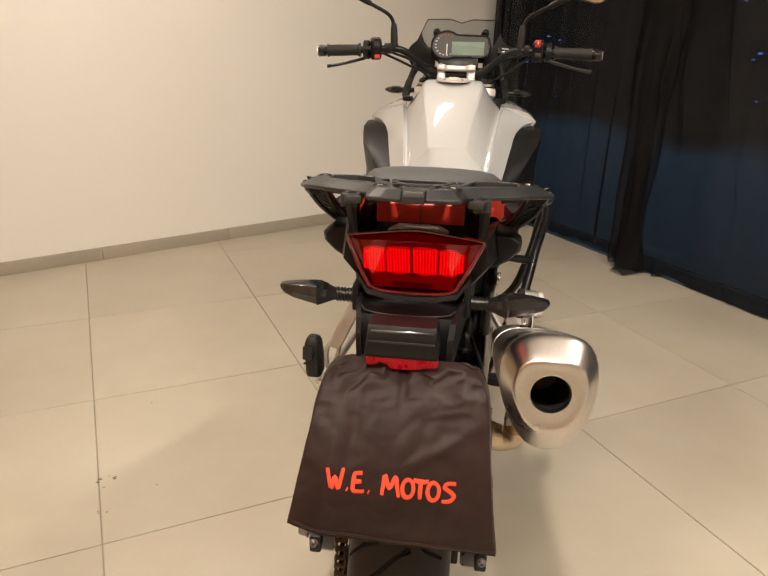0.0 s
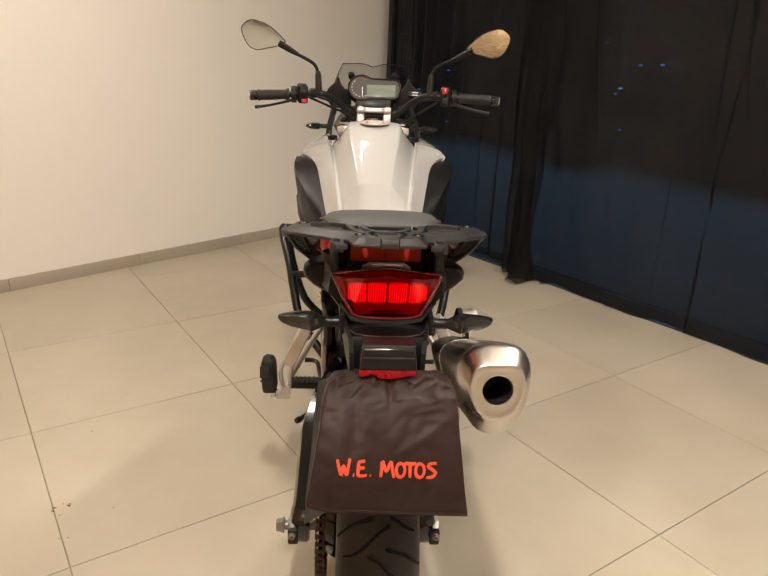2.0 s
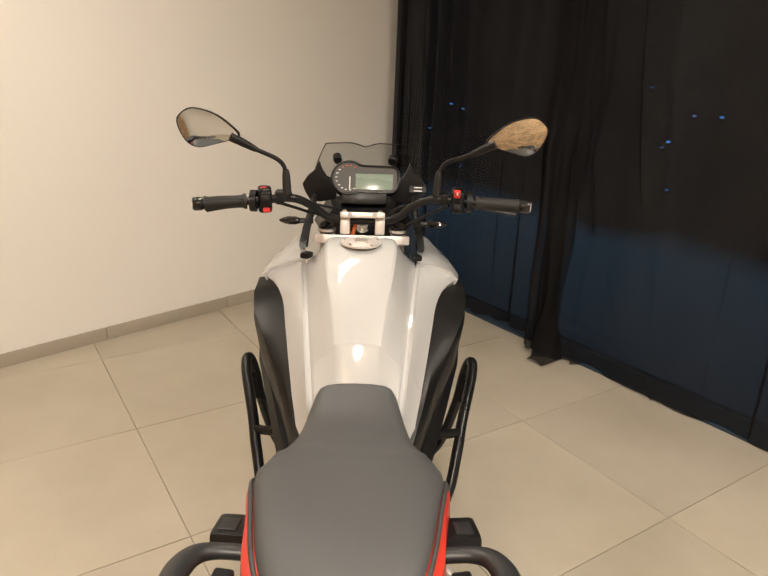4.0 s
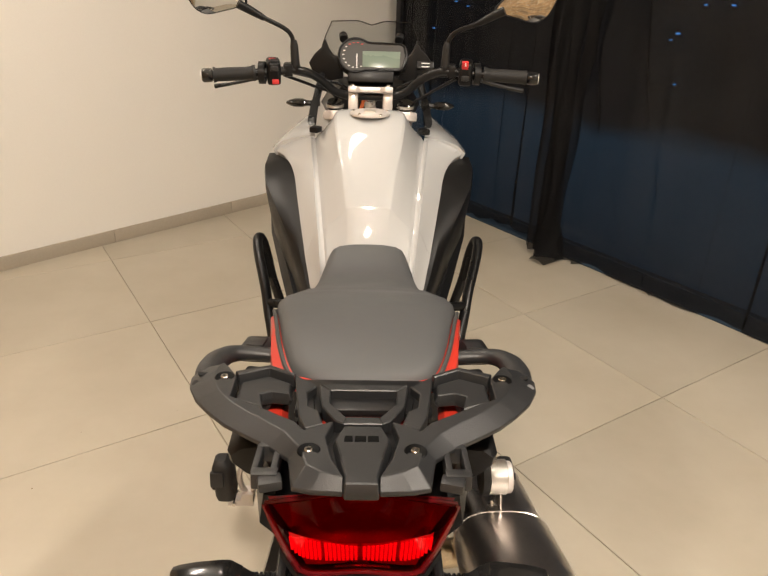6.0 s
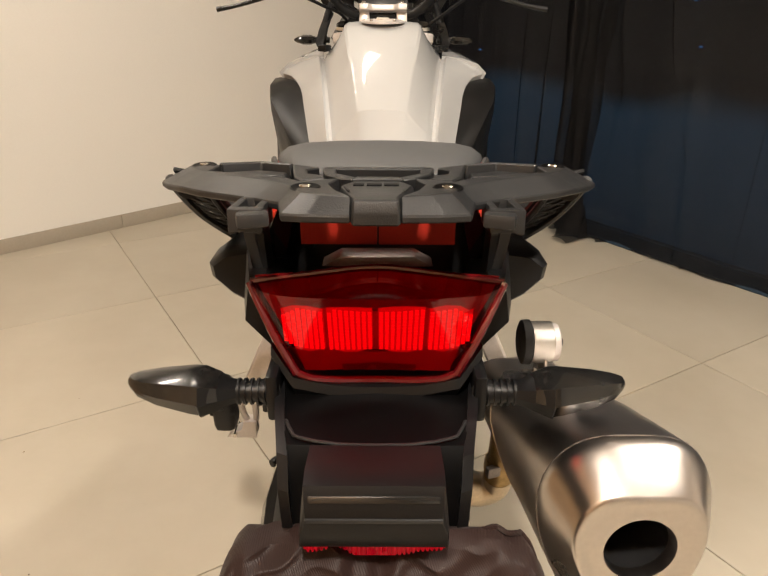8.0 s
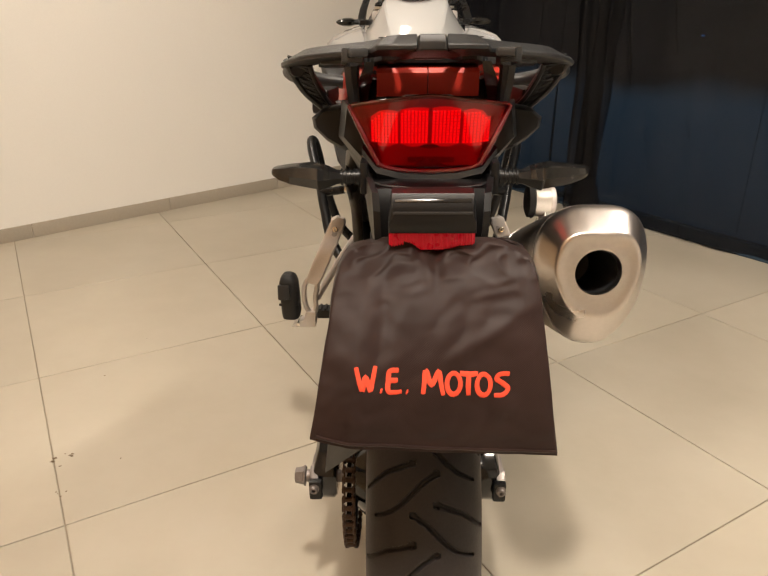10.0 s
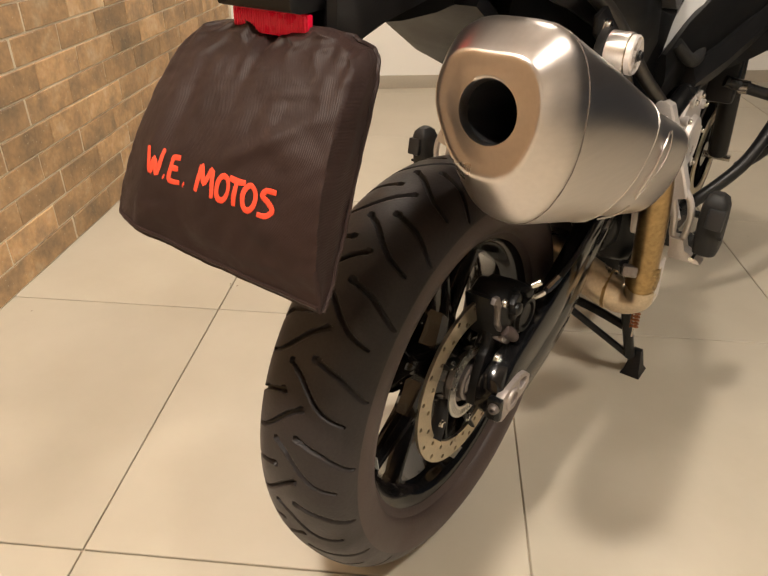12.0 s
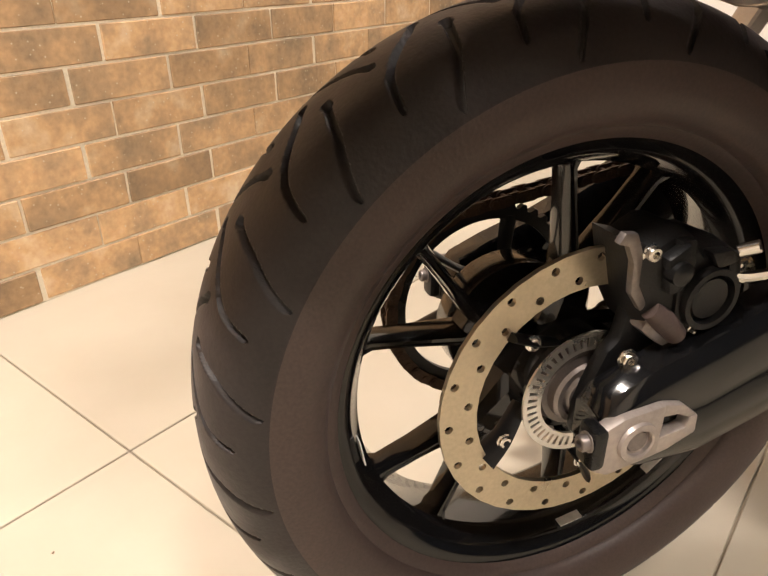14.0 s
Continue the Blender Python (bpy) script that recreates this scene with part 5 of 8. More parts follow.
def build_seat():
    seat = part("seat", loft([seat_section(*r) for r in SEAT]), M["vinyl"], BIKE, "matt grey vinyl two-level seat")
    # red flanks below the piping, closing in a V at the back
    left, right = [], []
    for y, z, w, low in SEAT:
        if y > 0.50:
            continue
        e = max(0.0, (0.34 - y) / 0.19)
        k = min(1.0, max(0.12, (0.52 - y) / 0.06)) * min(1.0, max(0.3, (y - 0.12) / 0.14))
        right.append([(w - 0.002, y - 0.004, low + 0.012), (w + 0.003 + 0.006 * k + 0.010 * e, y - 0.006 - 0.010 * e, low + 0.002), (w + 0.003 + 0.009 * k + 0.012 * e, y - 0.008 - 0.010 * e, low - 0.046 * k - 0.004), (w - 0.02, y, low - 0.046 * k - 0.004), (w - 0.02, y, low + 0.01)])
    side = loft(right)
    other = mirrored(side)
    trim = part("red_trim", side, M["red_vinyl"], seat, "red seat side panel")
    part("red_trim", other, M["red_vinyl"], seat, "red seat side panel")
    edge = [((0.0, 0.142, 1.077), (0.0, 0.126, 1.0815)), ((0.030, 0.148, 1.077), (0.027, 0.130, 1.0815)), ((0.058, 0.161, 1.076), (0.052, 0.138, 1.0795)), ((0.080, 0.177, 1.074), (0.078, 0.160, 1.0740)), ((0.092, 0.190, 1.070), (0.098, 0.183, 1.0660)), ((0.102, 0.216, 1.064), (0.116, 0.214, 1.0560)), ((0.107, 0.245, 1.060), (0.123, 0.244, 1.0500))]
    edge = [tuple((-x, y, z) for x, y, z in pair) for pair in reversed(edge[1:])] + edge
    part("red_trim", loft([[Vector(a), Vector(b), Vector(b) - Vector((0, 0, 0.014)), Vector(a) - Vector((0, 0, 0.014))] for a, b in edge]), M["red_vinyl"], seat, "red band round the back of the seat")
    for s in (-1, 1):
        part("red_trim", box((s * 0.092, 0.128, 1.062), (0.028, 0.060, 0.008), (0, 0, s * 12), 0.002), M["red_vinyl"], seat, "red seat back panel")
        part("red_trim", box((s * 0.034, 0.138, 1.076), (0.060, 0.014, 0.012), (0, 0, s * 12), 0.002), M["red_vinyl"], seat, "red seat back panel")
    part("red_trim", box((0.0, 0.140, 1.040), (0.100, 0.020, 0.040), (-10, 0, 0), 0.006), M["red_vinyl"], seat, "red seat back panel")
    piping = [Vector((x, y, z)) for x, y, z in [(w + 0.003, y - 0.004, low + 0.014) for y, z, w, low in reversed(SEAT) if y <= 0.50]]
    piping += [Vector((-p.x, p.y, p.z)) for p in reversed(piping)]
    part("piping", tube(piping, 0.0032, 6, 2), M["vinyl_dark"], seat)
    # red body panel that shows below the rack, split in the middle
    both("tail_panel", lambda: loft([[(x, 0.071, 1.0445), (x, 0.0685, 1.074), (x, 0.073, 1.0795), (x, 0.104, 1.0815), (x, 0.104, 1.076), (x, 0.082, 1.046)] for x in (0.0008, 0.04, 0.0665)]), M["red_vinyl"], label="red tail panel below the seat")


def rack_point(x, y):
    """The rack's upper face, which rises to the back and drops to its tips."""
    return Vector((x, y, 1.1195 - 0.14 * (y + 0.017) - 0.10 * max(0, abs(x) - 0.165)))


def rack_piece(outline, thick, bevel=0.004, lift=0.0):
    bm = plate(outline, thick, None, bevel, 1)
    for v in bm.verts:
        v.co = rack_point(v.co.x, v.co.y) + Vector((0, 0, v.co.z + lift))
    return bm


def slab(pairs, thick, lift=0.0, round_off=0.0012, wall=0.5):
    """A rack member with a flat top and sloping flanks: pairs of top and foot places."""
    bm = bmesh.new()
    rows = []
    for t in (0.0, wall, 1.0):
        row = []
        for (x0, y0), (x1, y1) in pairs:
            k = 0.0 if t == 0 else 1.0
            x, y = x0 + (x1 - x0) * k, y0 + (y1 - y0) * k
            row.append(bm.verts.new(rack_point(x, y) + Vector((0, 0, lift - thick * t))))
        rows.append(row)
    n = len(pairs)
    bm.faces.new(rows[0])
    bm.faces.new(rows[-1][::-1])
    for a, b in zip(rows, rows[1:]):
        for i in range(n):
            bm.faces.new((a[i], a[(i + 1) % n], b[(i + 1) % n], b[i]))
    bmesh.ops.recalc_face_normals(bm, faces=bm.faces)
    if round_off:
        bmesh.ops.bevel(bm, geom=bm.edges[:], offset=round_off, segments=1, affect="EDGES", clamp_overlap=True)
    return bm


# the right half of the rack's main plate: each corner of its upper face and the foot of the flank below it
WING = [((0.016, -0.058), (0.016, -0.067)), ((0.036, -0.051), (0.045, -0.065)), ((0.050, -0.040), (0.062, -0.060)), ((0.059, -0.012), (0.070, -0.016)), ((0.077, 0.016), (0.092, 0.005)), ((0.101, 0.038), (0.118, 0.025)), ((0.125, 0.058), (0.143, 0.045)), ((0.145, 0.079), (0.167, 0.072)), ((0.160, 0.101), (0.187, 0.101)), ((0.170, 0.125), (0.202, 0.134)), ((0.175, 0.147), (0.206, 0.158)), ((0.173, 0.164), (0.196, 0.184)), ((0.168, 0.170), (0.176, 0.190)), ((0.160, 0.158), (0.160, 0.166)), ((0.151, 0.142), (0.150, 0.146)), ((0.1465, 0.135), (0.1460, 0.136)), ((0.144, 0.087), (0.143, 0.089)), ((0.121, 0.073), (0.120, 0.075)), ((0.094, 0.053), (0.093, 0.055)), ((0.070, 0.036), (0.069, 0.038)), ((0.058, 0.019), (0.057, 0.021)), ((0.042, 0.030), (0.041, 0.032)), ((0.030, 0.036), (0.029, 0.037)), ((0.036, 0.006), (0.0335, 0.006)), ((0.028, -0.030), (0.0255, -0.030))]


def build_rack():
    def two(pairs):
        return [((-a, b), (-c, d)) for (a, b), (c, d) in pairs]
    def flat(points, side=1):
        return [((side * x, y), (side * x, y)) for x, y in points]
    rack = part("luggage_rack", join(slab(WING, 0.017, round_off=0.0010, wall=0.70), slab(two(WING), 0.017, round_off=0.0010, wall=0.70)), M["grey_plastic"], BIKE, "dark grey grained plastic luggage rack with grab handles", angle=12)
    half = [((0.018, 0.029), (0.020, 0.031)), ((0.026, 0.004), (0.029, 0.004)), ((0.014, -0.056), (0.0175, -0.056)), ((0.0145, -0.0665), (0.0150, -0.0705))]
    part("tongue", slab(half + two(half)[::-1], 0.017, -0.0012), M["grey_plastic"], rack, angle=18)
    part("tongue_floor", slab(flat([(-0.034, 0.034), (-0.037, 0.004), (-0.022, -0.054), (0.022, -0.054), (0.037, 0.004), (0.034, 0.034)]), 0.006, -0.012), M["black_plastic"], rack, angle=18)
    # frame round the open middle
    part("hole_frame", slab(flat([(0.050, 0.117), (0.037, 0.102), (-0.037, 0.102), (-0.050, 0.117)]), 0.018, 0.0005), M["grey_plastic"], rack, angle=18)
    part("hole_frame", slab(flat([(0.017, 0.044), (0.020, 0.0305), (-0.020, 0.0305), (-0.017, 0.044)]), 0.020, 0.0005), M["grey_plastic"], rack, angle=18)
    for x, w in ((-0.0135, 0.008), (-0.002, 0.011), (0.0105, 0.011)):
        part("badge_bar", rack_piece([(x - w / 2, -0.0005), (x + w / 2, -0.0005), (x + w / 2, 0.0095), (x - w / 2, 0.0095)], 0.0012, 0.0003, -0.0004), M["deep_black"], rack, "plain raised badge mark")
    for s in (-1, 1):
        part("hole_frame", slab(flat([(0.0365, 0.102), (0.050, 0.117), (0.047, 0.090), (0.043, 0.066), (0.028, 0.037), (0.0195, 0.031), (0.0168, 0.0435), (0.0355, 0.074)], s), 0.018), M["grey_plastic"], rack, angle=18)
        # Thin black wedges laid on the tongue stand for the dark slits.
        part("slit_wedge", slab(flat([(0.0245, -0.002), (0.0195, -0.030), (0.0180, -0.026), (0.0235, -0.004)], s), 0.001, -0.0006, 0.0), M["black_plastic"], rack)
        # bars between the middle and the recessed panel, and across its front
        part("frame_bar", slab(flat([(0.080, 0.140), (0.057, 0.118), (0.052, 0.112), (0.062, 0.096), (0.058, 0.066), (0.047, 0.057), (0.040, 0.031), (0.057, 0.0215), (0.066, 0.047), (0.0755, 0.108)], s), 0.022, 0.0004), M["grey_plastic"], rack, angle=18)
        part("frame_notch", slab(flat([(0.056, 0.100), (0.047, 0.106), (0.044, 0.070), (0.052, 0.064)], s), 0.012, -0.010), M["black_plastic"], rack, angle=18)
        part("frame_bar", slab([((s * a, b), (s * c, d)) for (a, b), (c, d) in (((0.079, 0.142), (0.078, 0.146)), ((0.112, 0.164), (0.112, 0.169)), ((0.150, 0.146), (0.152, 0.150)), ((0.1455, 0.137), (0.144, 0.134)), ((0.112, 0.156), (0.112, 0.152)), ((0.082, 0.137), (0.081, 0.133)))], 0.022, 0.001), M["grey_plastic"], rack, angle=18)
        part("inset", slab([((s * a, b), (s * c, d)) for (a, b), (c, d) in (((0.139, 0.131), (0.143, 0.133)), ((0.112, 0.146), (0.112, 0.152)), ((0.085, 0.129), (0.080, 0.132)), ((0.083, 0.104), (0.079, 0.102)), ((0.103, 0.110), (0.103, 0.106)), ((0.115, 0.103), (0.114, 0.101)), ((0.108, 0.074), (0.107, 0.070)), ((0.138, 0.090), (0.142, 0.087)))], 0.016, -0.006), M["grey_plastic"], rack, angle=18)
        for x, y in ((0.050, -0.0175), (0.160, 0.132)):
            part("rack_screw", bolt(rack_point(s * x, y) + Vector((0, 0, -0.0022)), (0, 0.12, 1), 0.0046, 0.004), M["chrome"], rack)
            # Black rings laid on the plate stand for the shade in the screw wells.
            part("screw_well_shade", lathe([(0.0, 0.0112), (0.0008, 0.0100), (0.0004, 0.0075), (0.0004, 0.003), (0, 0.002)], rack_point(s * x, y), 20, "z"), M["deep_black"], rack)
        # grab handle: the bar that turns in to the seat, and the ribbed band below it
        bar = [(s * 0.180, 0.140, 1.0720), (s * 0.193, 0.182, 1.0675), (s * 0.193, 0.222, 1.0600), (s * 0.181, 0.253, 1.0525), (s * 0.155, 0.265, 1.0470), (s * 0.108, 0.266, 1.0420)]
        part("grab_bar", tube(bar, [0.0100, 0.0160, 0.0165, 0.0145, 0.0125, 0.0125], 14, 5, flat=0.8), M["grey_plastic"], rack)
        def band(t, u):
            """A place on the band: t from the tip down, u from its inner to its outer edge."""
            a = spline([Vector(q) for q in ((0.163, 0.142, 1.078), (0.160, 0.150, 1.063), (0.151, 0.165, 1.040), (0.138, 0.180, 1.019), (0.116, 0.192, 1.000))], 4)
            b = spline([Vector(q) for q in ((0.195, 0.136, 1.086), (0.192, 0.143, 1.074), (0.183, 0.156, 1.053), (0.166, 0.170, 1.029), (0.132, 0.186, 1.000))], 4)
            k = min(15.999, t * 16)
            i = int(k)
            p, q = a[i].lerp(a[i + 1], k - i), b[i].lerp(b[i + 1], k - i)
            v = p.lerp(q, u)
            return Vector((s * v.x, v.y, v.z))
        for u in (0.0, 1.0):
            part("lattice_edge", tube([band(k / 6, u) for k in range(7)], 0.0045 if u else 0.0036, 8, 3), M["grey_plastic"], rack, angle=22)
        part("lattice_back", loft([[band(t, 0.0) + Vector((0, 0.012, 0.004)), band(t, 1.0) + Vector((0, 0.012, 0.004)), band(t, 1.0) + Vector((0, 0.016, 0.006)), band(t, 0.0) + Vector((0, 0.016, 0.006))] for t in np.linspace(0, 1, 9).tolist()]), M["black_plastic"], rack)
        for k in range(9):
            t0, t1 = 0.05 + 0.098 * k, 0.05 + 0.098 * (k + 1)
            part("lattice_rib", rod(band(t0, 0.05), band(t1, 0.95), 0.0016, 6), M["grey_plastic"], rack)
            part("lattice_rib", rod(band(t1, 0.05), band(t0, 0.95), 0.0016, 6), M["grey_plastic"], rack)
        # mounting ear with an open window under the plate, and its strut down to the tail
        bars = [box((s * 0.0990, -0.014, 1.098), (0.006, 0.048, 0.018), (-7, 0, 0), 0.0015), box((s * 0.0815, -0.014, 1.098), (0.006, 0.048, 0.018), (-7, 0, 0), 0.0015), box((s * 0.090, 0.008, 1.096), (0.020, 0.010, 0.018), (-7, 0, 0), 0.0015), box((s * 0.089, -0.036, 1.102), (0.024, 0.012, 0.016), (-7, 0, 0), 0.0015), box((s * 0.083, -0.045, 1.105), (0.022, 0.016, 0.010), (-7, 0, s * -14), 0.003)]
        ear = part("rack_ear", join(*bars), M["grey_plastic"], rack)
        part("rack_strut", loft([[(s * (x + u), y + v, z) for u, v in ((-0.0042, -0.010), (0.0042, -0.010), (0.0050, 0.012), (-0.0050, 0.012))] for x, y, z in ((0.092, 0.020, 1.102), (0.0925, 0.026, 1.075), (0.0925, 0.034, 1.045), (0.093, 0.045, 1.010))]), M["black_plastic"], ear)
        part("strut_face", loft([[(s * (x + u), y + v, z) for u, v in ((-0.004, -0.003), (0.004, -0.003), (0.004, 0.004), (-0.004, 0.004))] for x, y, z in ((0.100, 0.012, 1.092), (0.0985, 0.020, 1.065), (0.096, 0.030, 1.035))]), M["grey_plastic"], ear)
        mount = part("case_mount", loft([[(s * (x + u * k), y, z + v * k) for u, v in ((-0.036, 0.010), (-0.020, 0.022), (0.006, 0.018), (0.022, 0.006), (0.020, -0.008), (0.002, -0.026), (-0.022, -0.040), (-0.036, -0.036))] for x, y, z, k in ((0.136, 0.100, 1.006, 0.80), (0.137, 0.108, 1.006, 1.0), (0.138, 0.150, 1.004, 1.0), (0.136, 0.185, 1.000, 0.95), (0.122, 0.235, 0.990, 0.8))]), M["black_plastic"], BIKE, "black plastic case mount")
        part("mount_hook", box((s * 0.150, 0.215, 1.030), (0.026, 0.060, 0.022), (0, 0, s * 10), 0.005), M["black_plastic"], mount)
        part("mount_hook", box((s * 0.154, 0.368, 0.990), (0.070, 0.064, 0.024), (-12, 0, s * 4), 0.008), M["black_plastic"], mount)
        part("mount_step", box((s * 0.166, 0.366, 1.003), (0.026, 0.034, 0.005), (-12, 0, s * 4), 0.002), M["grey_plastic"], mount)


def build_tail():
    # the lamp: rim ahead, ridge along the back, face leaning in below it
    def across(pairs):
        return [(-x, y, z) for x, y, z in reversed(pairs[1:])] + list(pairs)
    rim = across([(0.0, -0.001, 1.0525), (0.048, -0.004, 1.0485), (0.0965, -0.006, 1.0425)])
    ridge = across([(0.0, -0.076, 1.0605), (0.038, -0.066, 1.0565), (0.074, -0.046, 1.0500), (0.0950, -0.014, 1.0425)])
    mid = across([(0.0, -0.046, 1.004), (0.034, -0.047, 1.004), (0.058, -0.043, 1.005), (0.0760, -0.026, 1.005)])
    low = across([(0.0, -0.022, 0.966), (0.030, -0.026, 0.968), (0.050, -0.030, 0.972), (0.0610, -0.030, 0.977)])
    under = across([(0.0, 0.006, 0.958), (0.030, 0.006, 0.960), (0.050, 0.004, 0.966), (0.058, 0.000, 0.972)])
    def strip(rows):
        return loft([spline([Vector(p) for p in r], 4) for r in rows], closed_ring=False, caps=False)
    back = [across([(0.0, y, z), (0.050, y, z - 0.003), (w, y, z - 0.006)]) for y, z, w in ((0.000, 1.0515, 0.0945), (0.004, 1.030, 0.088), (0.006, 1.004, 0.076), (0.006, 0.975, 0.064), (0.004, 0.966, 0.058))]
    tray = [across([(0.0, y, z), (0.034, y + 0.001, z + 0.001), (w, y + 0.004, z + 0.003)]) for y, z, w in ((0.004, 0.968, 0.056), (-0.018, 0.972, 0.059), (-0.026, 0.990, 0.067), (-0.036, 1.001, 0.0735))]
    def skin(rows):
        return loft([spline([Vector(q) for q in r], 6) for r in rows], closed_ring=False, caps=False)
    light = part("tail_light", skin(back), M["red_body"], BIKE, "wide red tail light, lit in four fields")
    part("lamp_tray", skin(tray), M["red_body"], light)
    part("lens", strip([ridge, mid, low, under]), M["lens"], light, "clear red plastic lens", angle=30)
    roof = spline([Vector(p) for p in rim], 6), spline([Vector(p) for p in ridge], 4)
    part("lens_roof", loft([roof[0], roof[1]], closed_ring=False, caps=False), M["lens_shaded"], light, "clear red plastic lens", angle=30)
    for s in (-1, 1):
        side = [Vector((s * x, y, z)) for x, y, z in ((0.0970, -0.007, 1.0425), (0.0865, -0.018, 1.0230), (0.0755, -0.027, 1.0030), (0.0615, -0.031, 0.9765))]
        part("lens_edge", tube(side, 0.0034, 8, 3), M["lens_rim"], light)
    part("lens_edge", tube([Vector(p) for p in rim], 0.0028, 8, 4), M["lens_rim"], light)
    part("lens_edge", tube([Vector(p) + Vector((0, -0.001, 0)) for p in low], 0.0030, 8, 4), M["lens_rim"], light)
    def face_y(u, z):
        r, m, f = (spline([Vector(p) for p in line], 8) for line in (ridge, mid, low))
        zy = []
        for line in (f, m, r):
            xs = [p.x for p in line]
            zy.append((float(np.interp(u, xs, [p.z for p in line])), float(np.interp(u, xs, [p.y for p in line]))))
        return float(np.interp(z, [q[0] for q in zy], [q[1] for q in zy]))
    for x0, x1, tops in ((-0.0700, -0.0375, (1.030, 1.042, 1.044, 1.042)), (-0.0350, -0.0025, (1.044, 1.047, 1.048, 1.047)), (0.0015, 0.0345, (1.047, 1.049, 1.048, 1.045)), (0.0375, 0.0710, (1.043, 1.045, 1.042, 1.030))):
        rings = []
        for k, u in enumerate(np.linspace(x0, x1, 4).tolist()):
            bulge = 0.002 * math.sin(math.pi * k / 3)
            rings.append([(u, face_y(u, z) + 0.0085 - bulge, z) for z in (tops[k], 1.034, 1.026, 1.014, 1.004, 0.999 + (0.004 if k in (0, 3) else 0.0))])
        field = part("led_field", loft(rings, closed_ring=False, caps=False), M["led"], light, "glowing red light field")
        points = []
        for i in range(12):
            for c in range(8):
                z = 1.0425 - 0.0034 * i
                u = x0 + (x1 - x0) * (0.06 + 0.88 * c / 7)
                if z > float(np.interp(u, np.linspace(x0, x1, 4), tops)) - 0.003:
                    continue
                points.append(box((u, face_y(u, z) + 0.0055, z), (0.0026, 0.0018, 0.0021)))
        part("light_points", join(*points), M["led_line"], field)
    # Dividers and bowl emit in place of LED light scattered inside the lamp.
    for x in (-0.0363, -0.0005, 0.0360):
        part("led_divider", loft([[(x + d, face_y(x, z) + 0.0092, z) for z in (1.043, 1.026, 1.012, 1.002)] for d in (-0.002, 0.002)], closed_ring=False, caps=False), M["led_scatter"], light)
    part("led_bowl", loft([[(x * (1 - 4.0 * max(0.0, 0.996 - z)), face_y(x, z) + 0.0098, z) for x in np.linspace(-0.062, 0.063, 9).tolist()] for z in (1.004, 0.996, 0.988, 0.980, 0.973)], closed_ring=False, caps=False), M["led_scatter"], light)
    part("led_bridge", loft([[(x, face_y(x, 0.985) + 0.003, 0.986), (x, face_y(x, 0.978) + 0.003, 0.978)] for x in np.linspace(-0.026, 0.030, 6).tolist()], closed_ring=False, caps=False), M["red_body"], light)
    fin = [(-0.046, 1.040), (-0.030, 1.049), (0.030, 1.049), (0.046, 1.040)]
    part("top_fin", plate(fin[::-1], 0.022, pose(0, 0.030, 0, 90, 0, 0), 0.002), M["dull_steel"], light)
    # chin below the lamp
    chin = []
    for x, z, y in ((-0.082, 0.990, -0.020), (-0.064, 0.970, -0.034), (-0.034, 0.962, -0.032), (0.0, 0.959, -0.030), (0.034, 0.962, -0.032), (0.064, 0.970, -0.034), (0.082, 0.990, -0.020)):
        chin.append([(x, y, z + 0.004), (x, y - 0.003, z - 0.003), (x * 0.97, y + 0.002, z - 0.013), (x * 0.96, y + 0.05, z - 0.016), (x * 0.98, y + 0.05, z + 0.004)])
    part("tail_chin", loft(chin), M["black_plastic"], BIKE, "black plastic panel below the tail light")
    both("tail_fairing", lambda: loft([[(x0, y, z0), (x1, y, z0 + 0.002), (x1 + 0.006, y, (z0 + z1) / 2), (x2, y, z1), (x2 - 0.03, y, z1 + 0.004), (x0 - 0.02, y, (z0 + z1) / 2)] for y, x0, x1, x2, z0, z1 in ((0.006, 0.088, 0.100, 0.074, 1.040, 0.966), (0.06, 0.092, 0.112, 0.084, 1.040, 0.950), (0.16, 0.095, 0.122, 0.094, 1.026, 0.930), (0.30, 0.10, 0.130, 0.104, 0.995, 0.89), (0.50, 0.10, 0.130, 0.11, 0.94, 0.82), (0.68, 0.09, 0.112, 0.10, 0.86, 0.74))]), M["black_plastic"], label="black plastic tail fairing")
    part("tail_core", box((0, 0.33, 0.985), (0.185, 0.46, 0.10), (-8, 0, 0), 0.02), M["satin_black"], BIKE)
    for s in (-1, 1):
        part("tail_cheek", loft([[(s * x, y, z) for x, y, z in ((xa, 0.066, za), (xb, 0.064, za), (xb + 0.004, 0.12, za), (xa, 0.12, za))] for xa, xb, za in ((0.080, 0.099, 1.034), (0.074, 0.092, 1.060), (0.069, 0.080, 1.088))]), M["gloss_black"], BIKE)
    part("tail_lid", box((0, 0.112, 1.086), (0.150, 0.07, 0.010), (-6, 0, 0), 0.004), M["satin_black"], BIKE)
    # plate carrier: lid, sloping sides and the hood of the plate lamp
    carrier = part("plate_carrier", loft([[(-w, y, z), (w, y, z), (w * 1.02, y + 0.006, z - 0.012), (w * 0.9, y + d, z - d * 0.9), (-w * 0.9, y + d, z - d * 0.9), (-w * 1.02, y + 0.006, z - 0.012)] for y, z, w, d in ((0.020, 0.954, 0.078, 0.04), (-0.022, 0.958, 0.075, 0.05), (-0.080, 0.964, 0.066, 0.06), (-0.104, 0.965, 0.060, 0.06), (-0.116, 0.950, 0.060, 0.05), (-0.124, 0.916, 0.057, 0.03), (-0.126, 0.884, 0.054, 0.02))]), M["deep_black"], BIKE, "black plastic plate carrier behind the seat")
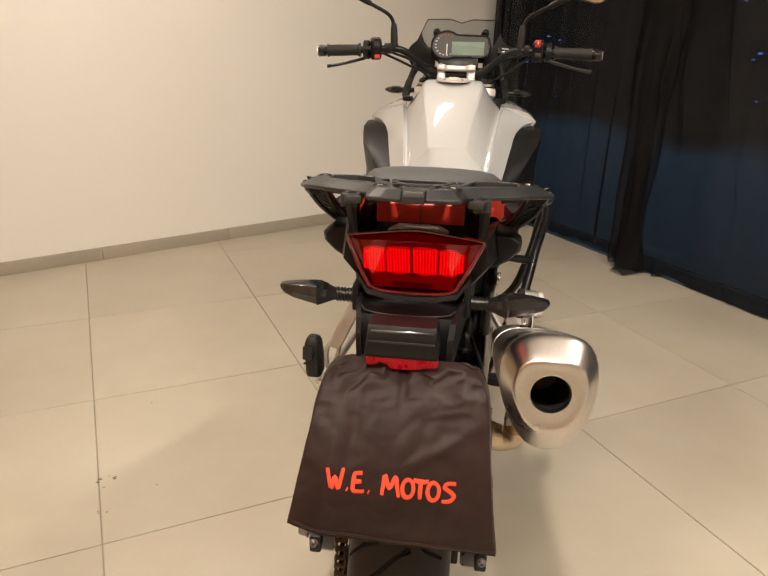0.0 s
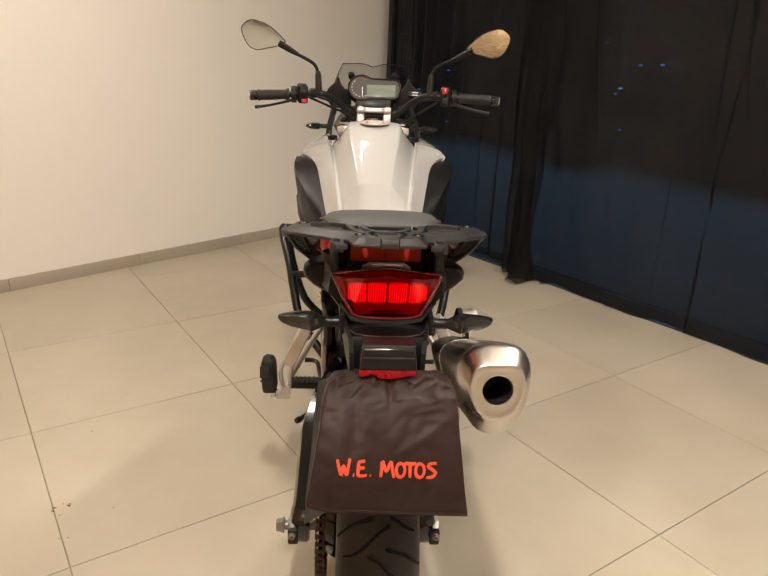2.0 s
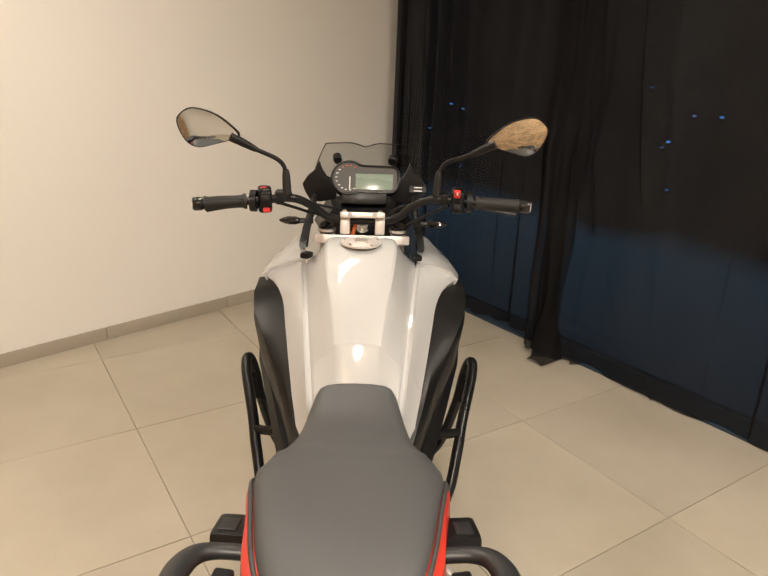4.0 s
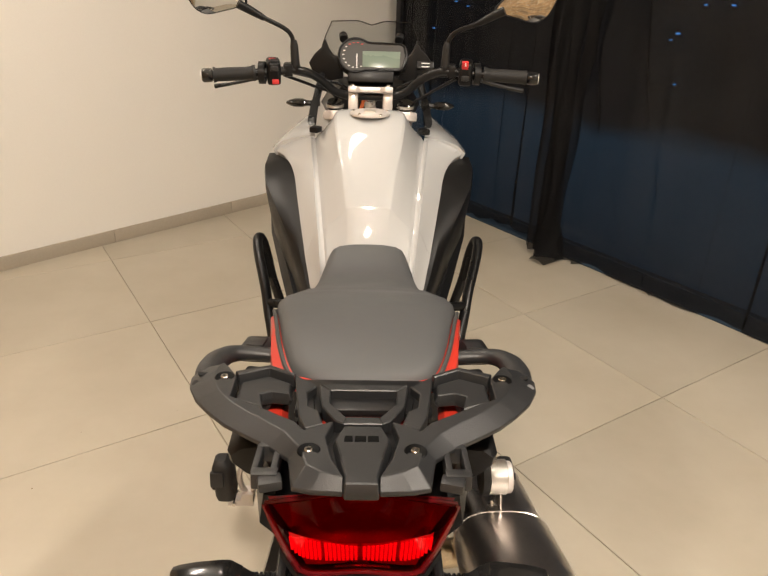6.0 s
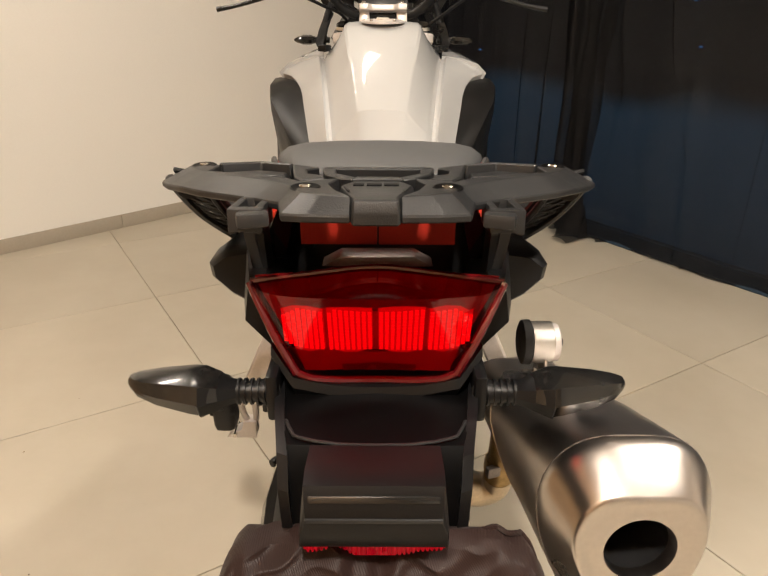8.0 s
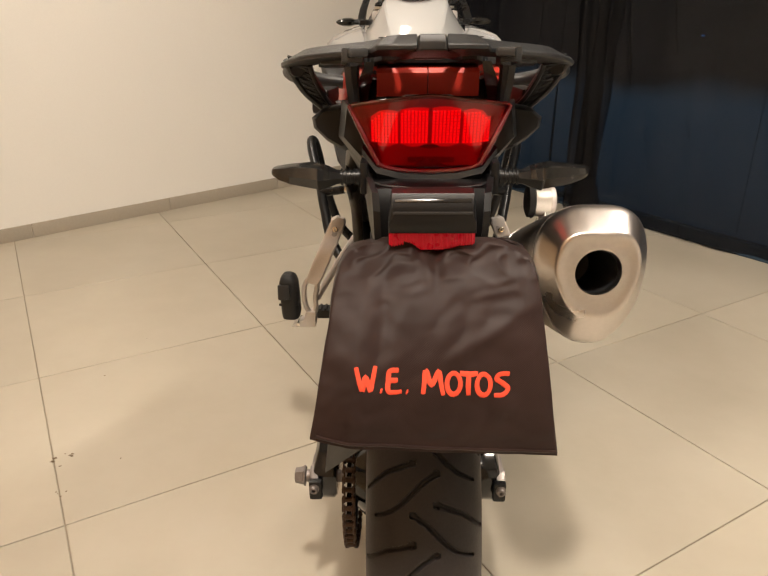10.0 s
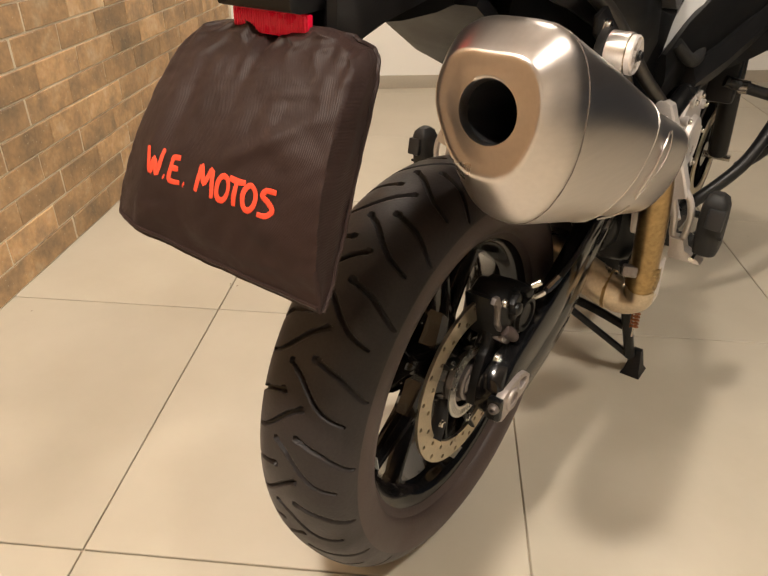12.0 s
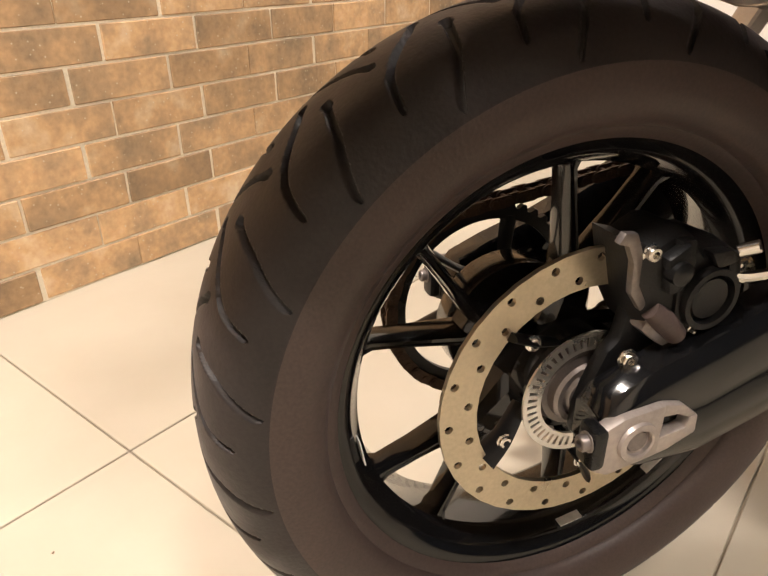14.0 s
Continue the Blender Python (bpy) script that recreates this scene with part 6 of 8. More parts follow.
    part("carrier_edge", tube([(-0.064, -0.076, 0.9650), (-0.058, -0.092, 0.9665), (-0.052, -0.0985, 0.9670), (-0.024, -0.1045, 0.9660), (0.024, -0.1045, 0.9660), (0.052, -0.0985, 0.9670), (0.058, -0.092, 0.9665), (0.064, -0.076, 0.9650)], 0.0013, 6, 2), M["grey_plastic"], carrier)
    both("carrier_side", lambda: loft([[(x, y, z0), (x + 0.008, y + 0.004, z0), (x + 0.006, y + 0.004, z1), (x - 0.002, y, z1)] for x, y, z0, z1 in ((0.074, -0.010, 0.962, 0.930), (0.066, -0.070, 0.966, 0.915), (0.0585, -0.112, 0.962, 0.898), (0.0565, -0.128, 0.945, 0.890))]), M["black_plastic"], carrier)
    hood = [[(-0.0435 * k, y, z1), (0.0435 * k, y, z1), (0.0475 * k, y, z0 + 0.008), (0.0475 * k, y, z0), (-0.0475 * k, y, z0), (-0.0475 * k, y, z0 + 0.008)] for y, z0, z1, k in ((-0.108, 0.931, 0.968, 1.0), (-0.140, 0.929, 0.9735, 1.0), (-0.153, 0.929, 0.9725, 0.99), (-0.160, 0.931, 0.962, 0.97), (-0.162, 0.935, 0.952, 0.95))]
    lamp = part("plate_light", loft(hood), M["black_plastic"], carrier)
    part("plate_light_window", box((0, -0.157, 0.9655), (0.080, 0.003, 0.0045), (-35, 0, 0), 0.001), M["smoke"], lamp)
    part("plate_light_lip", box((0, -0.1615, 0.9535), (0.084, 0.003, 0.003), (0, 0, 0), 0.001), M["grey_plastic"], lamp)
    reflector = part("reflector", box((0.0, -0.140, 0.9170), (0.094, 0.007, 0.021), (-3, 0, 0), 0.0015), M["reflector"], carrier, "red ribbed rear reflector")
    part("reflector_ribs", join(*[box((-0.0435 + 0.003 * k, -0.1438, 0.9170), (0.0020, 0.0016, 0.018), (-3, 0, 0), 0.0006, 1) for k in range(30)]), M["reflector"], reflector)
    part("plate_bracket", box((0, -0.158, 0.83), (0.150, 0.003, 0.15), (-24, 0, 0), 0.001), M["satin_black"], carrier)
    for s in (-1, 1):
        stalk = part("indicator", loft([[(s * x, -0.034 + b * c2 + yy, 0.962 + zz + a * c1) for c1, c2 in ((1, 0), (0.75, 0.75), (0, 1), (-0.75, 0.75), (-1, 0), (-0.75, -0.75), (0, -1), (0.75, -0.75))] for x, a, b, yy, zz in ((0.112, 0.006, 0.009, 0.0, 0.0), (0.122, 0.0125, 0.017, 0.0, 0.001), (0.134, 0.0165, 0.022, 0.0, 0.001), (0.142, 0.0165, 0.021, 0.0, 0.002), (0.168, 0.0130, 0.016, 0.002, 0.003), (0.184, 0.0090, 0.011, 0.004, 0.004), (0.191, 0.0055, 0.006, 0.006, 0.005), (0.193, 0.0025, 0.003, 0.006, 0.005))]), M["smoke"], BIKE, "slim dark-lensed turn indicator")
        part("indicator_body", loft([[(s * x, -0.034 + b * c2, 0.962 + a * c1) for c1, c2 in ((1, 0), (0.75, 0.75), (0, 1), (-0.75, 0.75), (-1, 0), (-0.75, -0.75), (0, -1), (0.75, -0.75))] for x, a, b in ((0.104, 0.008, 0.009), (0.112, 0.009, 0.011), (0.123, 0.0135, 0.0175), (0.133, 0.0172, 0.0225), (0.1345, 0.0165, 0.0215))]), M["black_plastic"], stalk)
        part("indicator_stalk", tube([(s * 0.076, -0.030, 0.962), (s * 0.092, -0.034, 0.962), (s * 0.108, -0.034, 0.962)], [0.0120, 0.0085, 0.0085], 10, 4), M["black_plastic"], stalk)
        for k in range(5):
            part("stalk_rib", lathe([(-0.001, 0.0105), (0.001, 0.0105), (0.001, 0.007), (-0.001, 0.007)], (s * (0.086 + 0.005 * k), -0.034, 0.962), 12), M["black_plastic"], stalk)
        part("stalk_root", box((s * 0.079, -0.026, 0.962), (0.010, 0.040, 0.040), (0, 0, 0), 0.004), M["black_plastic"], stalk)


build_tank()
build_seat()
build_rack()
build_tail()


# -- engine, frame, bars --
def build_engine():
    block = part("engine", box((0, 0.93, 0.46), (0.28, 0.42, 0.24), (6, 0, 0), 0.05, 3), M["engine"], BIKE, "black twin-cylinder engine")
    part("cylinder", box((0, 1.06, 0.66), (0.26, 0.20, 0.26), (-14, 0, 0), 0.03, 3), M["engine"], block)
    part("gearbox", box((0, 0.74, 0.48), (0.22, 0.16, 0.22), (0, 0, 0), 0.04, 3), M["engine"], block)
    for s in (-1, 1):
        part("case_cover", lathe([(s * 0.135, 0.0), (s * 0.165, 0.0), (s * 0.168, 0.05), (s * 0.158, 0.085), (s * 0.135, 0.095)], (0, 0.93 if s > 0 else 0.98, 0.45), 32, closed=False), M["engine"], block)
    rim = [(0.855, 0.630), (0.880, 0.668), (0.930, 0.675), (0.990, 0.642), (1.020, 0.570), (1.010, 0.490), (0.945, 0.448), (0.880, 0.470), (0.848, 0.540)]
    cover = part("gear_cover", yz(rim, 0.120, 0.156, 0.008, 3), M["silver"], block, "silver cast gear cover")
    part("cover_boss", lathe([(0.156, 0.060), (0.166, 0.055), (0.169, 0.046), (0.165, 0.040), (0.165, 0.0)], (0, 0.937, 0.560), 36, closed=False), M["silver"], cover)
    for y, z in rim:
        y, z = 0.935 + (y - 0.935) * 0.90, 0.560 + (z - 0.560) * 0.90
        part("cover_lug", rod((0.128, y, z), (0.164, y, z), 0.0105, 14, 0.002), M["silver"], cover)
        part("screw", bolt((0.164, y, z), (1, 0, 0), 0.0058, 0.006), M["chrome"], cover)
    part("coolant_hose", tube([(0.120, 0.800, 0.780), (0.142, 0.830, 0.750), (0.146, 0.880, 0.745), (0.130, 0.960, 0.770)], 0.013, 12, 5), M["grip_rubber"], BIKE, "black rubber hose")
    part("sump", box((0, 0.98, 0.30), (0.20, 0.30, 0.12), (0, 0, 0), 0.03, 3), M["engine"], block)
    part("skid_plate", box((0, 1.10, 0.245), (0.24, 0.44, 0.02), (10, 0, 0), 0.006), M["satin_black"], BIKE)
    part("radiator", box((0, 1.30, 0.72), (0.34, 0.04, 0.30), (-10, 0, 0), 0.01), M["satin_black"], BIKE)
    # Air box enlarged and near black to block the bright view through the frame.
    part("air_box", box((0, 0.90, 0.765), (0.17, 0.44, 0.27), (8, 0, 0), 0.03), M["deep_black"], BIKE)
    for s in (-1, 1):
        part("frame_tube", tube([(s * 0.09, 1.36, 1.06), (s * 0.155, 1.18, 0.86), (s * 0.150, 0.95, 0.72), (s * 0.135, 0.76, 0.62), (s * 0.125, 0.72, 0.46)], 0.019, 12, 6), M["satin_black"], BIKE)
        part("subframe_rail", tube([(s * 0.128, 0.84, 0.615), (s * 0.130, 0.80, 0.655), (s * 0.130, 0.749, 0.681), (s * 0.130, 0.574, 0.768), (s * 0.128, 0.397, 0.872), (s * 0.112, 0.25, 0.945), (s * 0.098, 0.16, 0.975)], 0.012, 12, 5), M["frame_lit"], BIKE)
        part("subframe_stay", tube([(s * 0.128, 0.525, 0.660), (s * 0.129, 0.517, 0.717), (s * 0.130, 0.503, 0.761), (s * 0.130, 0.445, 0.807), (s * 0.128, 0.380, 0.845)], 0.0115, 12, 5), M["frame_lit"], BIKE)
        part("frame_lug", yz([(0.315, 0.884), (0.345, 0.895), (0.430, 0.842), (0.424, 0.818), (0.395, 0.815), (0.320, 0.860)], 0.128, 0.136, 0.003) if s > 0 else mirrored(yz([(0.315, 0.884), (0.345, 0.895), (0.430, 0.842), (0.424, 0.818), (0.395, 0.815), (0.320, 0.860)], 0.128, 0.136, 0.003)), M["satin_black"], BIKE)
        for y, z in ((0.345, 0.868), (0.402, 0.836)):
            part("frame_screw", bolt((s * 0.136, y, z), (s, 0, 0), 0.0085, 0.008), M["chrome"], BIKE)
    # Black sheets added in place of the shade under the seat.
    both("side_cover", lambda: loft([[(x, y, z1), (x + 0.012, y, z1 - 0.01), (x + 0.014, y, (z0 + z1) / 2), (x + 0.006, y, z0), (x - 0.01, y, z0)] for y, x, z0, z1 in ((0.16, 0.078, 0.90, 0.99), (0.32, 0.084, 0.80, 0.97), (0.50, 0.086, 0.70, 0.92), (0.66, 0.086, 0.60, 0.87), (0.80, 0.088, 0.56, 0.84), (0.90, 0.09, 0.56, 0.84))]), M["deep_black"], label="deep black sheet added for the dark gap under the seat")
    part("rear_shock", join(rod((0.02, 0.60, 0.46), (0.02, 0.66, 0.80), 0.024, 16), tube([Vector((0.02 + 0.038 * math.cos(a), 0.605 + 0.06 * i / 80, 0.49 + 0.27 * i / 80)) + Vector((0, 0.038 * math.sin(a), 0)) for i, a in ((i, 2 * math.pi * i / 12) for i in range(81))], 0.006, 6, 1)), M["satin_black"], BIKE)
    part("inner_guard", loft([[(-0.085, y, z), (0.085, y, z), (0.085, y + 0.012, z + 0.012), (-0.085, y + 0.012, z + 0.012)] for y, z in ((0.08, 0.915), (0.22, 0.83), (0.38, 0.76), (0.52, 0.68), (0.56, 0.60))]), M["black_plastic"], BIKE)


def build_pegs():
    for s in (-1, 1):
        arm = [[(s * (x + u * w), y + v * d, z + 0.35 * u * w) for u, v in ((-0.8, -1), (0.8, -1), (1, -0.8), (1, 0.8), (0.8, 1), (0.45, 1), (0.40, 0.1), (-0.40, 0.1), (-0.45, 1), (-0.8, 1), (-1, 0.8), (-1, -0.8))] for x, y, z, w, d in ((0.172, 0.588, 0.724, 0.008, 0.008), (0.176, 0.586, 0.716, 0.0155, 0.013), (0.206, 0.577, 0.650, 0.0165, 0.015), (0.232, 0.569, 0.592, 0.0160, 0.014), (0.241, 0.567, 0.574, 0.0125, 0.011))]
        hanger = part("passenger_peg_hanger", loft(arm), M["silver"], BIKE, "cast aluminium passenger footrest hanger")
        part("hanger_loop", tube([(s * x, y, z) for x, y, z in ((0.232, 0.569, 0.588), (0.250, 0.568, 0.583), (0.262, 0.572, 0.556), (0.263, 0.580, 0.520), (0.257, 0.588, 0.492), (0.246, 0.590, 0.484), (0.239, 0.586, 0.500), (0.237, 0.578, 0.535), (0.231, 0.572, 0.560))], 0.0062, 10, 4, closed=True), M["silver"], hanger)
        part("hanger_foot", loft([[(s * (x + u * w), y + v * 0.014, z) for u, v in ((-1, -1), (1, -1), (1, 1), (-1, 1))] for x, y, z, w in ((0.250, 0.588, 0.494, 0.012), (0.254, 0.592, 0.474, 0.013), (0.266, 0.596, 0.460, 0.026), (0.270, 0.597, 0.452, 0.028))]), M["silver"], hanger)
        part("hanger_stay", tube([(s * 0.150, 0.700, 0.640), (s * 0.190, 0.650, 0.590), (s * 0.238, 0.596, 0.520)], 0.0085, 8, 4), M["silver"], hanger)
        part("hanger_screw", bolt((s * 0.184, 0.572, 0.700), (0, -1, 0.2), 0.0060, 0.004), M["chrome"], hanger)
        def ring(z, w, d, y):
            return [(s * (0.298 + w * math.copysign(abs(math.cos(a)) ** 0.5, math.cos(a))), y + d * math.copysign(abs(math.sin(a)) ** 0.5, math.sin(a)), z) for a in (2 * math.pi * k / 20 for k in range(20))]
        peg = part("passenger_peg", loft([ring(0.474, 0.0150, 0.0210, 0.596), ring(0.478, 0.0195, 0.0260, 0.595), ring(0.490, 0.0215, 0.0285, 0.594), ring(0.545, 0.0215, 0.0285, 0.586), ring(0.572, 0.0205, 0.0265, 0.581), ring(0.585, 0.0165, 0.0220, 0.579), ring(0.592, 0.0090, 0.0130, 0.578)]), M["grip_rubber"], BIKE, "black rubber passenger footpeg, folded up")
        part("peg_pad", box((s * 0.306, 0.5545, 0.554), (0.028, 0.012, 0.036), (-9, 0, 0), 0.004), M["grey_plastic"], peg)
        part("peg_band", box((s * 0.299, 0.5680, 0.517), (0.046, 0.006, 0.006), (-9, 0, 0), 0.002), M["grip_rubber"], peg)
        part("peg_pin", rod((s * 0.282, 0.575, 0.462), (s * 0.282, 0.618, 0.462), 0.0045, 10), M["chrome"], peg)
        # rider's footrest plate and peg
        base = part("rider_peg_plate", yz([(0.68, 0.60), (0.655, 0.53), (0.69, 0.43), (0.76, 0.40), (0.82, 0.44), (0.80, 0.52), (0.75, 0.60)], 0.138, 0.154, 0.005) if s > 0 else mirrored(yz([(0.68, 0.60), (0.655, 0.53), (0.69, 0.43), (0.76, 0.40), (0.82, 0.44), (0.80, 0.52), (0.75, 0.60)], 0.138, 0.154, 0.005)), M["silver"], BIKE, "cast aluminium rider footrest plate")
        part("rider_peg", loft([[(s * x, 0.765 + u * w, 0.408 + v * 0.011) for u, v in ((-1, -1), (1, -1), (1, 1), (-1, 1))] for x, w in ((0.155, 0.010), (0.175, 0.019), (0.255, 0.019), (0.262, 0.014))]), M["grip_rubber"], base, "black rubber rider footpeg")
        for k in range(6):
            part("peg_tooth", box((s * (0.182 + 0.014 * k), 0.765, 0.421), (0.006, 0.036, 0.005), (0, 0, 0), 0.001), M["grip_rubber"], base)
        part("foot_lever", tube([(s * 0.158, 0.78, 0.405), (s * 0.170, 0.88, 0.385), (s * 0.185, 0.945, 0.395), (s * 0.225, 0.950, 0.398)], [0.008, 0.007, 0.007, 0.009], 8, 4), M["satin_black"], BIKE, "black foot lever")


def build_crash_bars():
    for s in (-1, 1):
        bar = part("crash_bar", tube([(s * 0.20, 1.46, 0.36), (s * 0.265, 1.45, 0.44), (s * 0.310, 1.455, 0.58), (s * 0.328, 1.458, 0.68), (s * 0.340, 1.445, 0.735), (s * 0.346, 1.415, 0.742), (s * 0.336, 1.365, 0.710), (s * 0.305, 1.27, 0.64), (s * 0.285, 1.20, 0.57), (s * 0.25, 1.12, 0.47), (s * 0.16, 1.05, 0.36)], 0.0155, 12, 6), M["satin_black"], BIKE, "black tubular steel crash bar")
        part("crash_stay", tube([(s * 0.296, 1.240, 0.612), (s * 0.240, 1.205, 0.626), (s * 0.160, 1.165, 0.650)], 0.0135, 10, 5), M["satin_black"], bar)
        part("stay_clamp", lathe([(-0.010, 0.014), (0.010, 0.014), (0.010, 0.0165), (-0.010, 0.0165)], (s * 0.200, 1.184, 0.638), 16), M["chrome"], bar)
        part("bar_slider", tube([(s * 0.326, 1.450, 0.60), (s * 0.338, 1.450, 0.68)], 0.019, 12, 3), M["black_plastic"], bar)
        part("crash_lower", tube([(s * 0.20, 1.46, 0.36), (s * 0.17, 1.36, 0.32), (s * 0.13, 1.20, 0.29)], 0.0125, 10, 5), M["satin_black"], bar)


BAR = [(-0.436, 1.270, 1.256), (-0.285, 1.302, 1.262), (-0.190, 1.328, 1.266), (-0.136, 1.362, 1.238), (-0.098, 1.390, 1.203), (-0.050, 1.408, 1.190), (0.050, 1.410, 1.190), (0.098, 1.396, 1.204), (0.136, 1.374, 1.240), (0.190, 1.352, 1.268), (0.285, 1.338, 1.266), (0.446, 1.314, 1.262)]


def on_bar(x):
    p = spline(BAR, 8)
    i = min(range(len(p)), key=lambda k: abs(p[k].x - x))
    return p[i]


def build_bars():
    bars = part("handlebar", tube(BAR, 0.0112, 14, 6), M["satin_black"], BIKE, "black wide tubular handlebar")
    # clamp: white-silver bridge with four screws
    bridge = part("bar_clamp", plate([(-0.062, -0.034), (-0.040, -0.035), (-0.028, -0.025), (0.028, -0.025), (0.040, -0.035), (0.062, -0.034), (0.064, 0.022), (0.040, 0.024), (0.030, 0.014), (-0.030, 0.014), (-0.040, 0.024), (-0.064, 0.022)], 0.016, pose(0, 1.409, 1.212, -16, 0, 0), 0.003), M["silver"], bars, "silver handlebar clamp bridge")
    for s in (-1, 1):
        part("riser", box((s * 0.049, 1.412, 1.175), (0.028, 0.046, 0.055), (-16, 0, 0), 0.006), M["silver"], bars)
        for d in (-1, 1):
            part("screw", bolt(Vector((s * 0.050, 1.409, 1.213)) + Vector((0, -0.006 + d * 0.020, 0.002 - d * 0.0056)), (0, -0.27, 0.96), 0.0055, 0.004), M["chrome"], bridge)
    part("badge_dot", lathe([(0, 0.0055), (0.0015, 0.005), (0.0015, 0)], (0, 1.407, 1.2125), 14, "z", closed=False), M["satin_black"], bridge)
    for s in (-1, 1):
        a, b, c = on_bar(s * 0.300), on_bar(s * 0.398), Vector(BAR[0] if s < 0 else BAR[-1])
        inner = on_bar(s * 0.292)
        d = (b - a).normalized()
        rings, n = [], 14
        path = [a.lerp(c, t) for t in (0, 0.05, 0.08, 0.2, 0.4, 0.55, 0.72, 0.76, 0.79)]
        part("grip", tube(path, [0.0205, 0.0205, 0.0172, 0.0165, 0.0172, 0.0175, 0.0170, 0.0195, 0.0195], 16, 1), M["grip_rubber"], bars, "black rubber grip")
        part("bar_end", tube([a.lerp(c, 0.80), a.lerp(c, 0.84), a.lerp(c, 0.97), c], [0.0155, 0.0175, 0.0178, 0.0150], 18, 1), M["gloss_black"], bars, "black bar end weight")
        part("bar_end_cap", rod(c, c + d * 0.002, 0.0125, 16), M["raw_alu"], bars)
        # switchgear
        q = on_bar(s * 0.262)
        turn = math.degrees(math.atan2(d.y, d.x)) + (180 if s < 0 else 0)
        pod = part("switchgear", box(q + Vector((0, -0.002, 0.002)), (0.036, 0.052, 0.062), (10, 0, turn), 0.011, 3), M["black_plastic"], bars, "black switch housing")
        part("switch_collar", lathe([(-0.008, 0.0285), (0.008, 0.0285), (0.008, 0.018), (-0.008, 0.018)], on_bar(s * 0.286), 24), M["black_plastic"], pod)
        if s > 0:
            part("red_switch", box(q + Vector((-0.006, -0.028, 0.024)), (0.018, 0.012, 0.020), (20, 0, turn), 0.003), M["red_button"], pod, "red engine stop switch")
            part("switch_mark", box(q + Vector((-0.006, -0.0345, 0.026)), (0.004, 0.002, 0.009), (20, 0, turn), 0.0005), M["ink_white"], pod)
            part("rocker", box(q + Vector((-0.004, -0.028, -0.010)), (0.020, 0.010, 0.014), (0, 0, turn), 0.003), M["grey_plastic"], pod)
        else:
            part("rocker", box(q + Vector((0.006, -0.027, 0.012)), (0.022, 0.010, 0.013), (0, 0, turn), 0.003), M["grey_plastic"], pod)
            part("rocker", box(q + Vector((0.006, -0.025, 0.030)), (0.020, 0.012, 0.010), (30, 0, turn), 0.003), M["grey_plastic"], pod)
            part("red_switch", box(q + Vector((0.008, -0.027, -0.021)), (0.018, 0.010, 0.012), (0, 0, turn), 0.003), M["red_button"], pod, "red hazard switch")
            part("red_switch", box(q + Vector((-0.002, -0.006, 0.033)), (0.016, 0.010, 0.005), (0, 0, turn), 0.002), M["red_button"], pod, "red-marked switch")
        # lever and its clamp
        k = on_bar(s * 0.222)
        part("lever_clamp", box(k + Vector((0, 0.006, 0)), (0.024, 0.034, 0.032), (0, 0, turn), 0.006), M["satin_black"], bars)
        part("reservoir" if s > 0 else "clutch_perch", box(k + Vector((-s * 0.004, 0.030, 0.004)), (0.034, 0.034, 0.024), (0, 0, turn), 0.006), M["satin_black"], bars)
        lever = [k + Vector((s * 0.005, 0.032, -0.010)), k + Vector((s * 0.05, 0.075, -0.022)), k + Vector((s * 0.11, 0.100, -0.040)), k + Vector((s * 0.17, 0.112, -0.055)), k + Vector((s * 0.222, 0.114, -0.064))]
        part("lever", tube(lever, [0.008, 0.0075, 0.0065, 0.006, 0.0085], 10, 5, flat=0.8), M["satin_black"] if s < 0 else M["grey_plastic"], bars, "black hand lever")
        # mirror: stem with rubber boot, arm, housing and glass
        foot = on_bar(s * 0.202)
        stem = [foot + Vector((0, 0, 0.012)), Vector((s * 0.204, foot.y, 1.330)), Vector((s * 0.207, foot.y - 0.004, 1.352)), Vector((s * 0.225, foot.y - 0.012, 1.372)), Vector((s * 0.275, 1.292, 1.398)), Vector((s * 0.330, 1.275, 1.428))]
        mirror = part("mirror", tube(stem, 0.0058, 10, 5), M["satin_black"], BIKE, "black oval mirror on a bent stem")
        part("boot", tube([foot + Vector((0, 0, 0.01)), foot + Vector((s * 0.001, 0, 0.03)), foot + Vector((s * 0.002, 0, 0.06)), foot + Vector((s * 0.003, 0, 0.075))], [0.012, 0.0115, 0.0105, 0.0075], 12, 3), M["grip_rubber"], mirror)
        part("stem_nut", rod(foot + Vector((0, 0, -0.004)), foot + Vector((0, 0, 0.014)), 0.0125, 6), M["satin_black"], mirror)
        shape = [(0.449, 1.474), (0.424, 1.498), (0.392, 1.496), (0.356, 1.480), (0.322, 1.450), (0.310, 1.432), (0.330, 1.421), (0.366, 1.412), (0.401, 1.405), (0.424, 1.414), (0.440, 1.436)]
        ring = spline([Vector((x, z, 0)) for x, z in shape], 4, closed=True)
        mid = Vector((0.385, 1.452, 0))
        def section(k, y):
            return [(s * (mid.x + (p.x - mid.x) * k), y - 0.36 * (p.x - mid.x), mid.y + (p.y - mid.y) * k) for p in ring]
        def pane(k, y):
            return [(s * (mid.x + (p.x - mid.x) * k), y - 0.36 * (p.x - mid.x) * k, mid.y + (p.y - mid.y) * k) for p in ring]
        part("mirror_shell", loft([section(0.955, 1.2485), section(1.0, 1.247), section(1.015, 1.254), section(0.98, 1.266), section(0.80, 1.280), section(0.4, 1.288)]), M["satin_black"], mirror)
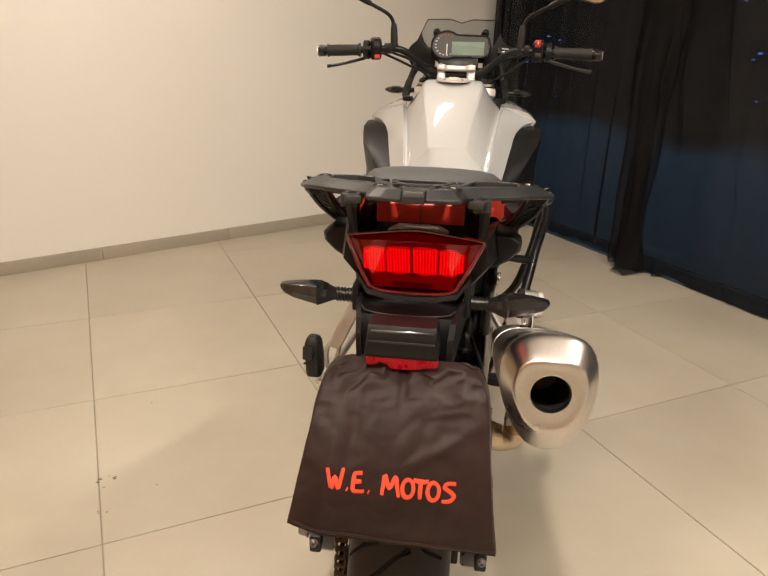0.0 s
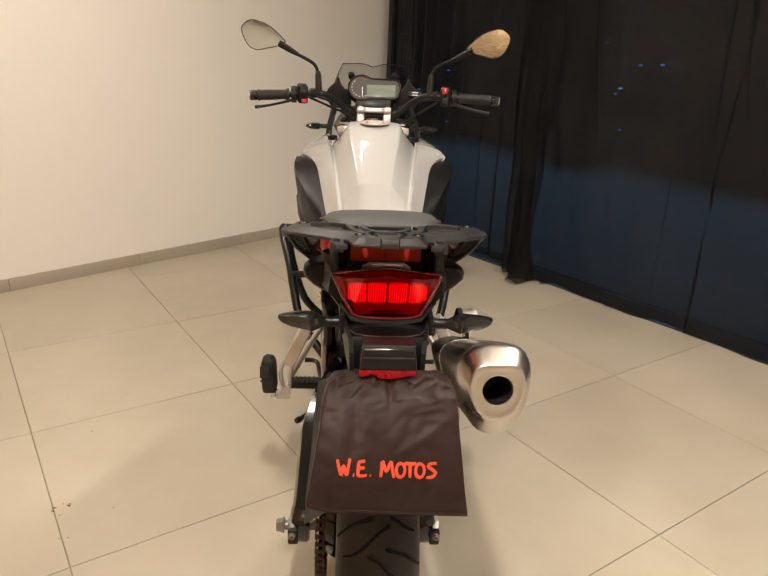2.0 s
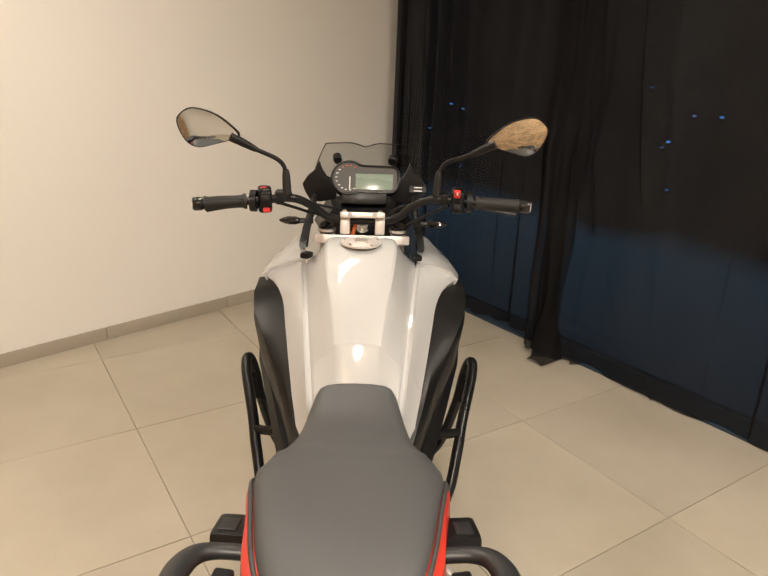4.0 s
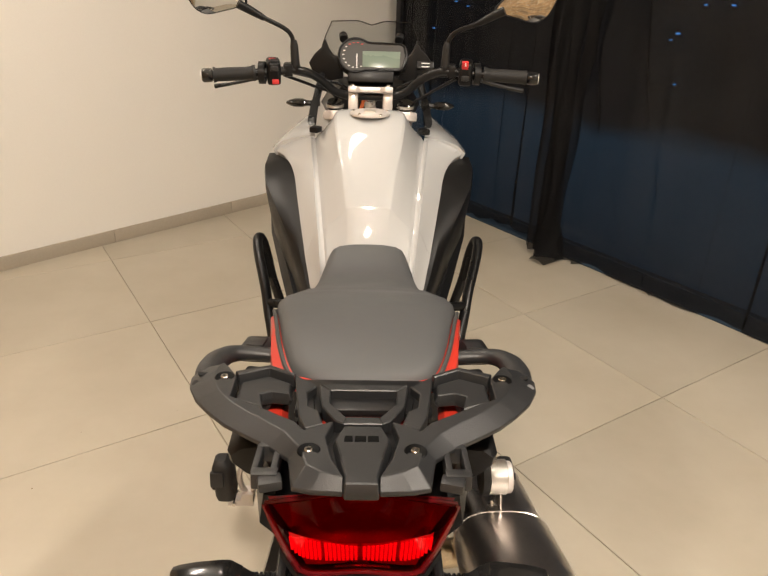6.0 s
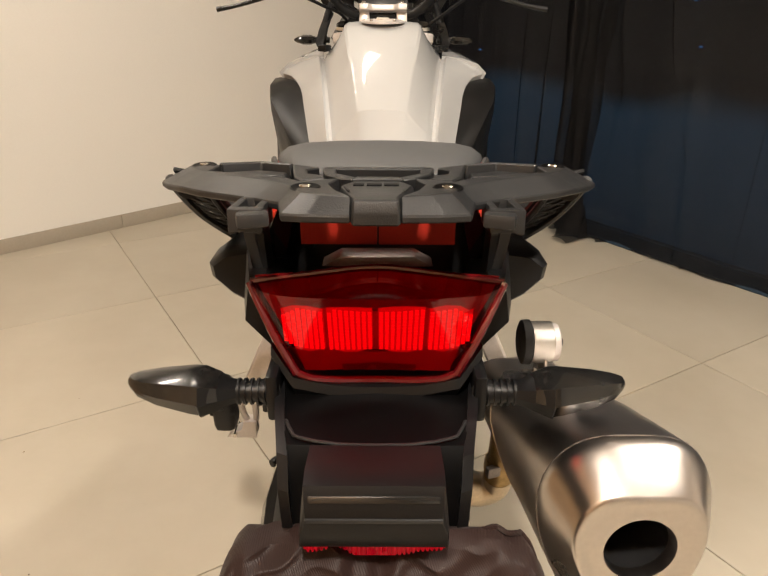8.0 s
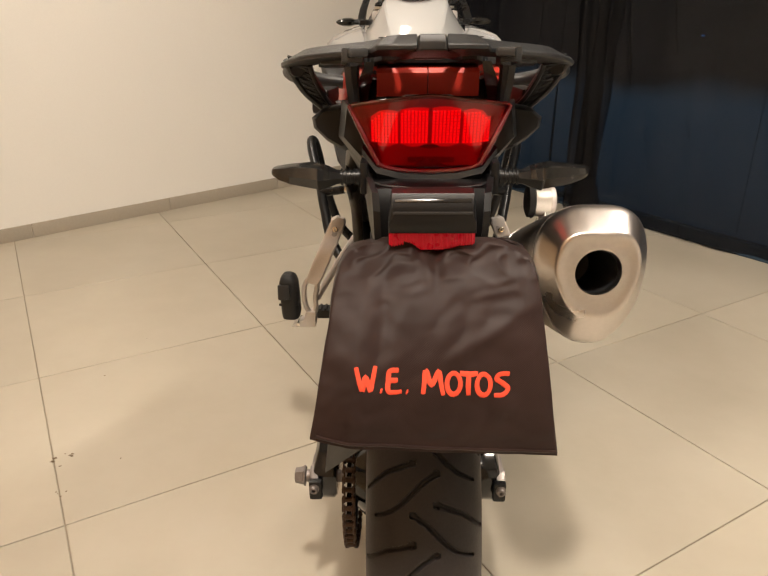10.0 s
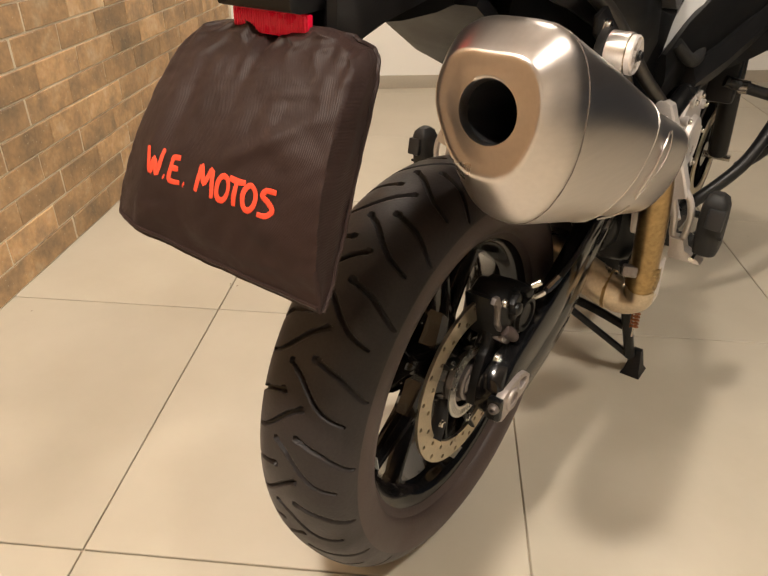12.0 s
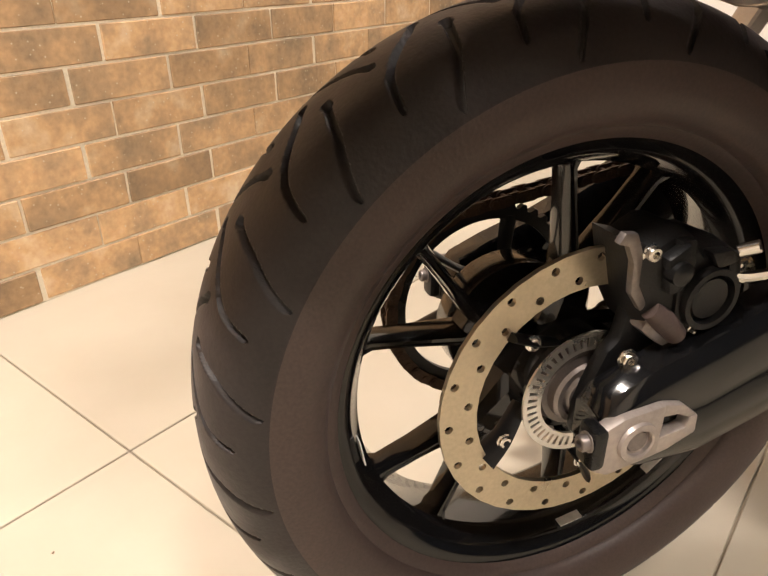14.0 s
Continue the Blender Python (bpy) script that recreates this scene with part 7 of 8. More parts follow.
        part("mirror_glass", loft([pane(0.955, 1.2495), pane(0.955, 1.2470), pane(0.75, 1.2456), pane(0.5, 1.2444), pane(0.25, 1.2437), pane(0.05, 1.2435)]), M["mirror"], mirror, "silvered convex mirror glass", angle=60)
        part("mirror_neck", tube([Vector((s * 0.272, 1.293, 1.396)), Vector((s * 0.300, 1.284, 1.412)), Vector((s * 0.332, 1.270, 1.430))], [0.0075, 0.0105, 0.012], 10, 4), M["satin_black"], mirror)
    # cables
    for k, pts in enumerate(([(-0.215, 1.365, 1.255), (-0.15, 1.43, 1.23), (-0.07, 1.47, 1.20), (-0.03, 1.50, 1.12)], [(-0.235, 1.35, 1.25), (-0.16, 1.40, 1.215), (-0.10, 1.44, 1.18), (-0.06, 1.46, 1.08)], [(0.215, 1.38, 1.255), (0.15, 1.44, 1.235), (0.08, 1.47, 1.20), (0.04, 1.50, 1.12)], [(0.235, 1.36, 1.25), (0.17, 1.42, 1.20), (0.11, 1.45, 1.15), (0.07, 1.46, 1.05)])):
        part("cable", tube(pts, 0.0042, 8, 6), M["satin_black"], bars, "black control cable")
    part("orange_cable", tube([(-0.030, 1.425, 1.135), (-0.022, 1.428, 1.165), (-0.012, 1.452, 1.185)], 0.0055, 8, 5), M["orange_wire"], bars, "orange wrapped cable")


def build_front():
    # fork crown and stanchions
    crown = part("fork_crown", plate([(-0.135, -0.02), (-0.11, -0.034), (-0.05, -0.036), (0, -0.030), (0.05, -0.036), (0.11, -0.034), (0.135, -0.02), (0.13, 0.026), (0.09, 0.036), (0.03, 0.046), (-0.03, 0.046), (-0.09, 0.036), (-0.13, 0.026)], 0.026, pose(0, 1.425, 1.142, -16, 0, 0), 0.006), M["silver"], BIKE, "silver cast fork crown")
    for s in (-1, 1):
        part("fork_tube", rod((s * 0.102, 1.436, 1.152), (s * 0.102, 1.700, 0.335), 0.0215, 20), M["silver"], crown)
        part("fork_cap", rod((s * 0.102, 1.434, 1.150), (s * 0.102, 1.428, 1.170), 0.0235, 20, 0.003), M["gloss_black"], crown)
        part("fork_ring", lathe([(-0.004, 0.0255), (0.004, 0.0255), (0.004, 0.021), (-0.004, 0.021)], (s * 0.102, 1.432, 1.157), 24, "z"), M["raw_alu"], crown)
        part("fork_slider", rod((s * 0.102, 1.600, 0.640), (s * 0.102, 1.708, 0.310), 0.029, 20, 0.004), M["satin_black"], crown)
    part("ignition_lock", rod((0, 1.462, 1.148), (0, 1.452, 1.176), 0.018, 20, 0.003), M["raw_alu"], crown)
    # instrument: round dial joined to a display, tilted to the rider
    m = pose(0.004, 1.585, 1.277, 62, 0, 0)
    outline = [(-0.050 + 0.054 * math.cos(radians(a)), 0.054 * math.sin(radians(a))) for a in range(50, 312, 12)]
    outline += [(-0.006, -0.046), (0.085, -0.046), (0.099, -0.036), (0.108, 0.004), (0.102, 0.030), (0.090, 0.038), (0.0, 0.040)]
    dash = part("instrument_cluster", plate(outline, 0.040, m, 0.005), M["black_plastic"], BIKE, "black instrument cluster with round dial and display")
    face = [(p[0] * 0.93 - 0.003, p[1] * 0.90) for p in outline]
    part("dial_face", plate(face, 0.002, m @ pose(0, 0, 0.0012)), M["dial_grey"], dash)
    rim_line = [m @ Vector((p[0] * 0.965 - 0.0015, p[1] * 0.95, 0.001)) for p in outline]
    part("dial_rim", tube(rim_line, 0.0036, 8, 1, closed=True), M["satin_black"], dash)
    part("display", plate([(-0.030, -0.036), (0.082, -0.036), (0.084, 0.013), (-0.030, 0.013)], 0.0016, m @ pose(0, 0, 0.0024), 0.0004), M["lcd"], dash, "grey-green unlit display")
    for k in range(13):
        a = radians(62 + 19.5 * k)
        r0 = 0.038
        part("dial_mark", box(m @ Vector((-0.050 + r0 * math.cos(a), r0 * math.sin(a), 0.0025)), (0.006, 0.0022, 0.001), (62, 0, 0)), M["ink_red"] if k < 4 else M["ink_white"], dash)
    part("dial_needle", box(m @ Vector((-0.047, -0.016, 0.0038)), (0.0030, 0.038, 0.001), (62, 0, 0)), M["ink_white"], dash)
    part("dash_bracket", box((0, 1.58, 1.215), (0.14, 0.05, 0.04), (-20, 0, 0), 0.008), M["black_plastic"], BIKE)
    # screen
    def bend(x, y, z):
        return Vector((x, y - 0.9 * x * x, z))
    rows = []
    for t in np.linspace(0, 1, 8):
        t = float(t)
        row = []
        for u in np.linspace(-1, 1, 17):
            u = float(u)
            w = 0.172 - 0.048 * t**1.6
            top = 1.366 - 0.014 * max(0, 1 - abs(u) * 3) - 0.004 * abs(u)
            z = 1.215 + (top - 1.215) * t
            row.append(bend(u * w, 1.765 - 0.045 * t, z))
        rows.append(row)
    outer = loft(rows, closed_ring=False, caps=False)
    inner = loft([[p + Vector((0, -0.003, 0)) for p in r] for r in rows], closed_ring=False, caps=False)
    edge = [r[0] for r in rows] + rows[-1][1:] + [r[-1] for r in reversed(rows[:-1])]
    screen = part("windscreen", join(outer, inner), M["screen"], BIKE, "small clear windscreen")
    screen.visible_shadow = False
    part("screen_edge", tube(edge, 0.0017, 6, 1), M["smoke"], screen)
    for s in (-1, 1):
        fin = [(0.191, 1.248), (0.175, 1.273), (0.151, 1.293), (0.140, 1.319), (0.130, 1.290), (0.115, 1.270), (0.085, 1.264), (0.086, 1.204), (0.134, 1.194), (0.165, 1.195), (0.182, 1.224)]
        part("screen_fin", plate([(s * x, z) for x, z in (fin if s > 0 else fin[::-1])], 0.030, pose(0, 1.615, 0, 90, 0, 0), 0.004), M["satin_black"], BIKE, "black screen side fin")
        part("screen_mount", rod((s * 0.086, 1.690, 1.312), (s * 0.090, 1.720, 1.320), 0.014, 14, 0.003), M["black_plastic"], screen)
        part("cowl_stay", tube([(s * 0.168, 1.44, 1.10), (s * 0.160, 1.50, 1.17), (s * 0.150, 1.60, 1.215)], 0.010, 8, 4), M["black_plastic"], BIKE)
        part("tank_bracket", loft([[(s * (x + u * w), y + v * 0.006, z + v * 0.004) for u, v in ((-1, -1), (1, -1), (1, 1), (-1, 1))] for x, y, z, w in ((0.150, 1.565, 1.190, 0.008), (0.156, 1.520, 1.180, 0.010), (0.162, 1.440, 1.152, 0.011), (0.166, 1.375, 1.127, 0.010), (0.165, 1.365, 1.118, 0.006))]), M["satin_black"], BIKE, "black flat stay")
        part("stay_foot", box((s * 0.148, 1.305, 1.116), (0.026, 0.030, 0.016), (0, 0, s * 25), 0.005), M["satin_black"], BIKE)
        lamp = part("front_indicator", loft([[(s * x, 1.695 + b * c2, 1.112 + a * c1) for c1, c2 in ((1, 0), (0.7, 0.7), (0, 1), (-0.7, 0.7), (-1, 0), (-0.7, -0.7), (0, -1), (0.7, -0.7))] for x, a, b in ((0.208, 0.009, 0.010), (0.222, 0.014, 0.018), (0.246, 0.014, 0.018), (0.264, 0.009, 0.012), (0.275, 0.003, 0.004))]), M["smoke"], BIKE, "slim dark front turn indicator")
        part("indicator_stalk", tube([(s * 0.165, 1.695, 1.112), (s * 0.212, 1.695, 1.112)], 0.009, 8, 3), M["black_plastic"], lamp)
    # power socket box beside the cluster, with two pale marks
    socket = part("socket_box", box((0.158, 1.50, 1.262), (0.050, 0.020, 0.022), (-30, 0, 0), 0.003), M["black_plastic"], BIKE, "small black socket box with pale marks")
    for d in (-1, 1):
        part("socket_mark", box((0.158, 1.4905 + 0.002 * d, 1.266 + 0.0045 * d), (0.024, 0.002, 0.0025), (-30, 0, 0)), M["ink_white"], socket)
    # nose, headlight, beak, wheel
    nose = part("headlight", loft([[(u * w, y, z + v * h) for u, v in ((-1, 0.2), (-0.7, 1), (0.7, 1), (1, 0.2), (0.6, -1), (-0.6, -1))] for y, z, w, h in ((1.56, 1.11, 0.13, 0.08), (1.68, 1.10, 0.16, 0.10), (1.80, 1.05, 0.13, 0.09), (1.85, 1.02, 0.08, 0.06))]), M["black_plastic"], BIKE, "black headlight cowl")
    part("headlight_lens", loft([[(u * w, y, z + v * h) for u, v in ((-1, 0.2), (-0.7, 1), (0.7, 1), (1, 0.2), (0.6, -1), (-0.6, -1))] for y, z, w, h in ((1.846, 1.024, 0.085, 0.062), (1.872, 1.012, 0.055, 0.04))]), M["smoke"], nose)
    part("beak", loft([[(-w, y, z - 0.02), (-w * 0.6, y, z), (w * 0.6, y, z), (w, y, z - 0.02), (0, y, z - 0.03)] for y, z, w in ((1.62, 0.98, 0.09), (1.80, 0.93, 0.10), (1.95, 0.87, 0.05), (1.99, 0.85, 0.02))]), M["white_paint"], BIKE, "white front beak")
    hub = Vector((0, 1.724, 0.297))
    wheel = part("front_wheel", lathe([(u * 0.75, r + 0.017) for u, r in rim_profile(0.050)], hub, 72), M["gloss_black"], BIKE, "gloss black cast front wheel")
    t = new("tyre", tyre_mesh(0.297, 0.110, 0.242, hub, False, 96, 16))
    t.parent = wheel
    part("hub", lathe([(-0.06, 0.0), (-0.06, 0.04), (0.06, 0.04), (0.06, 0.0)], hub, 24, closed=False), M["gloss_black"], wheel)
    for k in range(5):
        for off in (-12, 12):
            part("spoke", spoke_mesh(hub, 72 * k + off * 0.4, 72 * k + off, 0.036, 0.224, 0, 0), M["gloss_black"], wheel)
    for s in (-1, 1):
        part("brake_disc", lathe([(s * 0.062, 0.115), (s * 0.067, 0.115), (s * 0.067, 0.1525), (s * 0.062, 0.1525)], hub, 60), M["disc_steel"], wheel)
    part("front_axle", rod((-0.14, hub.y, hub.z), (0.14, hub.y, hub.z), 0.011, 16), M["chrome"], BIKE)
    part("front_mudguard", loft([[(u * 0.068, hub.y + 0.325 * math.cos(radians(a)) - 0.012 * abs(u) * math.cos(radians(a)), hub.z + (0.325 - 0.03 * u * u) * math.sin(radians(a))) for u in (-1, -0.6, 0, 0.6, 1)] + [(u * 0.066, hub.y + 0.319 * math.cos(radians(a)), hub.z + (0.319 - 0.03 * u * u) * math.sin(radians(a))) for u in (1, 0.6, 0, -0.6, -1)] for a in range(50, 150, 9)]), M["black_plastic"], BIKE)


build_engine()
build_pegs()
build_crash_bars()
build_bars()
build_front()


# ---- the cloth cover over the number plate ----
from mathutils.bvhtree import BVHTree


def woven_material():
    """Black-brown non-woven cloth with a fine diagonal stamp."""
    m, nt, b = tree("nonwoven_cloth")
    at = coords(nt)
    big, small = node(nt, "ShaderNodeTexNoise", Scale=14.0, Detail=4.0), node(nt, "ShaderNodeTexNoise", Scale=300.0, Detail=3.0)
    turn = node(nt, "ShaderNodeMapping", Scale=(240.0, 240.0, 240.0), Rotation=(0.0, radians(38), 0.0))
    dots = nt.nodes.new("ShaderNodeTexWave")
    dots.inputs["Scale"].default_value, dots.inputs["Distortion"].default_value = 1.0, 1.2
    nt.links.new(at, turn.inputs[0])
    nt.links.new(turn.outputs[0], dots.inputs["Vector"])
    for n in (big, small):
        nt.links.new(at, n.inputs["Vector"])
    nt.links.new(ramp(nt, big.outputs[0], [(0.3, (0.0185, 0.0096, 0.0082)), (0.7, (0.0270, 0.0145, 0.0125))]), b.inputs["Base Color"])
    b.inputs["Roughness"].default_value = 0.46
    b.inputs["Sheen Weight"].default_value = 0.04
    b.inputs["Specular IOR Level"].default_value = 0.18
    add = nt.nodes.new("ShaderNodeMath")
    add.operation = "ADD"
    nt.links.new(dots.outputs[1], add.inputs[0])
    nt.links.new(small.outputs[0], add.inputs[1])
    bp = node(nt, "ShaderNodeBump", Strength=0.30, Distance=0.0005)
    nt.links.new(add.outputs[0], bp.inputs["Height"])
    nt.links.new(bp.outputs[0], b.inputs["Normal"])
    return m


M["nonwoven"] = woven_material()
M["marker"] = plain("red_marker_paint", (0.70, 0.060, 0.022), 0.7, vary=0.12, coarse=40, fine=400)
# v, left x, right x, front y, depth, z
BAG = smooth_table([
    (0.00, -0.052, 0.062, -0.140, 0.014, 0.915),
    (0.03, -0.079, 0.092, -0.148, 0.026, 0.9095),
    (0.09, -0.096, 0.107, -0.160, 0.040, 0.8975),
    (0.18, -0.104, 0.114, -0.180, 0.046, 0.877),
    (0.40, -0.110, 0.119, -0.211, 0.048, 0.835),
    (0.65, -0.118, 0.125, -0.236, 0.042, 0.786),
    (0.85, -0.124, 0.130, -0.249, 0.028, 0.748),
    (0.96, -0.128, 0.134, -0.253, 0.012, 0.727),
    (1.00, -0.129, 0.135, -0.2535, 0.004, 0.720),
], 14)


def bag_front(x, z):
    """The y of the cover's outer face, with its creases."""
    zs = [r[5] for r in reversed(BAG)]
    v = float(np.interp(z, zs, [r[0] for r in reversed(BAG)]))
    lo, hi = (float(np.interp(z, zs, [r[k] for r in reversed(BAG)])) for k in (1, 2))
    y = float(np.interp(z, zs, [r[3] for r in reversed(BAG)]))
    u = (x - (lo + hi) / 2) / max(1e-6, (hi - lo) / 2)
    y += 0.0125 * (x - 0.003) / 0.13 * v
    y += -0.006 * (1 - u * u) * math.sin(math.pi * min(1, v * 1.1)) + 0.012 * max(0, abs(u) - 0.86) ** 1.5
    y += 0.0024 * noise.noise((x * 9, 3.0, z * 9)) + 0.0028 * (0.3 - abs(noise.noise((x * 14 + 16 * z, 1.0, z * 18)))) + 0.0026 * (0.3 - abs(noise.noise((x * 38 - 25 * z, 5.0, z * 34)))) + 0.0003 * noise.noise((x * 160, 7.0, z * 150)) + 0.045 * max(0.0, -u - 0.70) * (0.3 + 0.7 * v)
    # gathers below the drawn top edge
    y += 0.010 * math.exp(-v / 0.06) * math.sin(x * 210 + 3 * math.sin(x * 60)) * (0.5 + 0.8 * noise.noise((x * 40, 2.0, 0.0))) + 0.008 * math.exp(-v / 0.12) * (abs(noise.noise((x * 34 + 9 * v, 4.0, v * 15))) * 2 - 0.5)
    y += 0.016 * math.exp(-(((x - 0.006) / (0.006 + 0.10 * max(0.0, 0.12 - v))) ** 2)) * math.exp(-v / 0.08)
    # long soft creases
    y += 0.004 * math.exp(-(((x + 0.055) - 0.10 * (z - 0.82)) / 0.010) ** 2) * math.exp(-((z - 0.84) / 0.05) ** 2)
    y -= 0.004 * math.exp(-(((z - 0.835) - 0.5 * (x - 0.05)) / 0.008) ** 2) * math.exp(-((x - 0.06) / 0.04) ** 2)
    return y


def build_bag():
    bag = thing("plate_cover", "black cloth cover with hand-painted red writing, drawn over the number plate", "cover", at=BIKE_AT)
    nf, ns = 90, 8
    rings = []
    for v, lo, hi, fy, depth, z in BAG:
        sag = 0.0145 * v
        front = []
        for i in range(nf + 1):
            x = lo + (hi - lo) * i / nf
            zz = z - sag * x / 0.13 * 0.9 + 0.003 * math.exp(-v / 0.05) * math.sin(x * 120) - 0.012 * math.exp(-v / 0.05) * math.exp(-(((x - 0.006) / 0.010) ** 2))
            front.append(Vector((x, bag_front(x, z), zz)))
        def side(p, q, sign):
            out = []
            for i in range(1, ns):
                t = i / ns
                out.append(p.lerp(q, t) + Vector((sign * 0.004 * math.sin(math.pi * t) * (1 - v) + 0.0015 * noise.noise((t * 5, z * 40, sign)), 0, 0)))
            return out
        r_back = Vector((hi - 0.002, front[-1].y + depth, front[-1].z))
        l_back = Vector((lo + 0.002, front[0].y + depth, front[0].z))
        back = [r_back.lerp(l_back, i / 20) + Vector((0, 0.001 * noise.noise((i * 0.4, z * 20, 9.0)), 0)) for i in range(21)]
        rings.append(front + side(front[-1], r_back, 1) + back + side(l_back, front[0], -1))
    cloth = part("cloth", loft(rings), M["nonwoven"], bag, angle=70)
    skin = BVHTree.FromPolygons([v.co.copy() for v in cloth.data.vertices], [tuple(p.vertices) for p in cloth.data.polygons])
    def on_cloth(x, z):
        """The y of the cloth as it hangs."""
        hit = skin.ray_cast(Vector((x, -1.0, z)), Vector((0, 1, 0)))[0]
        return hit.y if hit else bag_front(x, z)
    seam = [Vector((r[2] - 0.001, bag_front(r[2] - 0.001, r[5]) + r[4] * 0.96, r[5] - 0.0145 * r[0] * 0.9)) for r in BAG[6:]]
    part("side_seam", tube(seam, 0.0022, 6, 1), M["nonwoven"], bag)
    hem = [Vector((x, bag_front(x, 0.724) - 0.0004, 0.7255 - 0.013 * x / 0.13)) for x in np.linspace(-0.122, 0.132, 16)]
    part("bottom_seam", tube([tuple(float(c) for c in p) for p in hem], 0.0018, 6, 1), M["nonwoven"], bag)
    # brush strokes
    def dot(u):
        return [(u, 0.06), (u + 0.008, 0.04)]
    def ring(u0, u1, lean=0.0):
        m, r = (u0 + u1) / 2, (u1 - u0) / 2 * 0.86
        return [(m + r * math.cos(radians(a)) + lean * math.sin(radians(a)), 0.5 + 0.47 * math.sin(radians(a))) for a in range(70, 435, 24)]
    strokes = [
        [(0.000, 1.0), (0.012, 0.45), (0.028, 0.02), (0.055, 0.62), (0.078, 0.05), (0.100, 0.5), (0.122, 1.05)], dot(0.145),
        [(0.272, 1.0), (0.215, 0.92), (0.200, 0.5), (0.195, 0.06), (0.232, 0.0), (0.280, 0.05)], [(0.200, 0.52), (0.262, 0.56)], dot(0.312),
        [(0.418, 0.02), (0.432, 0.5), (0.448, 1.04), (0.478, 0.42), (0.530, 1.02), (0.540, 0.5), (0.548, 0.0)],
        ring(0.572, 0.672, 0.008), [(0.668, 0.98), (0.730, 0.96), (0.782, 1.0)], [(0.726, 0.96), (0.716, 0.5), (0.712, 0.0)],
        ring(0.766, 0.868, 0.008),
        [(0.992, 1.0), (0.930, 0.98), (0.905, 0.76), (0.945, 0.55), (0.975, 0.32), (0.940, 0.06), (0.880, 0.02)],
    ]
    for line in strokes:
        pts = []
        for p in spline([Vector((u, h, 0)) for u, h in line], 5):
            x = -0.079 + 0.160 * p.x + 0.002 * (1 - p.y)
            zl = 0.7885 - 0.0100 * p.x + 0.0215 * p.y
            zz = zl
            pts.append(Vector((x, on_cloth(x, zz), zz)))
        stroke = tube(pts, [0.0024, 0.0028, 0.0022], 8, 1)
        # press the stroke flat on to the cloth
        for v in stroke.verts:
            k = min(range(len(pts)), key=lambda i: (pts[i] - v.co).length)
            d = (v.co - pts[k]).dot(Vector((0, -0.87, 0.5)))
            v.co.y = on_cloth(v.co.x, v.co.z) - 0.0005 - 0.12 * d
        part("brush_stroke", stroke, M["marker"], bag, "red painted stroke")


build_bag()


# ---- the pieces of floor and brick wall ----
def lay_tiles():
    floor = bpy.data.objects["floor"]
    side, gap, thick = 0.8, 0.0035, 0.008
    me = bpy.data.meshes.new("tile")
    bm = box((0, 0, -thick / 2), (side - gap, side - gap, thick), (0, 0, 0), 0.0012, 1)
    bm.to_mesh(me)
    bm.free()
    me.materials.append(M["tile"])
    c, s = math.cos(radians(TILE_TURN)), math.sin(radians(TILE_TURN))
    corner = Vector((-0.808, 0.381, 0))
    rng = random.Random(3)
    for i in range(-5, 6):
        for j in range(-6, 5):
            u, v = (i + 0.5) * side, (j + 0.5) * side
            tile = new("tile", me)
            tile.parent = floor
            tile.matrix_world = pose(corner.x + c * u - s * v, corner.y + s * u + c * v, rng.uniform(-0.0004, 0.0002), rng.uniform(-0.03, 0.03), rng.uniform(-0.03, 0.03), TILE_TURN)


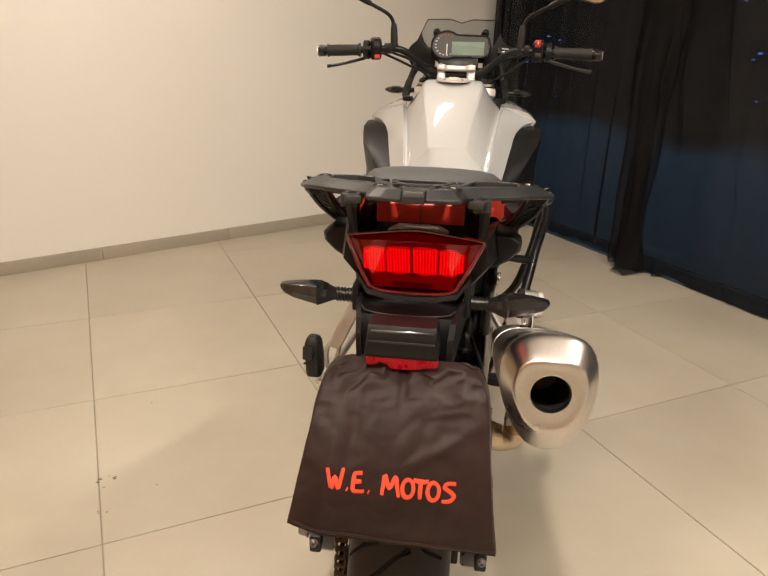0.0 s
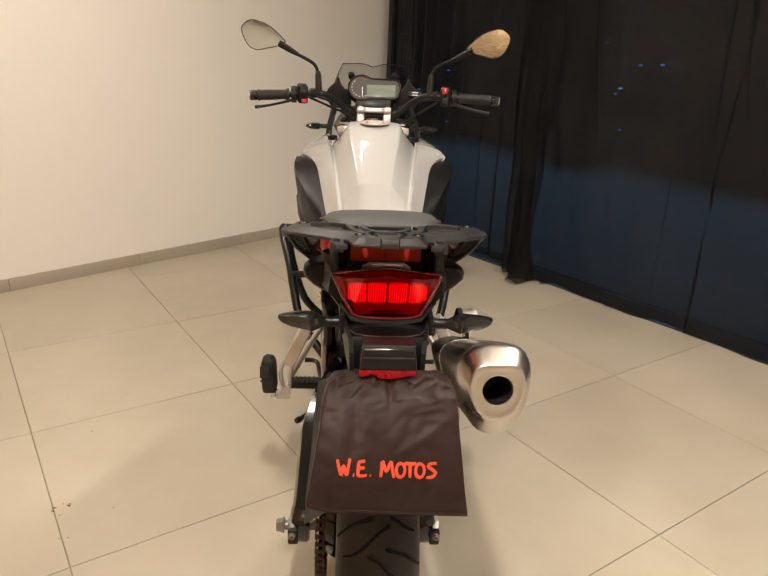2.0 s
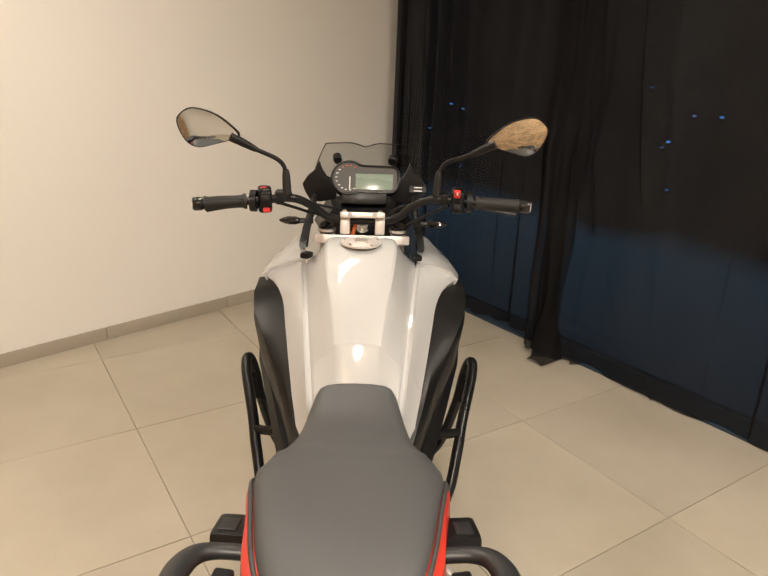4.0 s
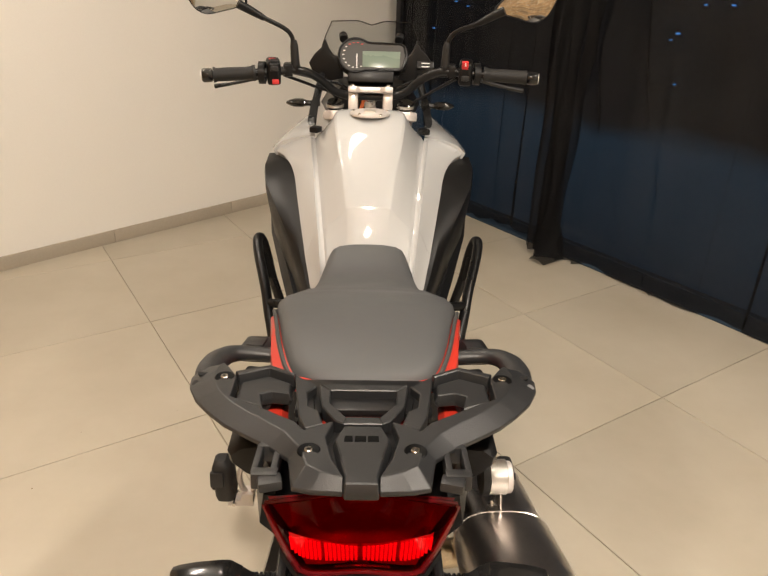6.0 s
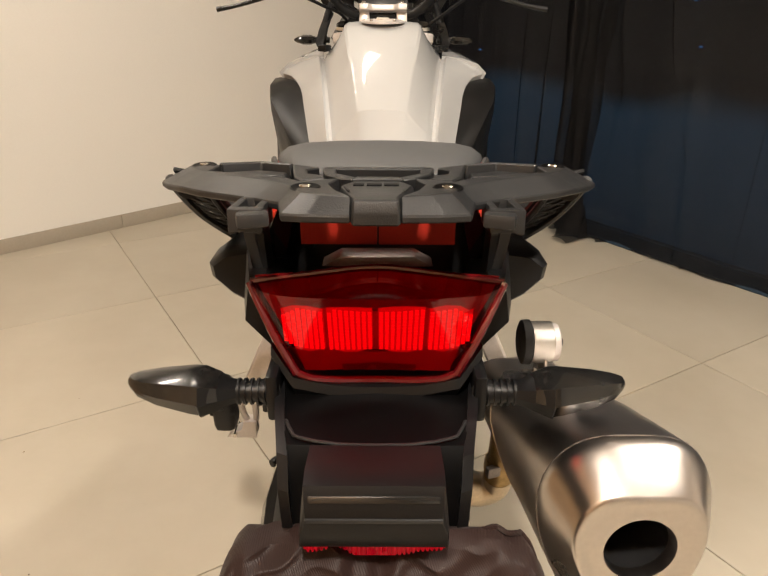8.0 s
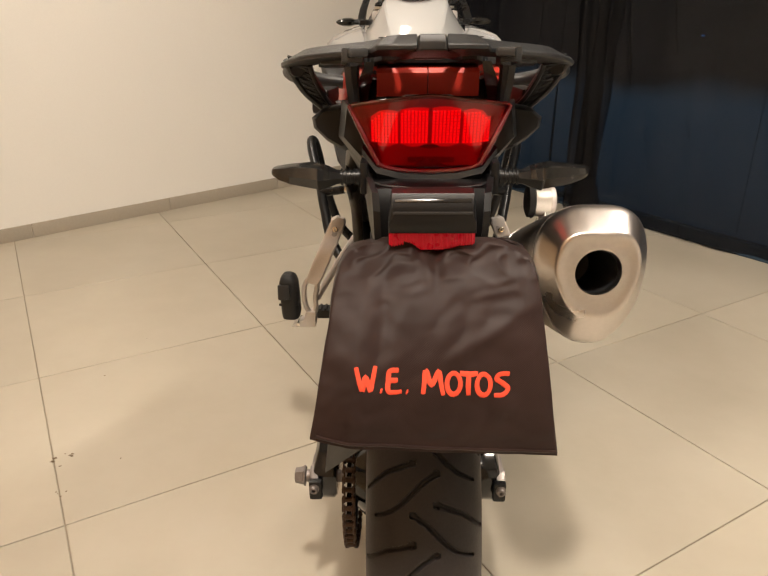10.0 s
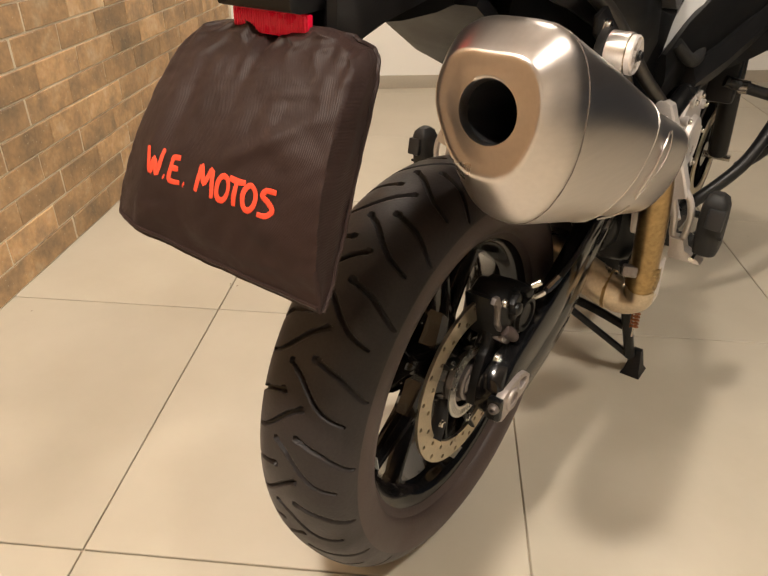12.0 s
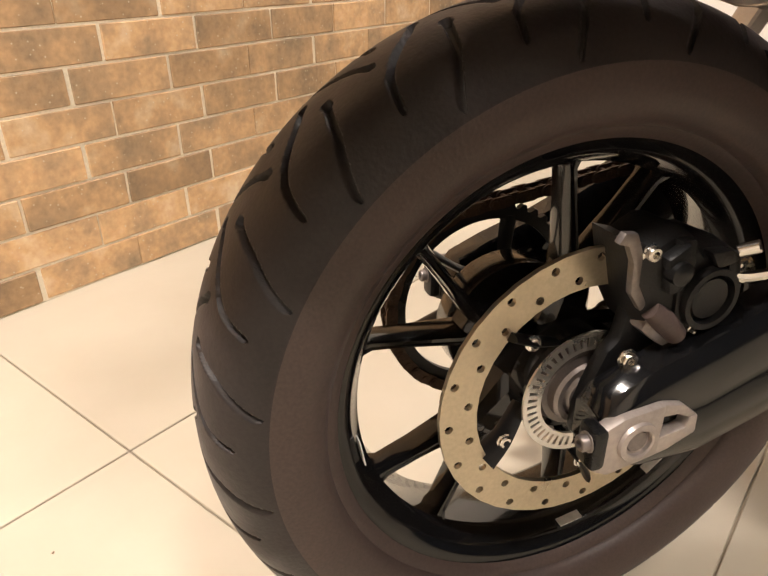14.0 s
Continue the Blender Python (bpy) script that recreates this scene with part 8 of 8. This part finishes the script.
def lay_bricks():
    wall = bpy.data.objects["wall_brick"]
    course, pitch, joint, proud = 0.0825, 0.2505, 0.0058, 0.0035
    meshes = []
    rng = random.Random(11)
    for k in range(6):
        me = bpy.data.meshes.new("brick")
        bm = box((0, 0, 0), (pitch - joint, 0.016, course - joint), (0, 0, 0), 0.0022, 1)
        for v in bm.verts:
            v.co += Vector((rng.uniform(-0.0008, 0.0008), rng.uniform(-0.0006, 0.0006), rng.uniform(-0.0008, 0.0008)))
        bm.to_mesh(me)
        bm.free()
        me.materials.append(M["brick"])
        meshes.append(me)
    near, rest = 0, []
    for row in range(36):
        first = 0.299 if row % 2 == 0 else 0.388
        for k in range(-11, 18):
            s = first + (k + 0.5) * pitch + rng.uniform(-0.004, 0.004)
            if not -2.06 < s < 4.4 or row * course > CEILING - course:
                continue
            at = along(BRICK_FOOT, BRICK_WAY, s, (row + 0.5) * course + 0.001, proud - 0.008 + rng.uniform(-0.0012, 0.0012))
            m = pose(*at, rng.uniform(-0.2, 0.2), rng.uniform(-0.15, 0.15), BRICK_WAY + rng.uniform(-0.2, 0.2))
            if row < 19 and s < 2.2:
                brick = new("brick", rng.choice(meshes))
                brick.parent = wall
                brick.matrix_world = m
            else:
                rest.append(m)
    bm = bmesh.new()
    for m in rest:
        part_bm = bmesh.ops.create_cube(bm, size=1.0, matrix=m @ Matrix.Diagonal((pitch - joint, 0.016, course - joint, 1)))
    far = part("far_bricks", bm, M["brick"], wall, flat=True)
    tagged(far, kind="stuff")


def mark_floor():
    """Chipped joint, scuffs and specks on the tiles."""
    floor = bpy.data.objects["floor"]
    rng = random.Random(5)
    def blob(x, y, r, stretch=1.0, turn=0.0, name="stain"):
        pts = []
        for k in range(11):
            a = 2 * math.pi * k / 11
            q = r * rng.uniform(0.45, 1.15)
            u, v = q * math.cos(a) * stretch, q * math.sin(a)
            pts.append((x + u * math.cos(turn) - v * math.sin(turn), y + u * math.sin(turn) + v * math.cos(turn)))
        part(name, plate(pts, 0.0004, pose(0, 0, 0.0007)), M["dirt"], floor, flat=True)
    joint = radians(122.5)
    for d in range(7):
        blob(-0.952 + rng.uniform(-0.012, 0.022) - 0.02 * (d - 3) * math.cos(joint) * -0.6, 0.628 + rng.uniform(-0.03, 0.035), rng.uniform(0.002, 0.006), 1.6, rng.uniform(0, 3), "chip")
    for d in range(4):
        blob(-0.876 + rng.uniform(-0.018, 0.012), 0.482 + rng.uniform(-0.02, 0.02), rng.uniform(0.0015, 0.003), 1.5, rng.uniform(0, 3))
    for x, y, r in ((-0.78, 0.64, 0.002), (-0.199, -0.39, 0.002), (-1.02, 1.08, 0.003), (-0.98, 1.36, 0.002), (0.36, 0.18, 0.002)):
        blob(x, y, r, 1.3, rng.uniform(0, 3))


mark_floor()
lay_tiles()
lay_bricks()
